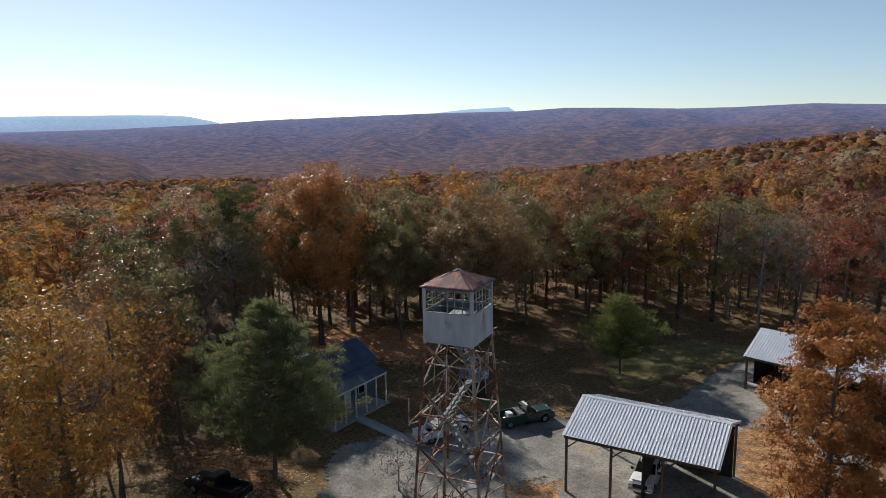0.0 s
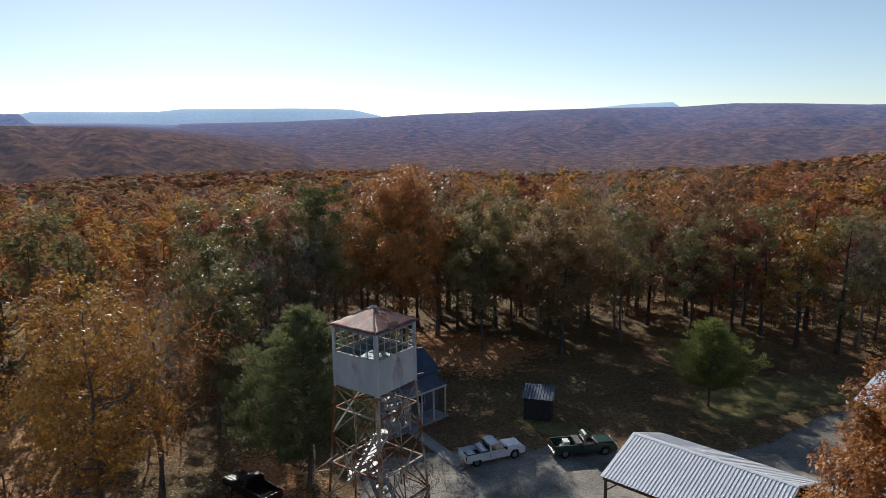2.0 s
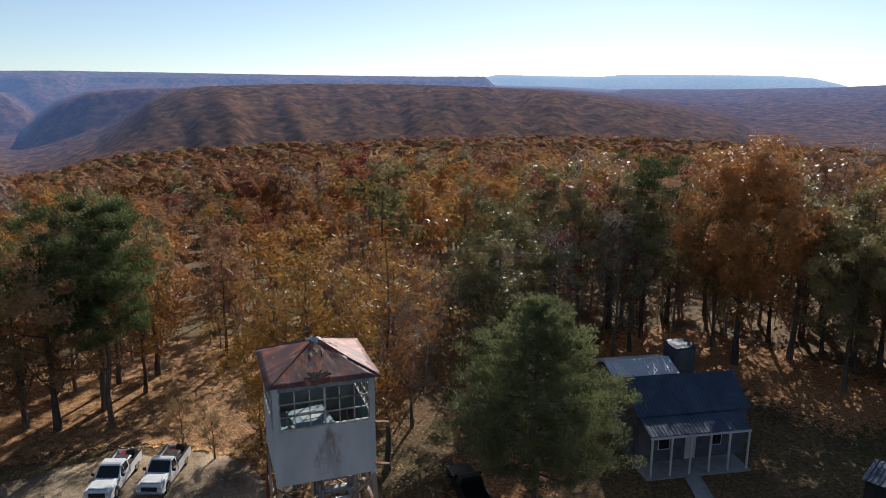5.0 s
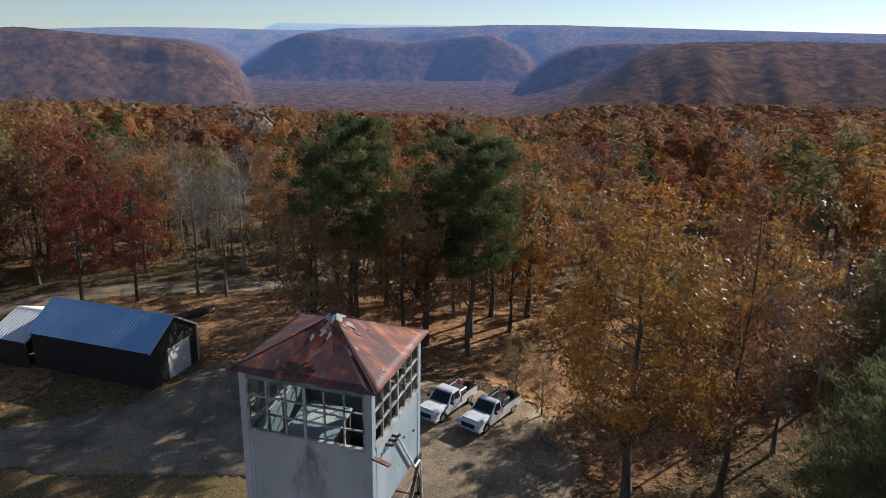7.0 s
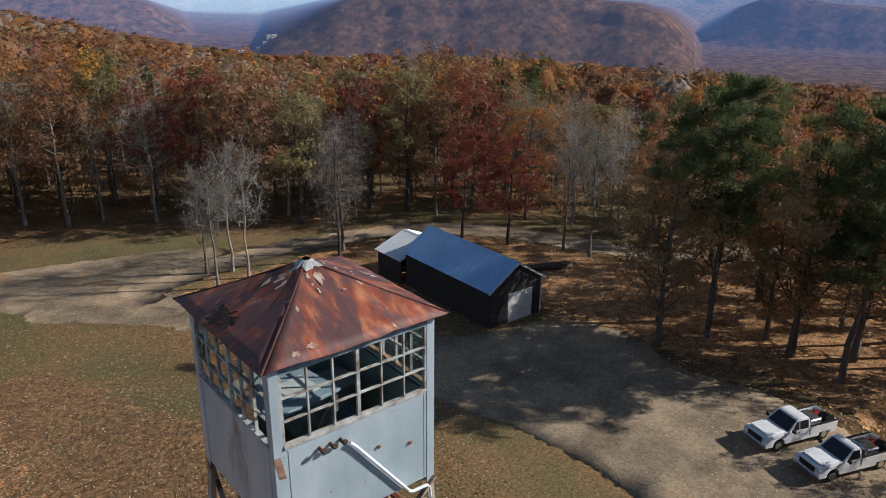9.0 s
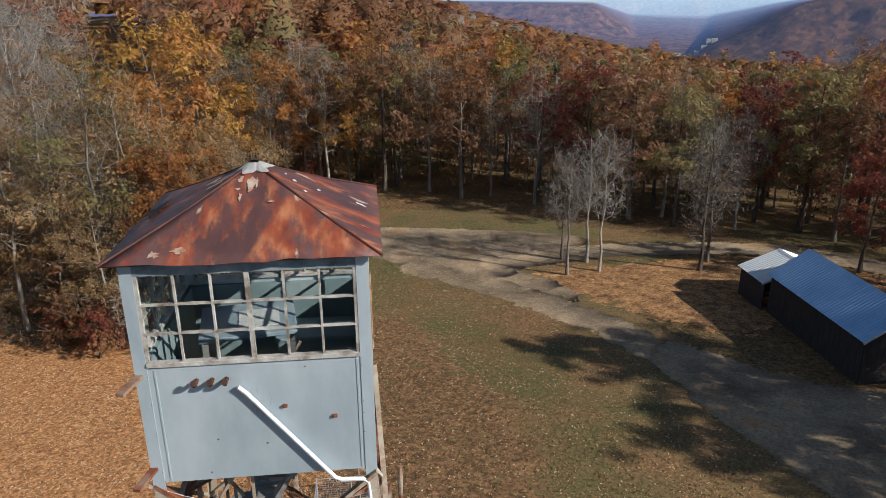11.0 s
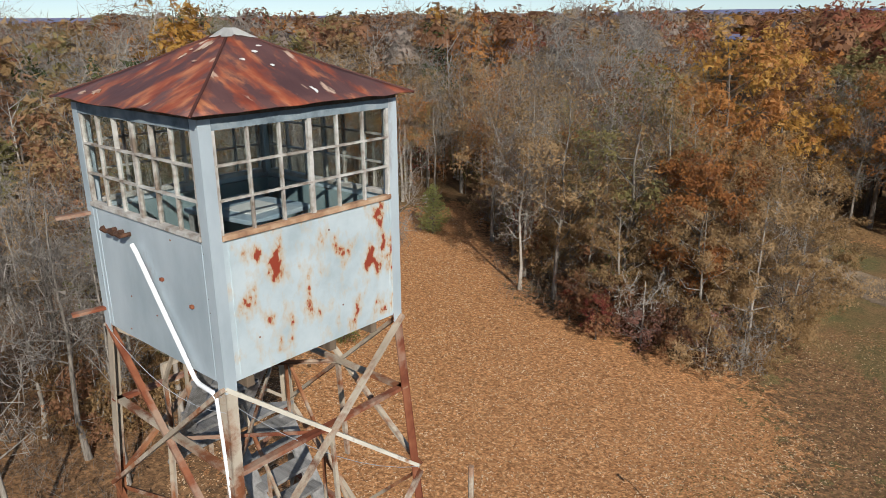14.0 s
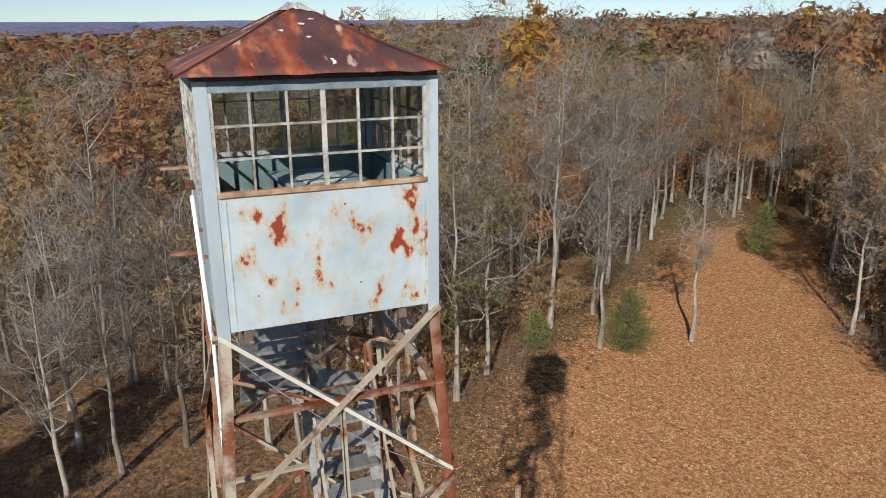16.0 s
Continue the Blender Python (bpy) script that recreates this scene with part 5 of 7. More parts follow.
def build_garage():
    L, D, ze, zr = 12.4, 6.54, 3.36, 5.4
    t = thing("garage", pose(-36.42, -32.19, 0, 0, 0, -91.1), "dark board-sided garage with a sky-tinted metal roof and pale door", "garage")
    gable_roof(t, L, D, ze, zr, ROOF_METAL, 0.3)
    w = D / 2 - 0.35
    for y in (-w, w):
        wl = part("wall", box((0.25, y - 0.06, 0), (L - 0.25, y + 0.06, ze + 0.12)), SIDING, t)
        k = 0.25
        while k < L - 0.3:
            part("batten", box((k, y - 0.075, 0.02), (k + 0.05, y + 0.075, ze + 0.1)), SIDING, wl)
            k += 0.6
    for x in (0.25, L - 0.25):
        bm = bmesh.new()
        if x < 1:
            for a, b, z0, z1 in ((-w, -1.9, 0, 2.75), (0.9, w, 0, 2.75), (-w, w, 2.75, ze + 0.1)):
                add_box(bm, (x - 0.06, a, z0), (x + 0.06, b, z1))
        else:
            add_box(bm, (x - 0.06, -w, 0), (x + 0.06, w, ze + 0.1))
        add_plate(bm, [(-w, 0), (w, 0), (0, zr - ze - 0.25)], 0.12, pose(x - 0.06, 0, ze + 0.1) @ Matrix(((0, 0, 1, 0), (1, 0, 0, 0), (0, 1, 0, 0), (0, 0, 0, 1))))
        part("wall", bm, SIDING, t)
    bm = box((0.2, -1.88, 0.02), (0.25, 0.88, 2.72))
    door = part("door", bm, PAINT_WHITE, t, "scuffed pale overhead door")
    for k in range(5):
        part("panel", box((0.18, -1.8, 0.08 + k * 0.54), (0.2, 0.8, 0.55 + k * 0.54), 0.004), PAINT_WHITE, door)
    part("corner_board", box((0.17, -w - 0.08, 0), (0.3, -w + 0.1, ze)), SIDING_WHITE, t)
    part("gable_vent", box((0.16, -0.28, 4.1), (0.2, 0.28, 4.55), 0.01), ROOF_OLD, t)
    # lean-to at the back end
    lean = thing("lean_to_shed", pose(-36.7, -44.65, 0, 0, 0, -91.1), "lean-to shed with a white metal roof behind the garage", "shed")
    gable_roof(lean, 4.2, 7.2, 2.5, 3.9, ROOF_WHITE, 0.3)
    for y in (-3.3, 3.3):
        part("wall", box((0.05, y - 0.05, 0), (4.0, y + 0.05, 2.55)), SIDING, lean)
    part("wall", box((3.9, -3.24, 0), (4.0, 3.24, 2.5)), SIDING, lean)


def build_cottage():
    L, ze, zr = 9.6, 3.1, 6.1
    t = thing("cottage", pose(-29.2, 38.4, 0, 0, 0, -98.9), "small cottage with shade-dark grey walls, a dark blue roof and white porch posts", "house")
    # local y points to the yard
    back, front = -4.2, 2.6
    for side, run in ((-1, 4.4), (1, 2.9)):
        bm = ribbed(bmesh.new(), L, run, zr - (zr - ze) * run / 4.4, zr, side, 0.3)
        bmesh.ops.recalc_face_normals(bm, faces=bm.faces)
        bmesh.ops.solidify(bm, geom=list(bm.faces), thickness=-0.012)
        part("roof", bm, ROOF_OLD, t)
    zp = zr - (zr - ze) * 2.9 / 4.4
    bm = ribbed(bmesh.new(), L - 1.4, 2.2, zp - 0.62, zp - 0.06, 1, 0.3)
    bm.transform(pose(1.2, 2.75, 0))
    bmesh.ops.recalc_face_normals(bm, faces=bm.faces)
    bmesh.ops.solidify(bm, geom=list(bm.faces), thickness=-0.012)
    porch = part("porch_roof", bm, ROOF_OLD, t, "low dark porch roof")
    part("fascia", box((1.2, 4.9, zp - 0.85), (L - 0.2, 4.98, zp - 0.68)), PAINT_WHITE, porch)
    for k in range(6):
        x = 1.3 + k * (L - 1.7) / 5
        part("porch_post", box((x - 0.07, 4.78, 0.12), (x + 0.07, 4.92, zp - 0.72), 0.01), PAINT_WHITE, t)
    part("porch_floor", box((1.0, 2.6, 0), (L, 5.1, 0.14), 0.01), CONCRETE, t)
    for x in (0.2, L - 0.2):
        bm = box((x - 0.08, back, 0), (x + 0.08, front, ze + 0.3))
        add_plate(bm, [(back, 0), (front, 0), (front, 0.95), (0, zr - ze - 0.4)], 0.16, pose(x - 0.08, 0, ze + 0.29) @ Matrix(((0, 0, 1, 0), (1, 0, 0, 0), (0, 1, 0, 0), (0, 0, 0, 1))))
        part("wall", bm, SIDING_SHADED_GREY, t)
    for y, h in ((back, ze), (front, zp - 0.1)):
        part("wall", box((0.29, y - 0.08, 0), (L - 0.29, y + 0.08, h)), SIDING_SHADED_GREY, t)
    for x in (2.2, 6.6):
        wn = part("window", box((x, front + 0.08, 1.1), (x + 1.0, front + 0.12, 2.4)), PAINT_WHITE, t)
        part("pane", box((x + 0.08, front + 0.12, 1.18), (x + 0.92, front + 0.13, 2.32)), CAR_GLASS, wn)
    dr = part("door", box((4.4, front + 0.08, 0.14), (5.3, front + 0.13, 2.15)), PAINT_WHITE, t)
    part("handle", box((4.5, front + 0.13, 1.0), (4.56, front + 0.19, 1.06), 0.01), CHROME, dr)
    part("window", box((0.1, -1.6, 1.1), (0.13, -0.6, 2.3)), CAR_GLASS, t)
    wing = thing("cottage_wing", pose(-37.6, 38.4, 0, 0, 0, -98.9), "back wing with a pale sunlit metal roof", "house")
    gable_roof(wing, 6.3, 4.6, 3.4, 4.1, ROOF_WHITE, 0.3)
    part("wall", box((0.2, -2.1, 0), (6.1, 2.1, 3.42)), SIDING_SHADED_GREY, wing)
    sh = thing("tool_shed", pose(-38.6, 40.4, 0, 0, 0, -98.9), "tall narrow grey wooden shed with a flat roof", "shed")
    part("wall", box((-1.05, -1.1, 0), (1.05, 1.1, 4.7)), SIDING_SHADED_GREY, sh)
    part("roof", box((-1.15, -1.25, 4.7), (1.15, 1.25, 4.8), 0.01), ROOF_OLD, sh)
    part("door", box((-0.2, 1.1, 2.6), (0.6, 1.15, 4.5)), WOOD_GREY, sh)


def build_outhouse():
    t = thing("privy", pose(-18.3, 41.16, 0, 0, 0, 21.7), "small dark wooden outhouse with a tilted metal roof", "outhouse")
    bm = box((0.2, -0.95, 0), (2.9, 0.95, 2.3))
    part("wall", bm, SIDING, t)
    bm = bmesh.new()
    n = 10
    bm = ribbed(bm, 3.15, 2.4, 2.32, 3.0, -1, 0.3)
    bm.transform(pose(0, 1.2, 0))
    bmesh.ops.recalc_face_normals(bm, faces=bm.faces)
    bmesh.ops.solidify(bm, geom=list(bm.faces), thickness=-0.012)
    part("roof", bm, ROOF_OLD, t)
    part("gable", box((0.2, 0.85, 2.3), (2.9, 0.95, 2.85)), SIDING, t)
    dr = part("door", box((0.15, -0.55, 0.1), (0.2, 0.35, 2.05)), SIDING_WHITE, t, "pale plank door")
    part("handle", box((0.11, 0.2, 1.0), (0.15, 0.26, 1.12)), CHROME, dr)


def build_pole_barn():
    t = thing("pole_barn", pose(10.6, 58.0, 0, 0, 0, -22), "open-fronted pole barn with a ribbed metal roof", "barn")
    L, D, ze, zr = 16, 8.0, 3.8, 6.0
    gable_roof(t, L, D, ze, zr, ROOF_WHITE, 0.3)
    for x in (0.3, 4.1, 8.0, 11.9, L - 0.3):
        for y in (-D / 2 + 0.25, D / 2 - 0.25):
            part("post", box((x - 0.1, y - 0.1, -0.3), (x + 0.1, y + 0.1, ze), 0.01), TIMBER, t)
    part("wall", box((0.15, D / 2 - 0.2, 0), (L - 0.15, D / 2 - 0.12, ze)), SIDING, t)
    part("wall", box((L - 0.2, -D / 2 + 0.35, 0), (L - 0.12, D / 2 - 0.35, ze)), SIDING, t)
    part("wall", box((0.12, -D / 2 + 2.5, 0), (0.2, D / 2 - 0.35, ze)), SIDING, t)
    part("beam", box((0.1, -D / 2 + 0.18, ze - 0.3), (L - 0.1, -D / 2 + 0.32, ze - 0.05)), TIMBER, t)


build_carport()
build_garage()
build_cottage()
build_outhouse()
build_pole_barn()

# weather mast in a wire pen
ws = thing("weather_mast", pose(-0.1, -22.8, float(ground_z(-0.1, -22.8))), "thin weather mast with a white sensor on a side arm", "mast")
part("pole", pipe([(0, 0, 0), (0, 0, 5.6)], 0.035, 8), STEEL, ws)
part("arm", pipe([(-0.1, 0, 5.5), (0.42, 0.05, 5.5)], 0.02, 6), PVC, ws)
part("sensor", pipe([(0.42, 0.05, 5.34), (0.42, 0.05, 5.42), (0.42, 0.05, 5.66), (0.42, 0.05, 5.7)], [0.05, 0.09, 0.09, 0.05], 10), PVC, ws, "white louvred sensor housing")
fn = thing("fence", pose(0.4, -23.3, float(ground_z(0.4, -23.3))), "low galvanised wire pen round the weather mast", "fence")
for sx in (-1, 0, 1):
    for sy in (-1, 0, 1):
        if sx or sy:
            part("post", pipe([(sx * 1.8, sy * 1.8, -0.2), (sx * 1.8, sy * 1.8, 1.5)], 0.03, 8), GALV, fn)
for a, b in (((-1, -1), (1, -1)), ((1, -1), (1, 1)), ((1, 1), (-1, 1)), ((-1, 1), (-1, -1))):
    bm = bmesh.new()
    for z in (0.1, 1.48):
        add_pipe(bm, [(a[0] * 1.8, a[1] * 1.8, z), (b[0] * 1.8, b[1] * 1.8, z)], 0.02, 6)
    part("rail", bm, GALV, fn)
    bm = bmesh.new()
    for k in range(1, 24):
        f = k / 24
        x, y = 1.8 * (a[0] + (b[0] - a[0]) * f), 1.8 * (a[1] + (b[1] - a[1]) * f)
        add_beam(bm, (x, y, 0.1), (x, y, 1.48), 0.008)
    for k in range(1, 10):
        z = 0.1 + 1.38 * k / 10
        add_beam(bm, (a[0] * 1.8, a[1] * 1.8, z), (b[0] * 1.8, b[1] * 1.8, z), 0.008)
    part("mesh", bm, GALV, fn)

lg = thing("log", pose(-47.8, -38.9, float(ground_z(-47.8, -38.9)) + 0.35, 0, 0, -25), "dark fallen log lying in the leaves", "log")
part("stem", pipe([(-2.2, 0, 0), (-0.7, 0.06, 0.02), (0.8, -0.05, 0), (2.0, 0.03, -0.03)], [0.42, 0.45, 0.4, 0.34], 12), BARK, lg, "", True)

# ---- pickups ----
def profile_solid(bm, outline, y0, y1, pinch=0.0):
    """An outline in xz drawn across y, with its top pinched inwards."""
    zs = [p[1] for p in outline]
    zl, zh = min(zs), max(zs)
    a, b = [], []
    for x, z in outline:
        k = pinch * (z - zl) / (zh - zl)
        a.append(bm.verts.new((x, y0 + k, z)))
        b.append(bm.verts.new((x, y1 - k, z)))
    n = len(outline)
    for i in range(n):
        bm.faces.new((a[i], a[(i + 1) % n], b[(i + 1) % n], b[i]))
    bm.faces.new(a[::-1])
    bm.faces.new(b)
    bmesh.ops.recalc_face_normals(bm, faces=bm.faces)
    return bm


def pickup(m, mat, label, crew=True, load="box", rack=False):
    """A pickup that faces +x, wheels on z = 0."""
    t = thing("pickup_truck", m, label, "pickup", "parked pickups")
    front, cab_b = 2.9, (-0.55 if crew else -0.15)
    # lower body, with the wheel arches cut out of the outline
    def arch(cx):
        return [(cx - 0.48 * math.cos(a), 0.42 + 0.48 * math.sin(a)) for a in [math.pi * k / 8 for k in range(9)]]
    low = [(-2.85, 0.5)] + arch(-1.85) + [(-1.2, 0.42), (1.25, 0.42)] + arch(1.85) + [(2.85, 0.45), (front, 0.6), (2.9, 0.92), (2.72, 1.08), (1.15, 1.16), (cab_b, 1.12), (cab_b, 0.62), (-2.85, 0.62)]
    bm = profile_solid(bmesh.new(), low, -0.96, 0.96, 0.05)
    bmesh.ops.bevel(bm, geom=[e for e in bm.edges if abs(e.verts[0].co.y - e.verts[1].co.y) < 0.02 and e.verts[0].co.z > 0.9 and e.verts[1].co.z > 0.9], offset=0.05, segments=2, affect='EDGES')
    body = part("body", bm, mat, t)
    bm = box((1.2, -0.72, 1.12), (2.62, 0.72, 1.2), 0.04)
    part("hood", bm, mat, t)
    # cab with pillars
    cab = [(1.18, 1.12), (0.42, 1.78), (0.2, 1.85), (cab_b + 0.12, 1.85), (cab_b, 1.72), (cab_b, 1.12)]
    bm = profile_solid(bmesh.new(), cab, -0.93, 0.93, 0.17)
    bmesh.ops.bevel(bm, geom=[e for e in bm.edges if e.verts[0].co.z > 1.5 and e.verts[1].co.z > 1.5], offset=0.05, segments=2, affect='EDGES')
    cabo = part("cab", bm, mat, t)
    def slab(pts, name, mt, parent):
        b = bmesh.new()
        vs = [b.verts.new(p) for p in pts]
        b.faces.new(vs)
        b.normal_update()
        bmesh.ops.solidify(b, geom=list(b.faces), thickness=0.012)
        return part(name, b, mt, parent)
    slab([(1.14, -0.80, 1.17), (1.14, 0.80, 1.17), (0.49, 0.70, 1.745), (0.49, -0.70, 1.745)], "windscreen", CAR_GLASS, cabo)
    slab([(cab_b - 0.006, 0.78, 1.22), (cab_b - 0.006, -0.78, 1.22), (cab_b - 0.006, -0.72, 1.68), (cab_b - 0.006, 0.72, 1.68)], "rear_window", CAR_GLASS, cabo)
    for s in (-1, 1):
        def w(x, z):
            return (x, s * (0.945 - 0.17 * (z - 1.12) / 0.73), z)
        cuts = [(0.93, 0.36, 0.34, 0.42), (0.28, cab_b + 0.12, 0.0, 0.0)] if crew else [(0.93, cab_b + 0.12, 0.42, 0)]
        x0 = 0.95
        if crew:
            slab([w(0.95, 1.2), w(0.33, 1.2), w(0.33, 1.72), w(0.45, 1.72)][::s], "side_window", CAR_GLASS, cabo)
            slab([w(0.25, 1.2), w(cab_b + 0.14, 1.2), w(cab_b + 0.14, 1.7), w(0.25, 1.72)][::s], "side_window", CAR_GLASS, cabo)
        else:
            slab([w(0.95, 1.2), w(cab_b + 0.14, 1.2), w(cab_b + 0.14, 1.7), w(0.45, 1.72)][::s], "side_window", CAR_GLASS, cabo)
        part("mirror", box((0.86, s * 0.97, 1.18), (1.0, s * 1.2, 1.4), 0.02), DARK_TRIM, t)
        part("bed_wall", box((-2.85, s * 0.84, 0.6), (cab_b - 0.05, s * 0.96, 1.2), 0.025), mat, t)
        part("bed_rail", box((-2.83, s * 0.83, 1.2), (cab_b - 0.06, s * 0.965, 1.225)), DARK_TRIM, t)
        part("headlight", box((2.82, s * 0.6, 0.78), (2.915, s * 0.93, 0.98), 0.02), GLOW, t)
        part("tail_light", box((-2.87, s * 0.83, 0.75), (-2.84, s * 0.95, 1.12)), RED_LENS, t)
        part("door_handle", box((0.3, s * 0.955, 1.0), (0.45, s * 0.985, 1.03)), DARK_TRIM, t)
    part("bed_floor", box((-2.84, -0.84, 0.62), (cab_b - 0.05, 0.84, 0.68)), DARK_TRIM, t)
    part("tailgate", box((-2.88, -0.83, 0.62), (-2.8, 0.83, 1.2), 0.02), mat, t)
    part("grille", box((2.84, -0.58, 0.66), (2.925, 0.58, 0.98), 0.02), DARK_TRIM, t)
    part("front_bumper", box((2.8, -0.95, 0.42), (3.0, 0.95, 0.64), 0.05), CHROME if mat is not CAR_GREEN else DARK_TRIM, t)
    part("rear_bumper", box((-3.0, -0.92, 0.45), (-2.82, 0.92, 0.62), 0.04), CHROME, t)
    part("number_plate", box((-3.01, -0.15, 0.5), (-2.995, 0.15, 0.6)), PAINT_WHITE, t)
    for cx in (-1.85, 1.85):
        for s in (-1, 1):
            bm = bmesh.new()
            add_pipe(bm, [(cx, s * 0.68, 0.39), (cx, s * 0.71, 0.39), (cx, s * 0.9, 0.39), (cx, s * 0.93, 0.39)], [0.34, 0.39, 0.39, 0.34], 20)
            wh = part("wheel", bm, BLACK_RUBBER, t)
            part("rim", pipe([(cx, s * 0.925, 0.39), (cx, s * 0.94, 0.39), (cx, s * 0.945, 0.39)], [0.24, 0.22, 0.07], 14), CHROME, wh)
    if load == "box":
        part("tool_box", box((cab_b - 0.72, -0.86, 0.95), (cab_b - 0.12, 0.86, 1.3), 0.02), CHROME, t, "bright metal tool box across the bed")
    if load == "pump":
        part("tank", box((-1.9, -0.6, 0.68), (-0.9, 0.6, 1.35), 0.08), CHROME, t, "water tank in the bed")
        part("pump", pipe([(-2.5, -0.3, 1.0), (-2.1, -0.3, 1.0)], [0.22, 0.22], 12), RED_LENS, t, "red pump unit")
        part("hose_reel", pipe([(-2.4, 0.1, 1.2), (-2.4, 0.2, 1.2), (-2.4, 0.6, 1.2), (-2.4, 0.7, 1.2)], [0.36, 0.3, 0.3, 0.36], 16), DARK_TRIM, t)
    if load == "crate":
        part("tool_box", box((cab_b - 0.68, -0.86, 1.0), (cab_b - 0.1, 0.86, 1.34), 0.02), CHROME, t, "grey tool box across the bed")
        part("cooler", box((-1.75, -0.2, 0.68), (-1.2, 0.6, 1.2), 0.03), PAINT_WHITE, t, "white chest in the bed")
    if rack:
        part("light_bar", box((0.0, -0.55, 1.87), (0.25, 0.55, 1.97), 0.03), PAINT_WHITE, t, "white light bar on the roof")
    return t


def on_ground(x, y, turn):
    return pose(x, y, float(ground_z(x, y)) + 0.09, 0, 0, turn)


pickup(on_ground(-15.7, 31.4, 60), CAR_WHITE, "white crew-cab pickup parked in the gravel yard", True, "box")
pickup(on_ground(-9.7, 37.1, 46), CAR_GREEN, "dark green pickup with white roof bar and loaded bed", False, "crate", True)
pickup(on_ground(-27.9, 14.8, 176), CAR_BLACK, "glossy black pickup parked on leaves under the cedar", True, "")
pickup(on_ground(-38.1, -9.3, -18), CAR_WHITE, "white crew-cab pickup dotted with fallen leaves beside the gravel pad", True, "pump")
pickup(on_ground(-37.7, -5.8, -20), CAR_WHITE, "white single-cab pickup with a pump in its bed", False, "pump")
pickup(on_ground(3.2, 30.4, -93), CAR_WHITE, "white pickup parked under the carport roof", True, "")

# ---- trees ----
def tube_np(pts, radii, sides=6):
    """Verts and quads of a tapered tube, as arrays."""
    pts = np.asarray(pts, float)
    d = np.gradient(pts, axis=0)
    d /= np.linalg.norm(d, axis=1, keepdims=True) + 1e-9
    ref = np.where(np.abs(d[:, 2:3]) > 0.9, [[1.0, 0, 0]], [[0, 0, 1.0]])
    u = np.cross(d, ref)
    u /= np.linalg.norm(u, axis=1, keepdims=True)
    w = np.cross(d, u)
    a = 2 * np.pi * np.arange(sides) / sides
    ring = pts[:, None] + np.asarray(radii)[:, None, None] * (np.cos(a)[None, :, None] * u[:, None] + np.sin(a)[None, :, None] * w[:, None])
    v = ring.reshape(-1, 3)
    k = len(pts)
    i, j = np.arange(k - 1)[:, None] * sides, np.arange(sides)[None]
    f = np.stack([i + j, i + (j + 1) % sides, i + sides + (j + 1) % sides, i + sides + j], -1).reshape(-1, 4)
    return v, f


def joined(pieces):
    vs, fs, o = [], [], 0
    for v, f in pieces:
        vs.append(v)
        fs.append(f + o)
        o += len(v)
    return np.concatenate(vs), np.concatenate(fs)


def leaves_np(centres, size, rng, flat=0.0, out=None, loose=0.6, needle=False):
    """One three-cornered leaf spray at each centre; out: the way that the sprays face, roughly."""
    n = len(centres)
    if out is None:
        a = rng.normal(size=(n, 3))
        a[:, 2] *= 1 - flat
        a /= np.linalg.norm(a, axis=1, keepdims=True)
        b = np.cross(a, rng.normal(size=(n, 3)))
    else:
        o = out / (np.linalg.norm(out, axis=1, keepdims=True) + 1e-9) + rng.normal(size=(n, 3)) * loose + np.array([0, 0, 0.25])
        a = o.copy() if needle else np.cross(o, rng.normal(size=(n, 3)))
        a /= np.linalg.norm(a, axis=1, keepdims=True) + 1e-9
        b = np.cross(a, rng.normal(size=(n, 3)) if needle else o)
    b /= np.linalg.norm(b, axis=1, keepdims=True) + 1e-9
    s = size * rng.uniform(0.55, 1.35, (n, 1))
    t = s * rng.uniform(0.45, 0.8, (n, 1)) * (0.42 if needle else 1.0)
    c = np.asarray(centres)
    v = np.stack([c - a * s * 0.6, c + b * t * 0.62 + a * s * rng.uniform(-.1, .6, (n, 1)), c - b * t * 0.38 + a * s * 0.6], 1).reshape(-1, 3)
    return v, np.arange(n * 3).reshape(-1, 3)


def twigs_np(tips, n, length, rng, width=0.02, up=0.5):
    """Fine bare twigs, each a thin tapering strip that starts near one of the tips."""
    tips = np.asarray(tips)
    c = tips[rng.integers(0, len(tips), n)] + rng.normal(0, length * 0.45, (n, 3))
    d = rng.normal(size=(n, 3)) + np.array([0, 0, up])
    d /= np.linalg.norm(d, axis=1, keepdims=True)
    s = np.cross(d, rng.normal(size=(n, 3)))
    s /= np.linalg.norm(s, axis=1, keepdims=True) + 1e-9
    k = length * rng.uniform(0.5, 1.3, (n, 1))
    w = width * rng.uniform(0.6, 1.3, (n, 1)) / 2
    e = c + d * k + rng.normal(0, 0.08, (n, 3)) * k
    v = np.stack([c - s * w, c + s * w, e], 1).reshape(-1, 3)
    return v, np.arange(n * 3).reshape(-1, 3)


def ball(n, rng):
    d = rng.normal(size=(n, 3))
    return d / np.linalg.norm(d, axis=1, keepdims=True) * rng.uniform(0, 1, (n, 1)) ** 0.45


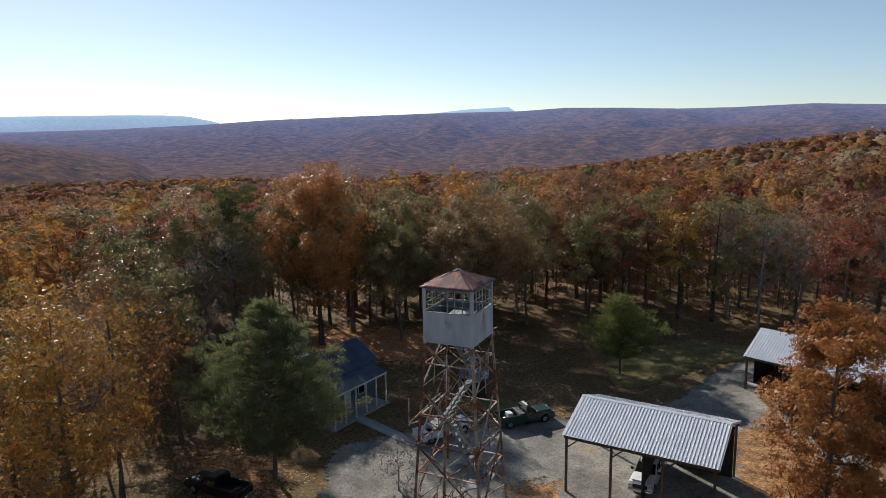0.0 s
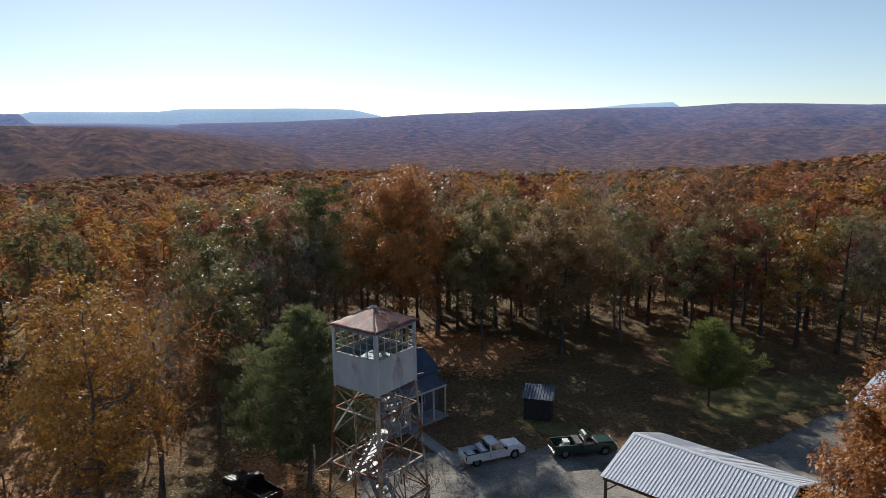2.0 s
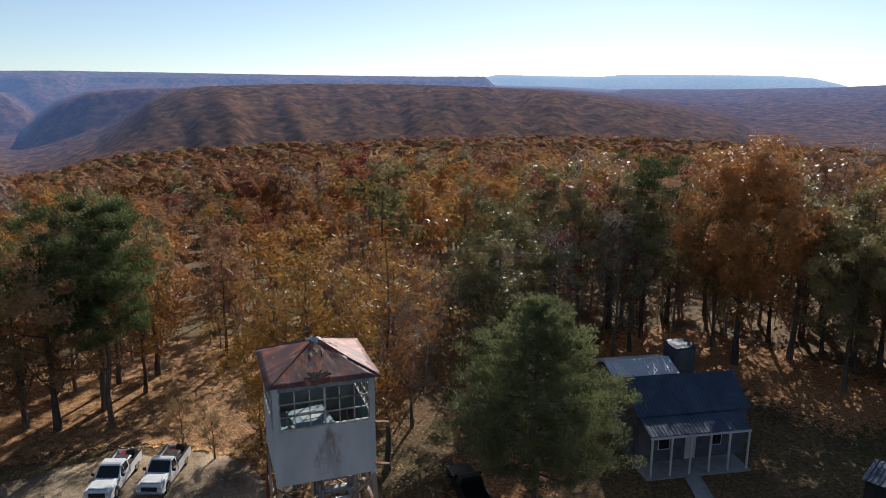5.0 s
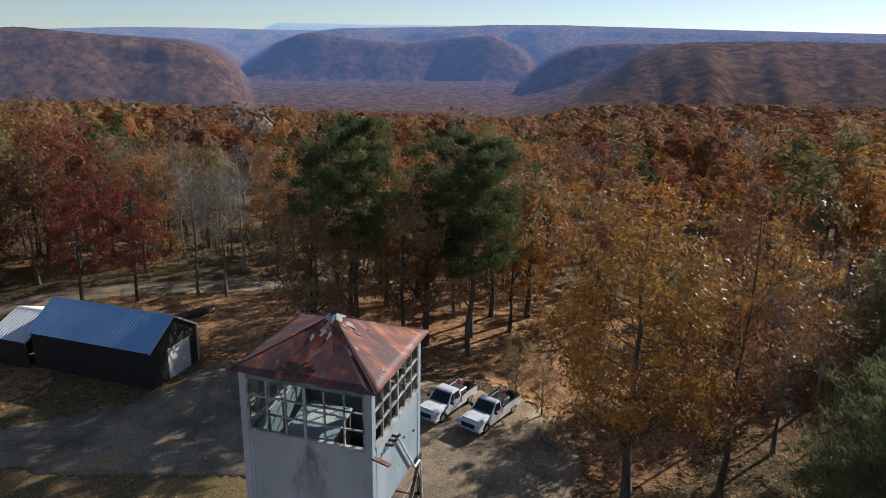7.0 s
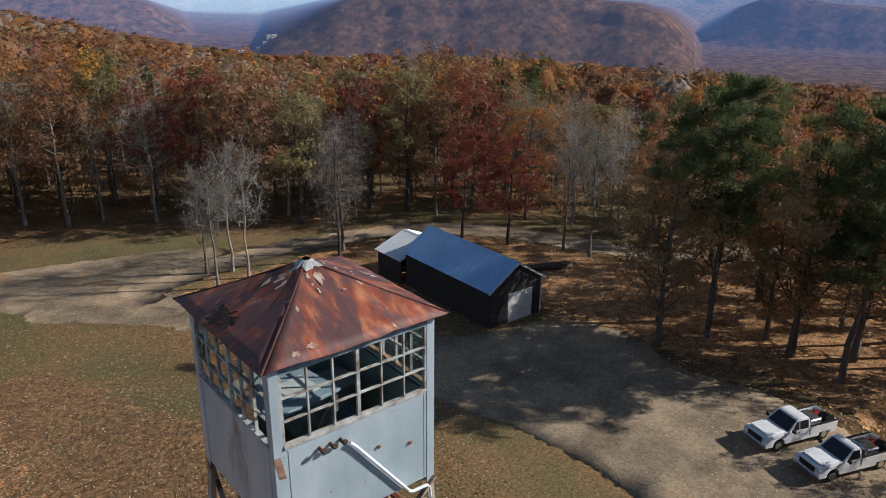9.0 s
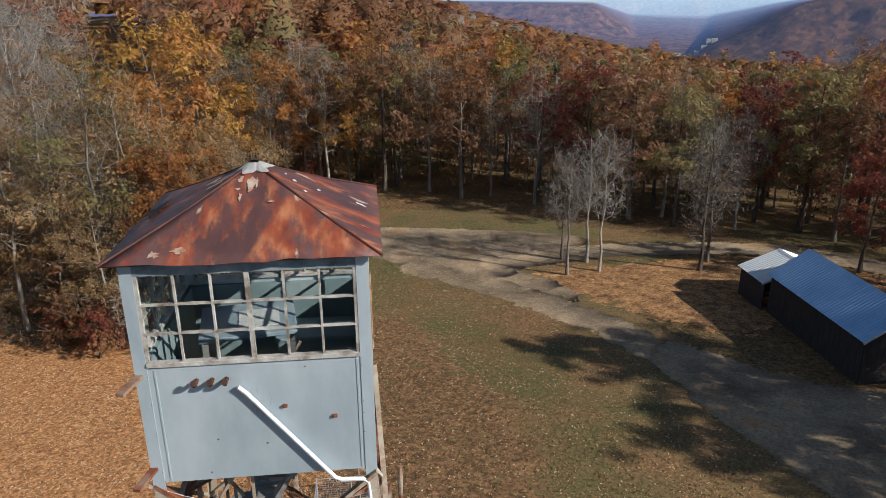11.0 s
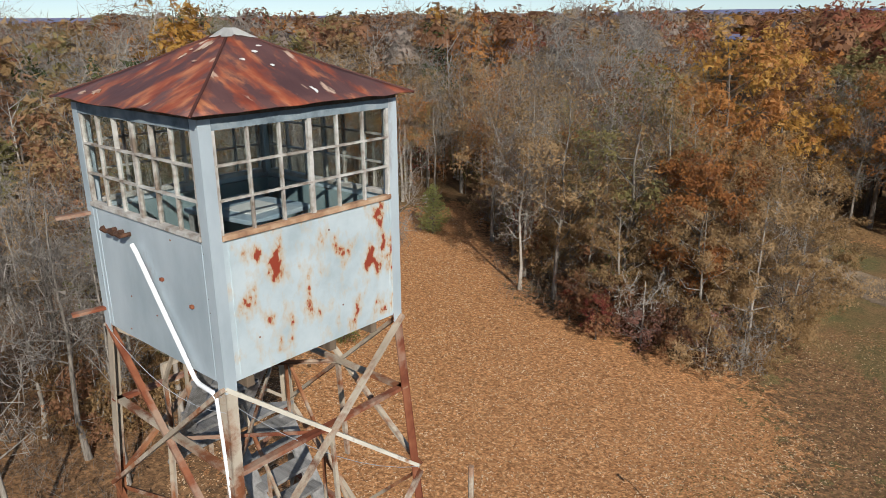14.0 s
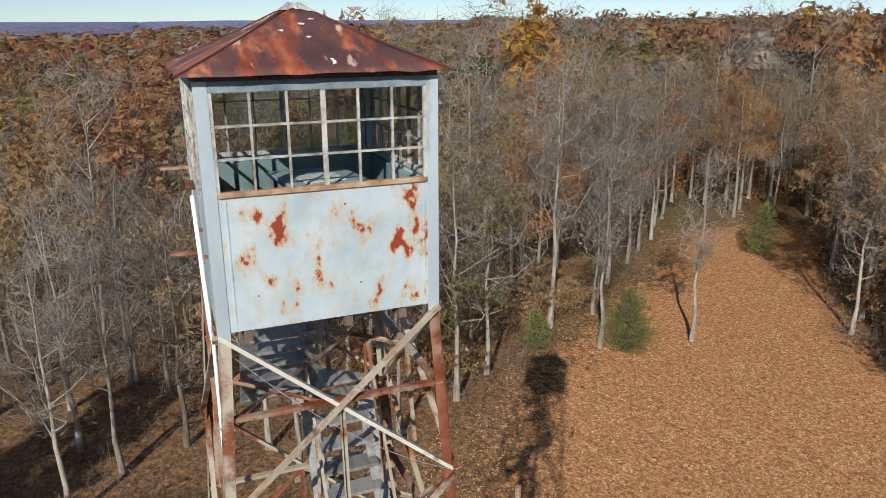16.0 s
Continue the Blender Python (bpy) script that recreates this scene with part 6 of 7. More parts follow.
def broadleaf(seed, h, spread, n_leaves, size, low=0.32, lobes=13, bare=0.0, twigs=0, fine=0):
    """Wood and leaves of a broadleaved tree of height h: a trunk that forks into limbs, leaves in lobes at their ends."""
    rng = np.random.default_rng(seed)
    wood, sprays, faces, tips = [], [], [], []
    n = 7
    zt = np.linspace(0, h * 0.9, n)
    lean = rng.normal(0, 0.022 * h, 2)
    path = np.stack([lean[0] * (zt / h) ** 1.5 + rng.normal(0, 0.006 * h, n) * (zt > 0), lean[1] * (zt / h) ** 1.5 + rng.normal(0, 0.006 * h, n) * (zt > 0), zt], 1)
    r0 = (0.0085 if fine else 0.0125) * h + 0.03
    rad = r0 * (1 - 0.92 * (zt / zt[-1])) + 0.012
    rad[0] *= 1.35
    wood.append(tube_np(path, rad, 6))
    per = max(1, n_leaves // lobes)
    for k in range(lobes):
        q = low + (0.97 - low) * ((k + rng.uniform(0, 0.8)) / lobes)
        p0 = np.array([np.interp(q * h * 0.82, zt, path[:, i]) for i in range(3)])
        th = k * 2.4 + rng.uniform(-.5, .5)
        belly = math.sin(math.pi * min(1, max(0, (q - low) / (1.02 - low))) ** 0.75) ** 0.6
        reach = spread * (0.22 + 0.72 * belly) * rng.uniform(0.65, 1.1)
        up = h * rng.uniform(0.08, 0.17)
        p2 = p0 + np.array([math.cos(th) * reach, math.sin(th) * reach, up])
        p1 = (p0 + p2) / 2 + np.array([0, 0, -0.03 * h]) + rng.normal(0, 0.02 * h, 3)
        r1 = np.interp(p0[2], zt, rad) * 0.55
        wood.append(tube_np([p0, p1, p2], [r1, r1 * 0.65, 0.02], 4))
        for s in range(2 + twigs):
            base = p1 + (p2 - p1) * rng.uniform(0, 0.8)
            tip = base + rng.normal(0, 1, 3) * spread * 0.22 + np.array([0, 0, spread * 0.2])
            wood.append(tube_np([base, tip], [r1 * 0.36 + 0.012, 0.008], 3))
            for s2 in range(twigs):
                b2 = base + (tip - base) * rng.uniform(0.25, 0.9)
                t2 = b2 + (tip - base) * 0.35 + rng.normal(0, 1, 3) * spread * 0.12
                wood.append(tube_np([b2, t2], [0.02, 0.006], 3))
                tips += [b2, t2]
        rr = spread * rng.uniform(0.30, 0.48)
        m = int(per * rng.uniform(0.5, 1.5) * (1 - bare))
        if m:
            sub = p2 + ball(8, rng) * rr * np.array([1.3, 1.3, 1.0])
            rel = ball(m, rng) * rr * 0.52 * np.array([1, 1, 0.75])
            c = sub[rng.integers(0, 8, m)] + rel
            sprays.append(c)
            faces.append(rel + 0.5 * (c - p0))
    cs = np.concatenate(sprays) if sprays else np.zeros((0, 3))
    cs[:, 2] = np.minimum(cs[:, 2], h) if len(cs) else 0
    crown = [leaves_np(cs, size, rng, 0.0, np.concatenate(faces))] if len(cs) else []
    if fine:
        crown.append(twigs_np(tips, fine, 0.06 * h, rng, 0.036))
    return joined(wood), joined(crown) if crown else None


def conifer(seed, h, spread, n_leaves, size, low, kind):
    """Pine: bare lower trunk, flat plates of needles above. Cedar, spruce: a cone of drooping sprays."""
    rng = np.random.default_rng(seed)
    zt = np.linspace(0, h * 0.98, 7)
    path = np.stack([rng.normal(0, .008 * h, 7) * (zt > 0), rng.normal(0, .008 * h, 7) * (zt > 0), zt], 1)
    rad = (0.011 * h + 0.03) * (1 - 0.93 * zt / zt[-1]) + 0.01
    wood, cs = [tube_np(path, rad, 7)], []
    k = 34 if kind == "pine" else 130
    fs = []
    for i in range(k):
        q = low + (0.99 - low) * (i + rng.uniform(0, .8)) / k
        u = (q - low) / (1 - low)
        th = i * 2.4 + rng.uniform(-.4, .4)
        if kind == "pine":
            reach = spread * (0.35 + 0.75 * math.sin(math.pi * min(1, 0.12 + 0.8 * u)) ** 0.8) * rng.uniform(0.55, 1.15)
            rise = 0.16 * reach
        else:
            reach = spread * (1 - u) ** (0.72 if kind == "cedar" else 0.72) * (0.55 + 0.45 * min(1, u * 4 + 0.2)) * rng.uniform(0.62, 1.15) + 0.15
            rise = (0.25 if kind == "spruce" else 0.38) * reach
        p0 = np.array([np.interp(q * h, zt, path[:, j]) for j in range(3)])
        p2 = p0 + np.array([math.cos(th) * reach, math.sin(th) * reach, rise])
        per = int(n_leaves / k * (1.0 if kind == "pine" else 0.08 + 1.75 * reach / spread))
        wood.append(tube_np([p0, (p0 + p2) / 2 - np.array([0, 0, 0.04 * reach]), p2], [0.02 + 0.014 * reach, 0.012 + 0.006 * reach, 0.008], 4))
        if kind == "pine":
            knots = p0 + (p2 - p0) * rng.uniform(0.35, 1.05, (7, 1)) + rng.normal(0, 1, (7, 3)) * reach * np.array([0.2, 0.2, 0.10])
            rel = ball(per, rng) * np.array([0.72, 0.72, 0.5])
            c = knots[rng.integers(0, 7, per)] + rel
            fs.append(rel + np.array([0, 0, 0.3]))
        else:
            side = np.array([-math.sin(th), math.cos(th), 0])
            t = rng.uniform(0.2, 1.0, (9, 1))
            knots = p0 + (p2 - p0) * t + side * rng.normal(0, 0.16 * reach + 0.1, (9, 1)) + rng.normal(0, 0.10, (9, 3))
            pick = rng.integers(0, 9, per)
            rel = ball(per, rng) * (0.09 * reach + 0.20) * np.array([1, 1, 0.5])
            c = knots[pick] + rel
            fs.append(0.6 * rel + 0.35 * (p2 - p0) / reach + np.array([0, 0, 0.35]))
        cs.append(c)
    return joined(wood), leaves_np(np.concatenate(cs), size * 1.35, rng, 0.0, np.concatenate(fs), 0.5, True)


def tree(name, geo, bark, leaf_mat, label, category, m=None, group=""):
    """A tree as one thing: trunk with limbs, and crown."""
    wood, crown = geo
    t = thing(name, m or Matrix.Identity(4), label, category, group)
    mesh_object("trunk", wood[0], wood[1], bark, t, smooth=True)
    if crown is not None:
        mesh_object("crown", crown[0], crown[1], leaf_mat, t)
    return t


# the open hilltop: parking, lawns and the loop road, with the clearing that runs down to the south-east
OPEN = [(-27, 68), (-10, 78), (8, 74), (34, 74), (44, 40), (27, 14), (25, -6), (31, -18), (40, -28), (50, -44), (69, -62), (64, -78), (57, -76),
        (39, -56), (29, -47), (19, -44), (16, -50), (16, -70), (24, -84), (19, -94), (2, -92), (-9, -90), (-18, -85), (-27, -79), (-34, -71),
        (-47, -65), (-56, -54), (-62, -41), (-56, -28), (-54, -18), (-50, -8), (-42, 2), (-38, 12), (-36, 24), (-50, 30), (-52, 46), (-40, 57)]


def place(x, y, turn=0.0, scale=1.0, lean=0.0):
    return pose(x, y, float(ground_z(x, y)) - 0.05, lean, 0, turn) @ Matrix.Diagonal((scale, scale, scale, 1))


def plant(proto, x, y, turn, scale, label="", group=""):
    c = copy_thing(proto, pose(x, y, float(ground_z(x, y)) - 0.05, 0, 0, turn))
    c.scale = (scale, scale, scale)
    if label:
        c["label"] = label
    return c


WORDS = {"orange": "orange", "yellow": "golden yellow", "brown": "russet brown", "red": "dark red", "olive": "olive green turning brown", "tan": "pale tan"}
geos = {}
for s in range(3):
    geos["oak%d" % s] = broadleaf(10 + s, 19 + s, 4.4 + 0.4 * s, 3600, 0.46, low=0.2 + 0.06 * s, lobes=16)
geos["thin"] = broadleaf(30, 18.5, 4.0, 2400, 0.27, low=0.3, lobes=15, twigs=2, fine=900)
geos["bare"] = broadleaf(31, 18, 3.4, 0, 0.34, low=0.38, lobes=15, twigs=2, fine=1500)
geos["bare2"] = broadleaf(32, 17, 3.8, 0, 0.30, low=0.34, lobes=16, twigs=2, fine=1400)


def in_cut(x, y):
    """The narrow line that is kept clear through the southern woods."""
    s, p = 0.316 * (x + 4) - 0.949 * (y - 5.9), 0.949 * (x + 4) + 0.316 * (y - 5.9)
    return s > 84 and abs(p) < 7.5


def shaded(x, y):
    """Whether a tree here would stand between the sun and the open gravel pad."""
    for tx, ty, width in ((-36, -8, 6.0), (-28, -13, 4.5)):
        s, p = -0.824 * (x - tx) + 0.566 * (y - ty), 0.566 * (x - tx) + 0.824 * (y - ty)
        if 4 < s < 36 and abs(p) < width:
            return True
    return False


HEROES = []


def hero(name, geo, bark, mat, x, y, label, turn=0.0, group="", category="tree"):
    HEROES.append((x, y))
    t = tree(name, geo, bark, mat, label, category, None, group)
    t.matrix_basis = pose(x, y, float(ground_z(x, y)) - 0.05, 0, 0, turn)
    return t


# trees that stand alone or stand out
hero("oak_tree", broadleaf(101, 24, 6.4, 36000, 0.34, low=0.3, lobes=36), BARK, LEAF["orange"], -42.4, 50.6, "very tall oak with a bright orange crown behind the cottage")
hero("oak_tree", broadleaf(102, 19, 5.8, 30000, 0.31, low=0.3, lobes=32), BARK, LEAF["tan"], -24, 60, "broad tree with a pale tan rounded crown")
hero("oak_tree", broadleaf(103, 19.5, 4.9, 14500, 0.29, low=0.22, lobes=36), BARK, LEAF["yellow"], -31.2, 4.6, "tall tree with golden yellow and orange leaves")
hero("oak_tree", broadleaf(104, 20.5, 5.2, 3909, 0.26, low=0.25, lobes=20, twigs=2, fine=2500), BARK, LEAF["orange"], -33.4, 10.2, "half-bare tree with thin orange-brown leaves")
hero("oak_tree", broadleaf(105, 19.5, 3.3, 30000, 0.27, low=0.16, lobes=36), BARK, LEAF["orange"], 15.2, 20.9, "russet brown oak that stands beside the carport")
hero("oak_tree", broadleaf(107, 17.5, 4.0, 11500, 0.27, low=0.12, lobes=20), PALE_BARK, LEAF["orange"], 14.8, -52.5, "orange-brown tree at the end of a thicket")
hero("cedar_tree", conifer(110, 15.6, 8.6, 95000, 0.19, 0.18, "cedar"), BARK, LEAF["cedar"], -25.2, 18.5, "broad dark green cedar beside the black pickup")
g = conifer(111, 20.5, 4.2, 32300, 0.26, 0.48, "pine")
hero("pine_tree", g, BARK, LEAF["pine"], -46.4, -20.3, "tall dark pine with a bare lower trunk")
hero("pine_tree", conifer(112, 19.6, 5.0, 34000, 0.26, 0.42, "pine"), BARK, LEAF["pine"], -47.8, -10.3, "tall dark pine beside the gravel pad")
hero("pine_tree", conifer(113, 21, 4.6, 13600, 0.26, 0.45, "pine"), BARK, LEAF["pine"], -52.5, 45.8, "dark pine that rises above the autumn crowns")
hero("pine_tree", conifer(114, 9.4, 5.6, 34000, 0.17, 0.2, "cedar"), BARK, LEAF["young"], -3.9, 54.4, "bushy young pine with light green needles on the grass")
hero("spruce_tree", conifer(115, 5.4, 2.7, 4420, 0.19, 0.04, "spruce"), BARK, LEAF["spruce"], 35.9, -31.8, "small green conifer at the foot of pale trunks")
hero("spruce_tree", conifer(116, 6.4, 2.3, 3740, 0.22, 0.04, "spruce"), BARK, LEAF["spruce"], 52.6, -62.3, "young green conifer at the end of the clearing")
hero("spruce_tree", conifer(117, 3.4, 1.6, 2550, 0.17, 0.04, "spruce"), BARK, LEAF["spruce"], 38.5, -25.0, "low green conifer in the undergrowth")
bare_a = hero("bare_tree", broadleaf(120, 17, 3.0, 276, 0.19, low=0.4, lobes=16, twigs=3, fine=900), PALE_BARK, LEAF["twig"], 35.8, -38.2, "slender pale-barked tree nearly without leaves", 0, "bare trees")
bare_b = hero("bare_tree", broadleaf(121, 15.5, 3.6, 0, 0.26, low=0.28, lobes=18, twigs=3, fine=1000), BARK, LEAF["twig"], -33.0, -55.4, "grey bare tree with fine spreading twigs", 0, "bare trees")
for i, (proto, x, y, sc) in enumerate(((bare_a, 37.2, -30.2, 1.05), (bare_a, 34.6, 7.3, 0.95), (bare_a, 43.3, 4.3, 1.0), (bare_a, -20.2, -56.9, 0.8), (bare_a, -23.2, -60.3, 0.85), (bare_a, -23.6, -57.4, 0.85),
                                       (bare_b, -34.9, -57.8, 0.95), (bare_a, -54.3, -39.3, 0.9), (bare_b, -53.6, -42.4, 0.9), (bare_b, -20.9, -61.6, 0.8), (bare_a, 31, -3, 1.0), (bare_b, 33, 1.5, 1.0), (bare_b, 40, -20, 1.0), (bare_a, 44, -34, 1.0), (bare_b, 8.0, -52, 0.75), (bare_a, 12, -60, 0.8), (bare_b, -41, 61, 1.2), (bare_b, -46, 38, 1.15), (bare_b, -44, 29, 1.1))):
    HEROES.append((x, y))
    plant(proto, x, y, i * 67.0, sc)
red = hero("oak_tree", broadleaf(122, 13, 3.0, 6439, 0.27, low=0.25, lobes=14), BARK, LEAF["red"], -49.9, -47.3, "slim tree with dark red leaves")
for x, y, sc in ((-47.4, -52.2, 0.95), (-36.5, 68, 1.0), (-14, 79, 1.1), (20, -45.5, 0.35), (24, -48, 0.3)):
    HEROES.append((x, y))
    plant(red, x, y, x * 31, sc)
dusky = hero("oak_tree", broadleaf(126, 20, 4.4, 9660, 0.31, low=0.3, lobes=16, twigs=1, fine=600), BARK, LEAF["olive"], -47.4, 51.8, "tall olive-brown tree behind the cottage", 0, "trees round the cottage")
for x, y, sc in ((-57.5, -10.5, 1.0), (-36.5, 60.6, 1.0), (-29, 65.4, 0.95), (-49, 42, 1.0), (-33, 55.5, 0.9), (-52, 34, 1.05), (-46.5, 25, 1.0), (-41, 21, 0.85), (-20, 69, 1.0), (-12, 72, 0.9)):
    HEROES.append((x, y))
    plant(dusky, x, y, x * 23, sc)
gold = hero("oak_tree", broadleaf(123, 15, 3.4, 7359, 0.26, low=0.15, lobes=18), BARK, LEAF["tan"], -49.9, -17.2, "slender tree with shining pale yellow leaves")
for x, y, sc in ((-53, -24, 1.3), (-45.8, -24.5, 1.15), (-42.8, -22.5, 1.05), (-51.9, -11.2, 1.2), (-48.8, -14.6, 1.25), (-39.5, -2.2, 0.32), (-41, -4.5, 0.4), (-40.5, 1.5, 0.5)):
    HEROES.append((x, y))
    plant(gold, x, y, x * 17, sc)
shrub = hero("shrub", broadleaf(124, 4.6, 2.6, 575, 0.18, low=0.08, lobes=11, twigs=2, fine=650), PALE_BARK, LEAF["twig"], 8.6, -46.5, "grey leafless shrub in a thicket", 0, "thicket shrubs", "shrub")
shrub_b = hero("shrub", broadleaf(125, 4.2, 2.4, 3449, 0.22, low=0.05, lobes=14, twigs=2), BARK, LEAF["brown"], 13.5, -47, "brown-leaved shrub in a thicket", 0, "thicket shrubs", "shrub")
shrub_c = hero("shrub", broadleaf(127, 4.4, 2.5, 2989, 0.20, low=0.05, lobes=12, twigs=1, fine=250), PALE_BARK, LEAF["tan"], 11.0, -45.6, "tan-leaved shrub in a thicket", 0, "thicket shrubs", "shrub")
shrub_d = hero("shrub", broadleaf(128, 3.4, 2.2, 2530, 0.19, low=0.05, lobes=12, twigs=1, fine=250), PALE_BARK, LEAF["rose"], 16.5, -46.6, "dull pink-leaved shrub at the edge of a thicket", 0, "thicket shrubs", "shrub")
slim = hero("slim_tree", broadleaf(129, 14, 3.2, 7000, 0.22, low=0.12, lobes=16, twigs=1, fine=700), PALE_BARK, LEAF["tan"], 9.5, -50.5, "slim tree with thin tan leaves in a thicket", 0, "thicket trees")
for x, y, sc in ((12, -54, 1.0), (10.5, -58, 1.1), (13.5, -61, 1.15), (9, -64, 1.0), (14.5, -57.5, 1.2), (7.8, -55.5, 0.85), (13, -49, 0.9), (15, -66, 1.2), (11, -68, 1.0), (20, -49, 0.9), (25, -53, 1.0), (32, -61, 1.1)):
    HEROES.append((x, y))
    plant(slim, x, y, x * 41, sc)
plant(shrub, -14.8, 21.0, 40, 0.95, "grey leafless shrub beside the gravel yard")
srnd = random.Random(12)
for k in range(84):
    if k < 18:
        x, y = srnd.uniform(7, 17), srnd.uniform(-70, -46)
    elif k < 62:
        f = srnd.random()
        x, y = 19 + 38 * f + srnd.uniform(-2, 1), -46 - 30 * f - srnd.uniform(0.5, 6)
    else:
        f = srnd.random()
        x, y = 33 + 14 * f + srnd.uniform(1, 6), -12 - 24 * f + srnd.uniform(-3, 3)
    plant(srnd.choice((shrub, shrub_b, shrub_c, shrub_c, shrub_d, shrub_c)), x, y, srnd.uniform(0, 360), srnd.uniform(0.6, 1.35))

# the band of trees at the wood's edge, each a thing of its own
rng = random.Random(4)
spots = []
tries = 0
while len(spots) < 290 and tries < 40000:
    tries += 1
    x, y = rng.uniform(-100, 95), rng.uniform(-115, 105)
    if in_poly(x, y, OPEN):
        continue
    d = edge_distance(x, y, OPEN)
    if shaded(x, y):
        continue
    open_wood = -75 < x < -36 and -32 < y < 32
    if open_wood and rng.random() < 0.6:
        continue
    if d > 15 or d < 1.0 or in_cut(x, y) or any((x - a) ** 2 + (y - b) ** 2 < (3.7 if y < -30 and x > 0 else 4.2) ** 2 for a, b in spots) or any((x - a) ** 2 + (y - b) ** 2 < 9 for a, b in HEROES):
        continue
    spots.append((x, y))
protos = {}
for x, y in spots:
    east = math.degrees(math.atan2(y, x))
    sparse = -72 < east < 40
    kind = rng.choice(["bare", "bare2", "bare", "thin", "thin"] if east > -42 else ["thin", "thin", "thin", "bare2"]) if sparse and rng.random() < 0.97 else rng.choice(["oak0", "oak1", "oak2", "oak0", "oak1", "bare", "bare2"])
    hue = rng.choice(["tan", "orange", "tan", "olive", "tan"]) if sparse else rng.choice(["orange", "orange", "brown", "brown", "olive", "olive", "olive", "yellow", "red", "tan", "brown"])
    if kind in ("bare", "bare2"):
        hue = "twig"
    key = (kind, hue)
    scale = rng.uniform(0.78, 1.08) * (1.22 if -78 < east < -25 else 1.16 if -105 < east < -60 else 0.82 if east > 150 or east < -138 else 1.0)
    turn = rng.uniform(0, 360)
    if key not in protos:
        bare = hue == "twig"
        lab = "nearly bare grey autumn tree at the wood's edge" if bare else "tall broadleaved tree with %s autumn leaves" % WORDS[hue]
        t = tree("bare_tree" if bare else "oak_tree", geos[kind], PALE_BARK if bare or kind == "thin" else BARK, LEAF[hue], lab, "tree", None, "trees at the wood's edge")
        t.matrix_basis = pose(x, y, float(ground_z(x, y)) - 0.05, 0, 0, turn)
        t.scale = (scale, scale, scale)
        protos[key] = t
    else:
        plant(protos[key], x, y, turn, scale)


# ---- woods behind: nobody could count these ----
def scatter(geo_list, places, name, mat, label, wood_mat=None):
    """Joins many trees into one mesh; the wood, if any, into another."""
    for which, m in ((1, mat), (0, wood_mat)):
        if m is None:
            continue
        vs, fs, o = [], [], 0
        for g, x, y, z, a, s, sz in places:
            gg = geo_list[g][which]
            if gg is None:
                continue
            v, f = gg
            c, sn = math.cos(a) * s, math.sin(a) * s
            vs.append(np.stack([v[:, 0] * c - v[:, 1] * sn + x, v[:, 0] * sn + v[:, 1] * c + y, v[:, 2] * s * sz + z], 1))
            fs.append(f + o)
            o += len(v)
        v, f = np.concatenate(vs), np.concatenate(fs)
        me = bpy.data.meshes.new(name)
        fill(me, v, f)
        me.materials.append(m)
        tagged(new(name, me), label if which else "grey and brown trunks of the autumn woods", "woods", "", "stuff")


def low_tree(seed, h, spread, n, size):
    rng = np.random.default_rng(seed)
    wood = tube_np([[0, 0, 0], [rng.normal(0, .3), rng.normal(0, .3), h * .5], [0, 0, h * .85]], [0.2, 0.13, 0.03], 4)
    lob = ball(24, rng) * np.array([spread * 0.82, spread * 0.82, h * 0.27]) + np.array([0, 0, h * 0.68])
    rel = ball(n, rng) * spread * 0.24
    at = lob[rng.integers(0, 24, n)]
    out = rel + 0.4 * (at - np.array([0, 0, h * .55]))
    return wood, leaves_np(at + rel, size, rng, 0.0, out)


def low_bare(seed, h, spread, n):
    """A leafless tree of the inner woods: forked trunk and a haze of twigs."""
    rng = np.random.default_rng(seed)
    top = np.array([rng.normal(0, .5), rng.normal(0, .5), h * .8])
    wood = [tube_np([[0, 0, 0], top * 0.5 + rng.normal(0, .2, 3), top], [0.17, 0.12, 0.03], 4)]
    tips = []
    for k in range(9):
        b = top * rng.uniform(0.4, 0.95)
        e = b + np.array([math.cos(k * 2.4) * spread * rng.uniform(.5, 1), math.sin(k * 2.4) * spread * rng.uniform(.5, 1), h * rng.uniform(.1, .25)])
        wood.append(tube_np([b, (b + e) / 2 - np.array([0, 0, .3]), e], [0.06, 0.04, 0.01], 3))
        tips += [b + (e - b) * q for q in (0.5, 0.75, 1.0, 1.1)]
    return joined(wood), twigs_np(tips, n, 1.5, rng, 0.045)


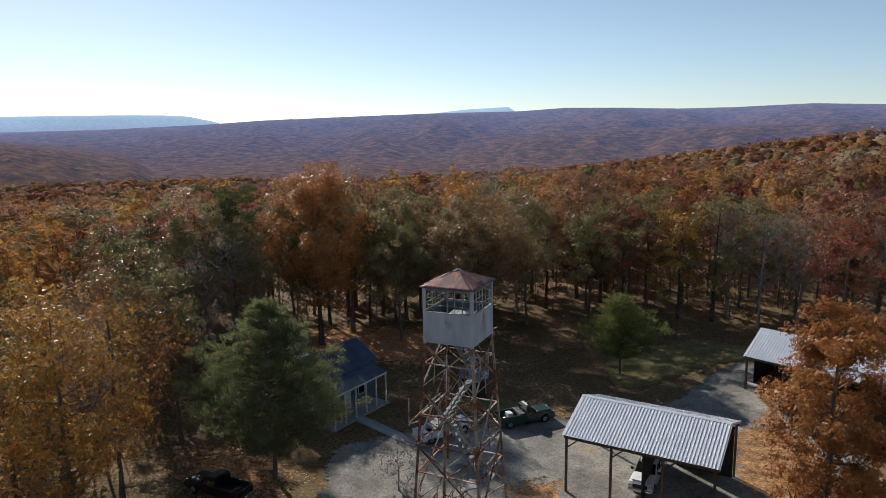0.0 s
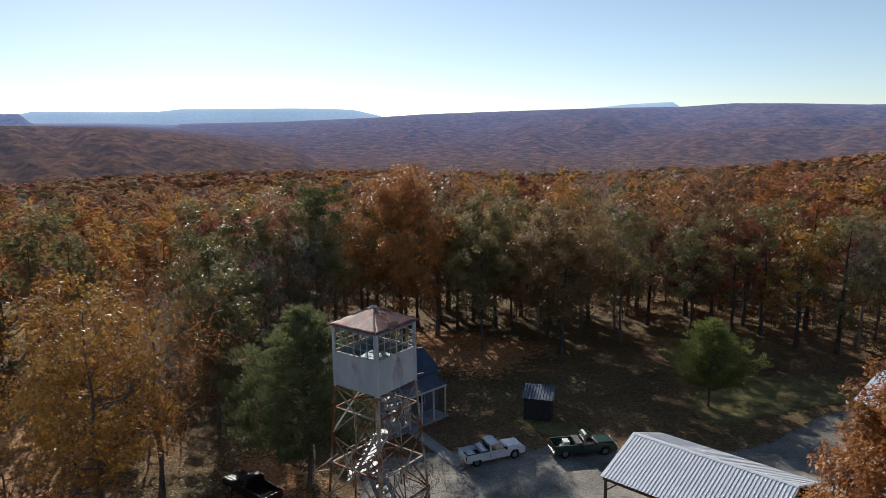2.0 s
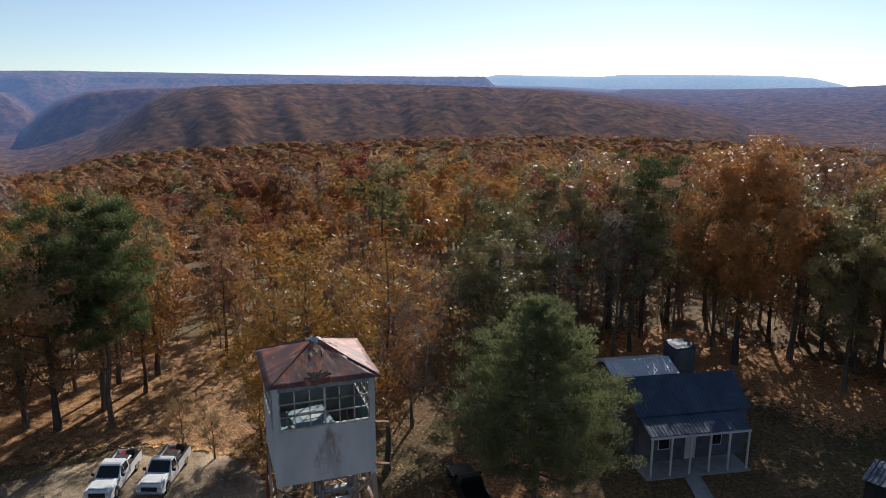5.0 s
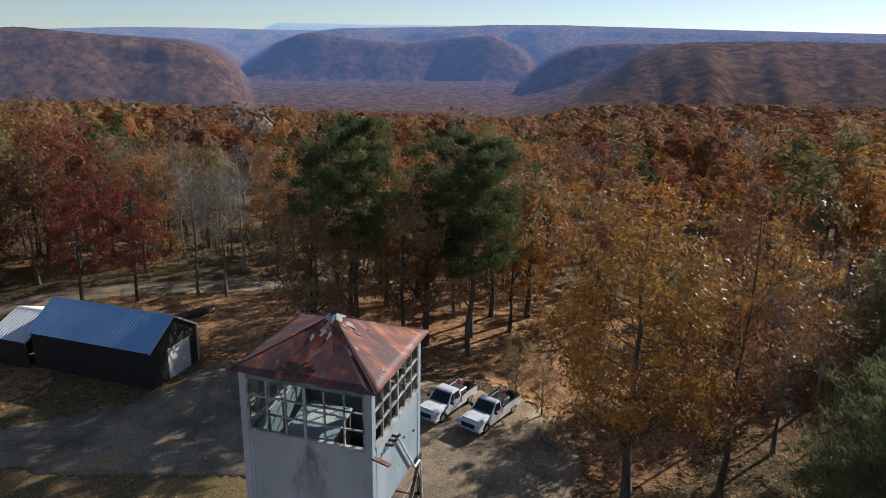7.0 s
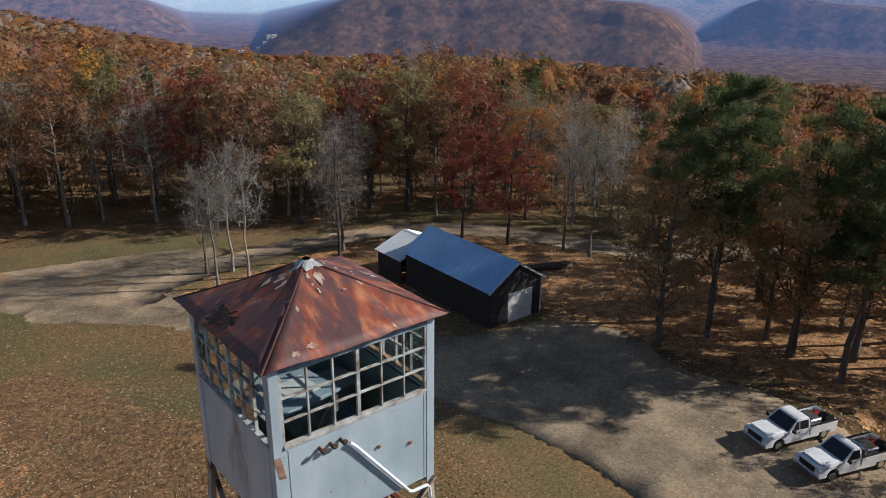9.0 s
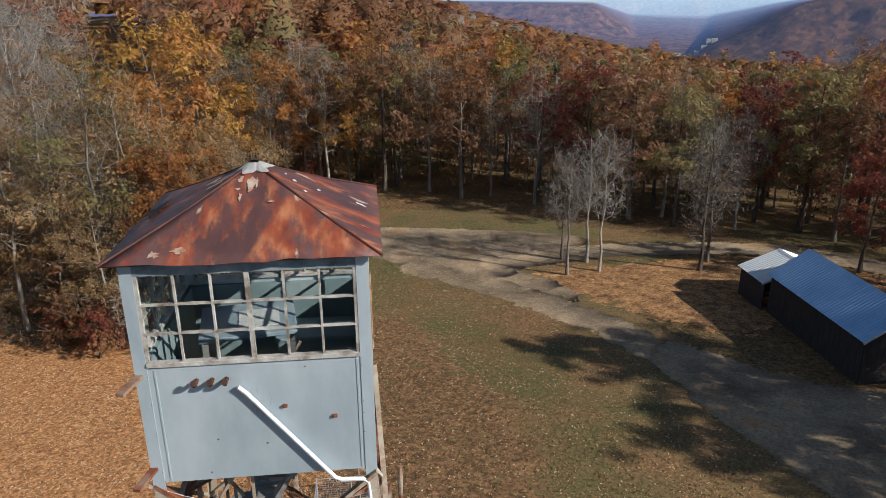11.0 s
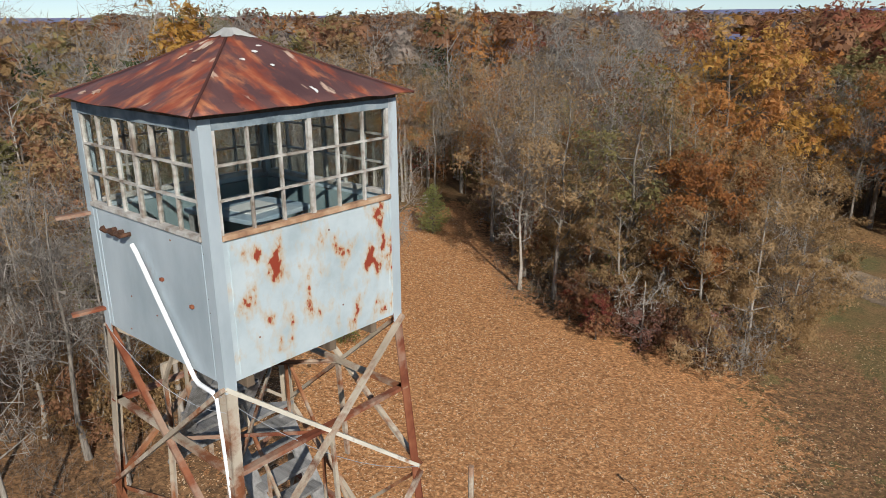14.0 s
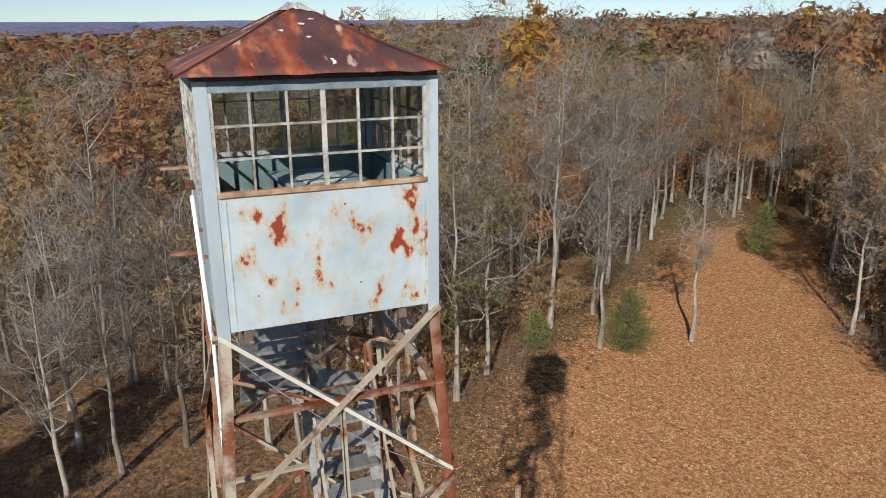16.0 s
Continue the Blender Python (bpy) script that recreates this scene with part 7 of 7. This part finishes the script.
lows = [low_tree(50 + i, 17 + i, 4.2, 560, 0.72) for i in range(4)]
low_bares = [low_bare(60 + i, 17 + i, 3.6, 800) for i in range(4)]
nrng = np.random.default_rng(8)
by_hue = {k: [] for k in ("orange", "brown", "olive", "yellow", "red", "tan", "twig", "pine")}
grid = np.arange(-150, 151, 6.0)
for gx in grid:
    for gy in grid:
        x, y = gx + nrng.uniform(-2, 2), gy + nrng.uniform(-2, 2)
        if math.hypot(x, y) > 130 or 42 < math.degrees(math.atan2(y, x)) < 78 and math.hypot(x, y) > 95 or in_poly(x, y, OPEN) or edge_distance(x, y, OPEN) < 13 or in_cut(x, y) or shaded(x, y):
            continue
        sparse = -72 < math.degrees(math.atan2(y, x)) < 40
        hue = nrng.choice(list(by_hue), p=[.10, .12, .05, .05, .0, .14, .51, .03] if sparse else [.27, .26, .14, .09, .07, .06, .07, .04])
        by_hue[hue].append((int(nrng.integers(0, 4)), x, y, float(ground_z(x, y)), nrng.uniform(0, 6.3), nrng.uniform(0.72, 1.14) * (1.42 if sparse and y < -20 else 1.18 if y < -70 and x > -25 else 0.8 if 168 < math.degrees(math.atan2(y, x)) % 360 < 222 else 1.0), 1.0))
for hue, pl in by_hue.items():
    scatter(low_bares if hue == "twig" else lows, pl, "woods", WOOD_LEAF[hue], "dense autumn woods with %s crowns" % WORDS.get(hue, "grey bare" if hue == "twig" else "dark green"), PALE_BARK if hue == "twig" else BARK)


def sapling(seed, h, spread, n, size):
    """Young growth below the crowns, leafy from low down."""
    rng = np.random.default_rng(seed)
    wood = tube_np([[0, 0, 0], [0.1, 0.1, h * .5], [0, 0, h]], [0.05, 0.035, 0.01], 3)
    rel = ball(n, rng) * np.array([spread, spread, h * 0.48])
    return wood, leaves_np(rel + np.array([0, 0, h * 0.52]), size, rng, 0.0, rel)


young = [sapling(90 + i, 4.5 + 1.6 * i, 1.6 + 0.3 * i, 120, 0.48) for i in range(4)]
by_hue = {k: [] for k in ("orange", "brown", "olive", "tan", "red")}
for gx in np.arange(-110, 100, 4.6):
    for gy in np.arange(-125, 112, 4.6):
        x, y = gx + nrng.uniform(-2, 2), gy + nrng.uniform(-2, 2)
        if in_poly(x, y, OPEN):
            continue
        d = edge_distance(x, y, OPEN)
        open_wood = -75 < x < -36 and -34 < y < 32
        if d < (12 if open_wood else 3.5) or d > 30 or in_cut(x, y) or x > 20 and y > -44:
            continue
        by_hue[nrng.choice(list(by_hue), p=[.12, .38, .26, .14, .10])].append((int(nrng.integers(0, 4)), x, y, float(ground_z(x, y)), nrng.uniform(0, 6.3), nrng.uniform(0.6, 1.2), 1.0))
for hue, pl in by_hue.items():
    scatter(young, pl, "undergrowth", WOOD_LEAF[hue], "young %s growth below the tall trees" % WORDS[hue], BARK)


def crown_np(seed, n, size, around, high):
    """A crown for woods far off: an uneven dome of boughs with leaf sprays that stand out of it."""
    rng = np.random.default_rng(seed)
    u, w = np.meshgrid(np.linspace(0, 2 * np.pi, around + 1)[:-1], np.linspace(0.12, 1.0, high), indexing="ij")
    lump = 1 + 0.22 * np.sin(3 * u + seed) * np.sin(5 * w + seed) + rng.normal(0, 0.10, u.shape)
    v = np.stack([np.cos(u) * np.cos(w * np.pi / 2) * lump, np.sin(u) * np.cos(w * np.pi / 2) * lump, np.sin(w * np.pi / 2) * lump - 0.2], -1)
    v[:, -1] = v[:, -1].mean(0)
    i, j = np.meshgrid(np.arange(around), np.arange(high - 1), indexing="ij")
    p, q = i * high + j, (i + 1) % around * high + j
    f = np.concatenate([np.stack([p, q, q + 1], -1).reshape(-1, 3), np.stack([p, q + 1, p + 1], -1).reshape(-1, 3)])
    c = ball(n, rng)
    c[:, 2] = np.abs(c[:, 2])
    c = c / np.linalg.norm(c, axis=1, keepdims=True) * rng.uniform(0.8, 1.12, (n, 1))
    wide = np.array([3.4, 3.4, 4.8])
    return None, joined([(v.reshape(-1, 3) * wide * (0.74 if n > 40 else 0.93), f), leaves_np(c * wide, size, rng, 0.0, c)])


crowns = [crown_np(70 + i, 74, 1.0, 7, 4) for i in range(4)] + [crown_np(80 + i, 10, 1.6, 6, 3) for i in range(4)]
by_hue = {k: [] for k in ("orange", "brown", "olive", "yellow", "red", "tan", "twig", "pine")}
r = 122.0
while r < 900:
    sp = 6.4 * (1 + max(0, r - 200) / 420)
    for a in np.arange(0, 2 * math.pi, sp / r):
        rr, aa = r + nrng.uniform(-.4, .4) * sp, a + nrng.uniform(-.3, .3) * sp / r
        deg = math.degrees(aa) % 360
        x, y = rr * math.cos(aa), rr * math.sin(aa)
        if 34 < deg < 80 or in_cut(x, y) and rr < 420 or rr < 128 and nrng.random() < 0.4:
            continue
        tone = 0.5 + 0.5 * math.sin(x / 60 + 2 * math.sin(y / 75)) * math.sin(y / 50)
        hue = nrng.choice(list(by_hue), p=[.10, .26, .10, .04, .05, .18, .24, .03] if deg < 34 or deg > 288 else [.26, .38, .06, .05, .09, .08, .06, .02] if tone > .45 else [.17, .42, .09, .05, .11, .07, .06, .03])
        s = sp / 5.9
        kind = int(nrng.integers(0, 4)) + (4 if rr > 300 else 0)
        by_hue[hue].append((kind, x, y, float(ground_z(x, y)) + nrng.uniform(5, 12.5) + (11 if 268 < deg < 335 else 5 if deg > 262 else 0), nrng.uniform(0, 6.3), s * nrng.uniform(.75, 1.3), 1 / s ** .6))
    r += sp * 0.9
for hue, pl in by_hue.items():
    scatter(crowns, pl, "far_woods", FAR_LEAF[hue], "far autumn tree canopy with %s crowns" % WORDS.get(hue, "grey bare" if hue == "twig" else "dark green"))

# fallen leaves that lie loose
def loose_leaves(name, poly, count, size, mat, label, seed):
    rng = np.random.default_rng(seed)
    xs, ys = [p[0] for p in poly], [p[1] for p in poly]
    pts = []
    while len(pts) < count:
        x, y = rng.uniform(min(xs), max(xs)), rng.uniform(min(ys), max(ys))
        if in_poly(x, y, poly):
            pts.append((x, y))
    pts = np.array(pts)
    v, f = leaves_np(np.c_[pts, ground_z(pts[:, 0], pts[:, 1]) + 0.075], size, rng, flat=0.75, out=np.tile((0.0, 0.0, 1.2), (count, 1)), loose=0.2)
    tagged(mesh_object(name, v, f, mat), label, "leaves", "", "stuff")


loose_leaves("fallen_leaves", [(2, -12), (26, -9), (33, -18), (42, -26), (52, -42), (66, -60), (60, -74), (38, -55), (28, -46), (16, -42), (0, -40)], 34000, 0.14, FLECK, "loose pale and orange leaves on the clearing", 1)
loose_leaves("fallen_leaves", [(-30, -60), (0, -66), (14, -48), (4, -12), (-20, -14), (-24, -26), (-17, -48)], 12000, 0.14, FLECK, "loose leaves on the lawn", 2)
loose_leaves("fallen_leaves", [(-55, -50), (-36, -50), (-38, -18), (-26, -6), (-22, 20), (-38, 24), (-60, 0)], 12000, 0.16, FLECK, "loose leaves below the trees", 3)


# brush between the bare trunks
def brush(name, count, reach, seed):
    rng = np.random.default_rng(seed)
    pts = []
    while len(pts) < count:
        x, y = rng.uniform(24, 70), rng.uniform(-60, 45)
        if not in_poly(x, y, OPEN):
            pts.append((x, y))
    pts = np.array(pts)
    base = np.c_[pts, ground_z(pts[:, 0], pts[:, 1])]
    v, f = twigs_np(base, count * reach, 1.6, rng, 0.022, 1.5)
    tagged(mesh_object(name, v, f, LEAF["twig"]), "grey leafless brush between the trunks", "brush", "", "stuff")
    c = base[rng.integers(0, count, count * 5)] + rng.normal(0, 1.1, (count * 5, 3)) * np.array([1, 1, 0.4]) + np.array([0, 0, 1.0])
    v, f = leaves_np(c, 0.22, rng)
    tagged(mesh_object("undergrowth", v, f, LEAF["brown"]), "dry brown leaves on low brush", "brush", "", "stuff")


brush("brush", 1700, 26, 5)


# standing grass on the lawn
def standing_grass(count, seed):
    rng = np.random.default_rng(seed)
    poly = [(-21, -24), (-19, -12), (-12, -5), (2, -8), (6, -20), (8, -42), (7, -62), (-4, -63), (-13, -54)]
    p = rng.uniform((-21, -63), (8, -5), (count * 2, 2))
    keep = np.array([in_poly(a, b, poly) for a, b in p])
    p = p[keep][:count]
    thick = 0.5 + 0.5 * wave(p[:, 0] / 5, p[:, 1] / 5, 4.0)
    p = p[rng.uniform(0, 1, len(p)) < 0.35 + 0.65 * thick]
    n = len(p)
    th = rng.uniform(0, 6.3, n)
    w, h = rng.uniform(0.05, 0.11, n), rng.uniform(0.04, 0.09, n)
    z = ground_z(p[:, 0], p[:, 1]) + 0.03
    dx, dy = np.cos(th) * w / 2, np.sin(th) * w / 2
    lx, ly = rng.normal(0, 0.03, n), rng.normal(0, 0.03, n)
    v = np.stack([np.stack([p[:, 0] - dx, p[:, 1] - dy, z], 1), np.stack([p[:, 0] + dx, p[:, 1] + dy, z], 1),
                  np.stack([p[:, 0] + dx * 0.7 + lx, p[:, 1] + dy * 0.7 + ly, z + h], 1), np.stack([p[:, 0] - dx * 0.7 + lx, p[:, 1] - dy * 0.7 + ly, z + h], 1)], 1).reshape(-1, 3)
    tagged(mesh_object("grass_tufts", v, np.arange(n * 4).reshape(-1, 4), TUFT), "short green and straw-coloured tufts on the lawn", "grass", "", "stuff")


standing_grass(50000, 6)


# the town in the valley, a few pale sheds far off
def far_town():
    rnd = random.Random(9)
    bm = bmesh.new()
    for k in range(9):
        a, r = radians(243.6 + k * 0.42 + rnd.uniform(-.1, .1)), 1640 + rnd.uniform(-40, 130)
        x, y = r * math.cos(a), r * math.sin(a)
        z = float(ground_z(x, y)) + 6
        lo = len(bm.verts)
        add_box(bm, (-rnd.uniform(3, 9), -5, -14), (rnd.uniform(3, 9), 5, rnd.uniform(0, 2) + (9 if k == 6 else 0)))
        bm.verts.ensure_lookup_table()
        m = pose(x, y, z, 0, 0, math.degrees(a) + 90)
        for v in bm.verts[lo:]:
            v.co = m @ v.co
    me = bpy.data.meshes.new("town")
    bm.to_mesh(me)
    bm.free()
    me.materials.append(PAINT_WHITE)
    tagged(new("town", me), "pale sheds of a town far down in the valley", "buildings", "", "stuff")


far_town()
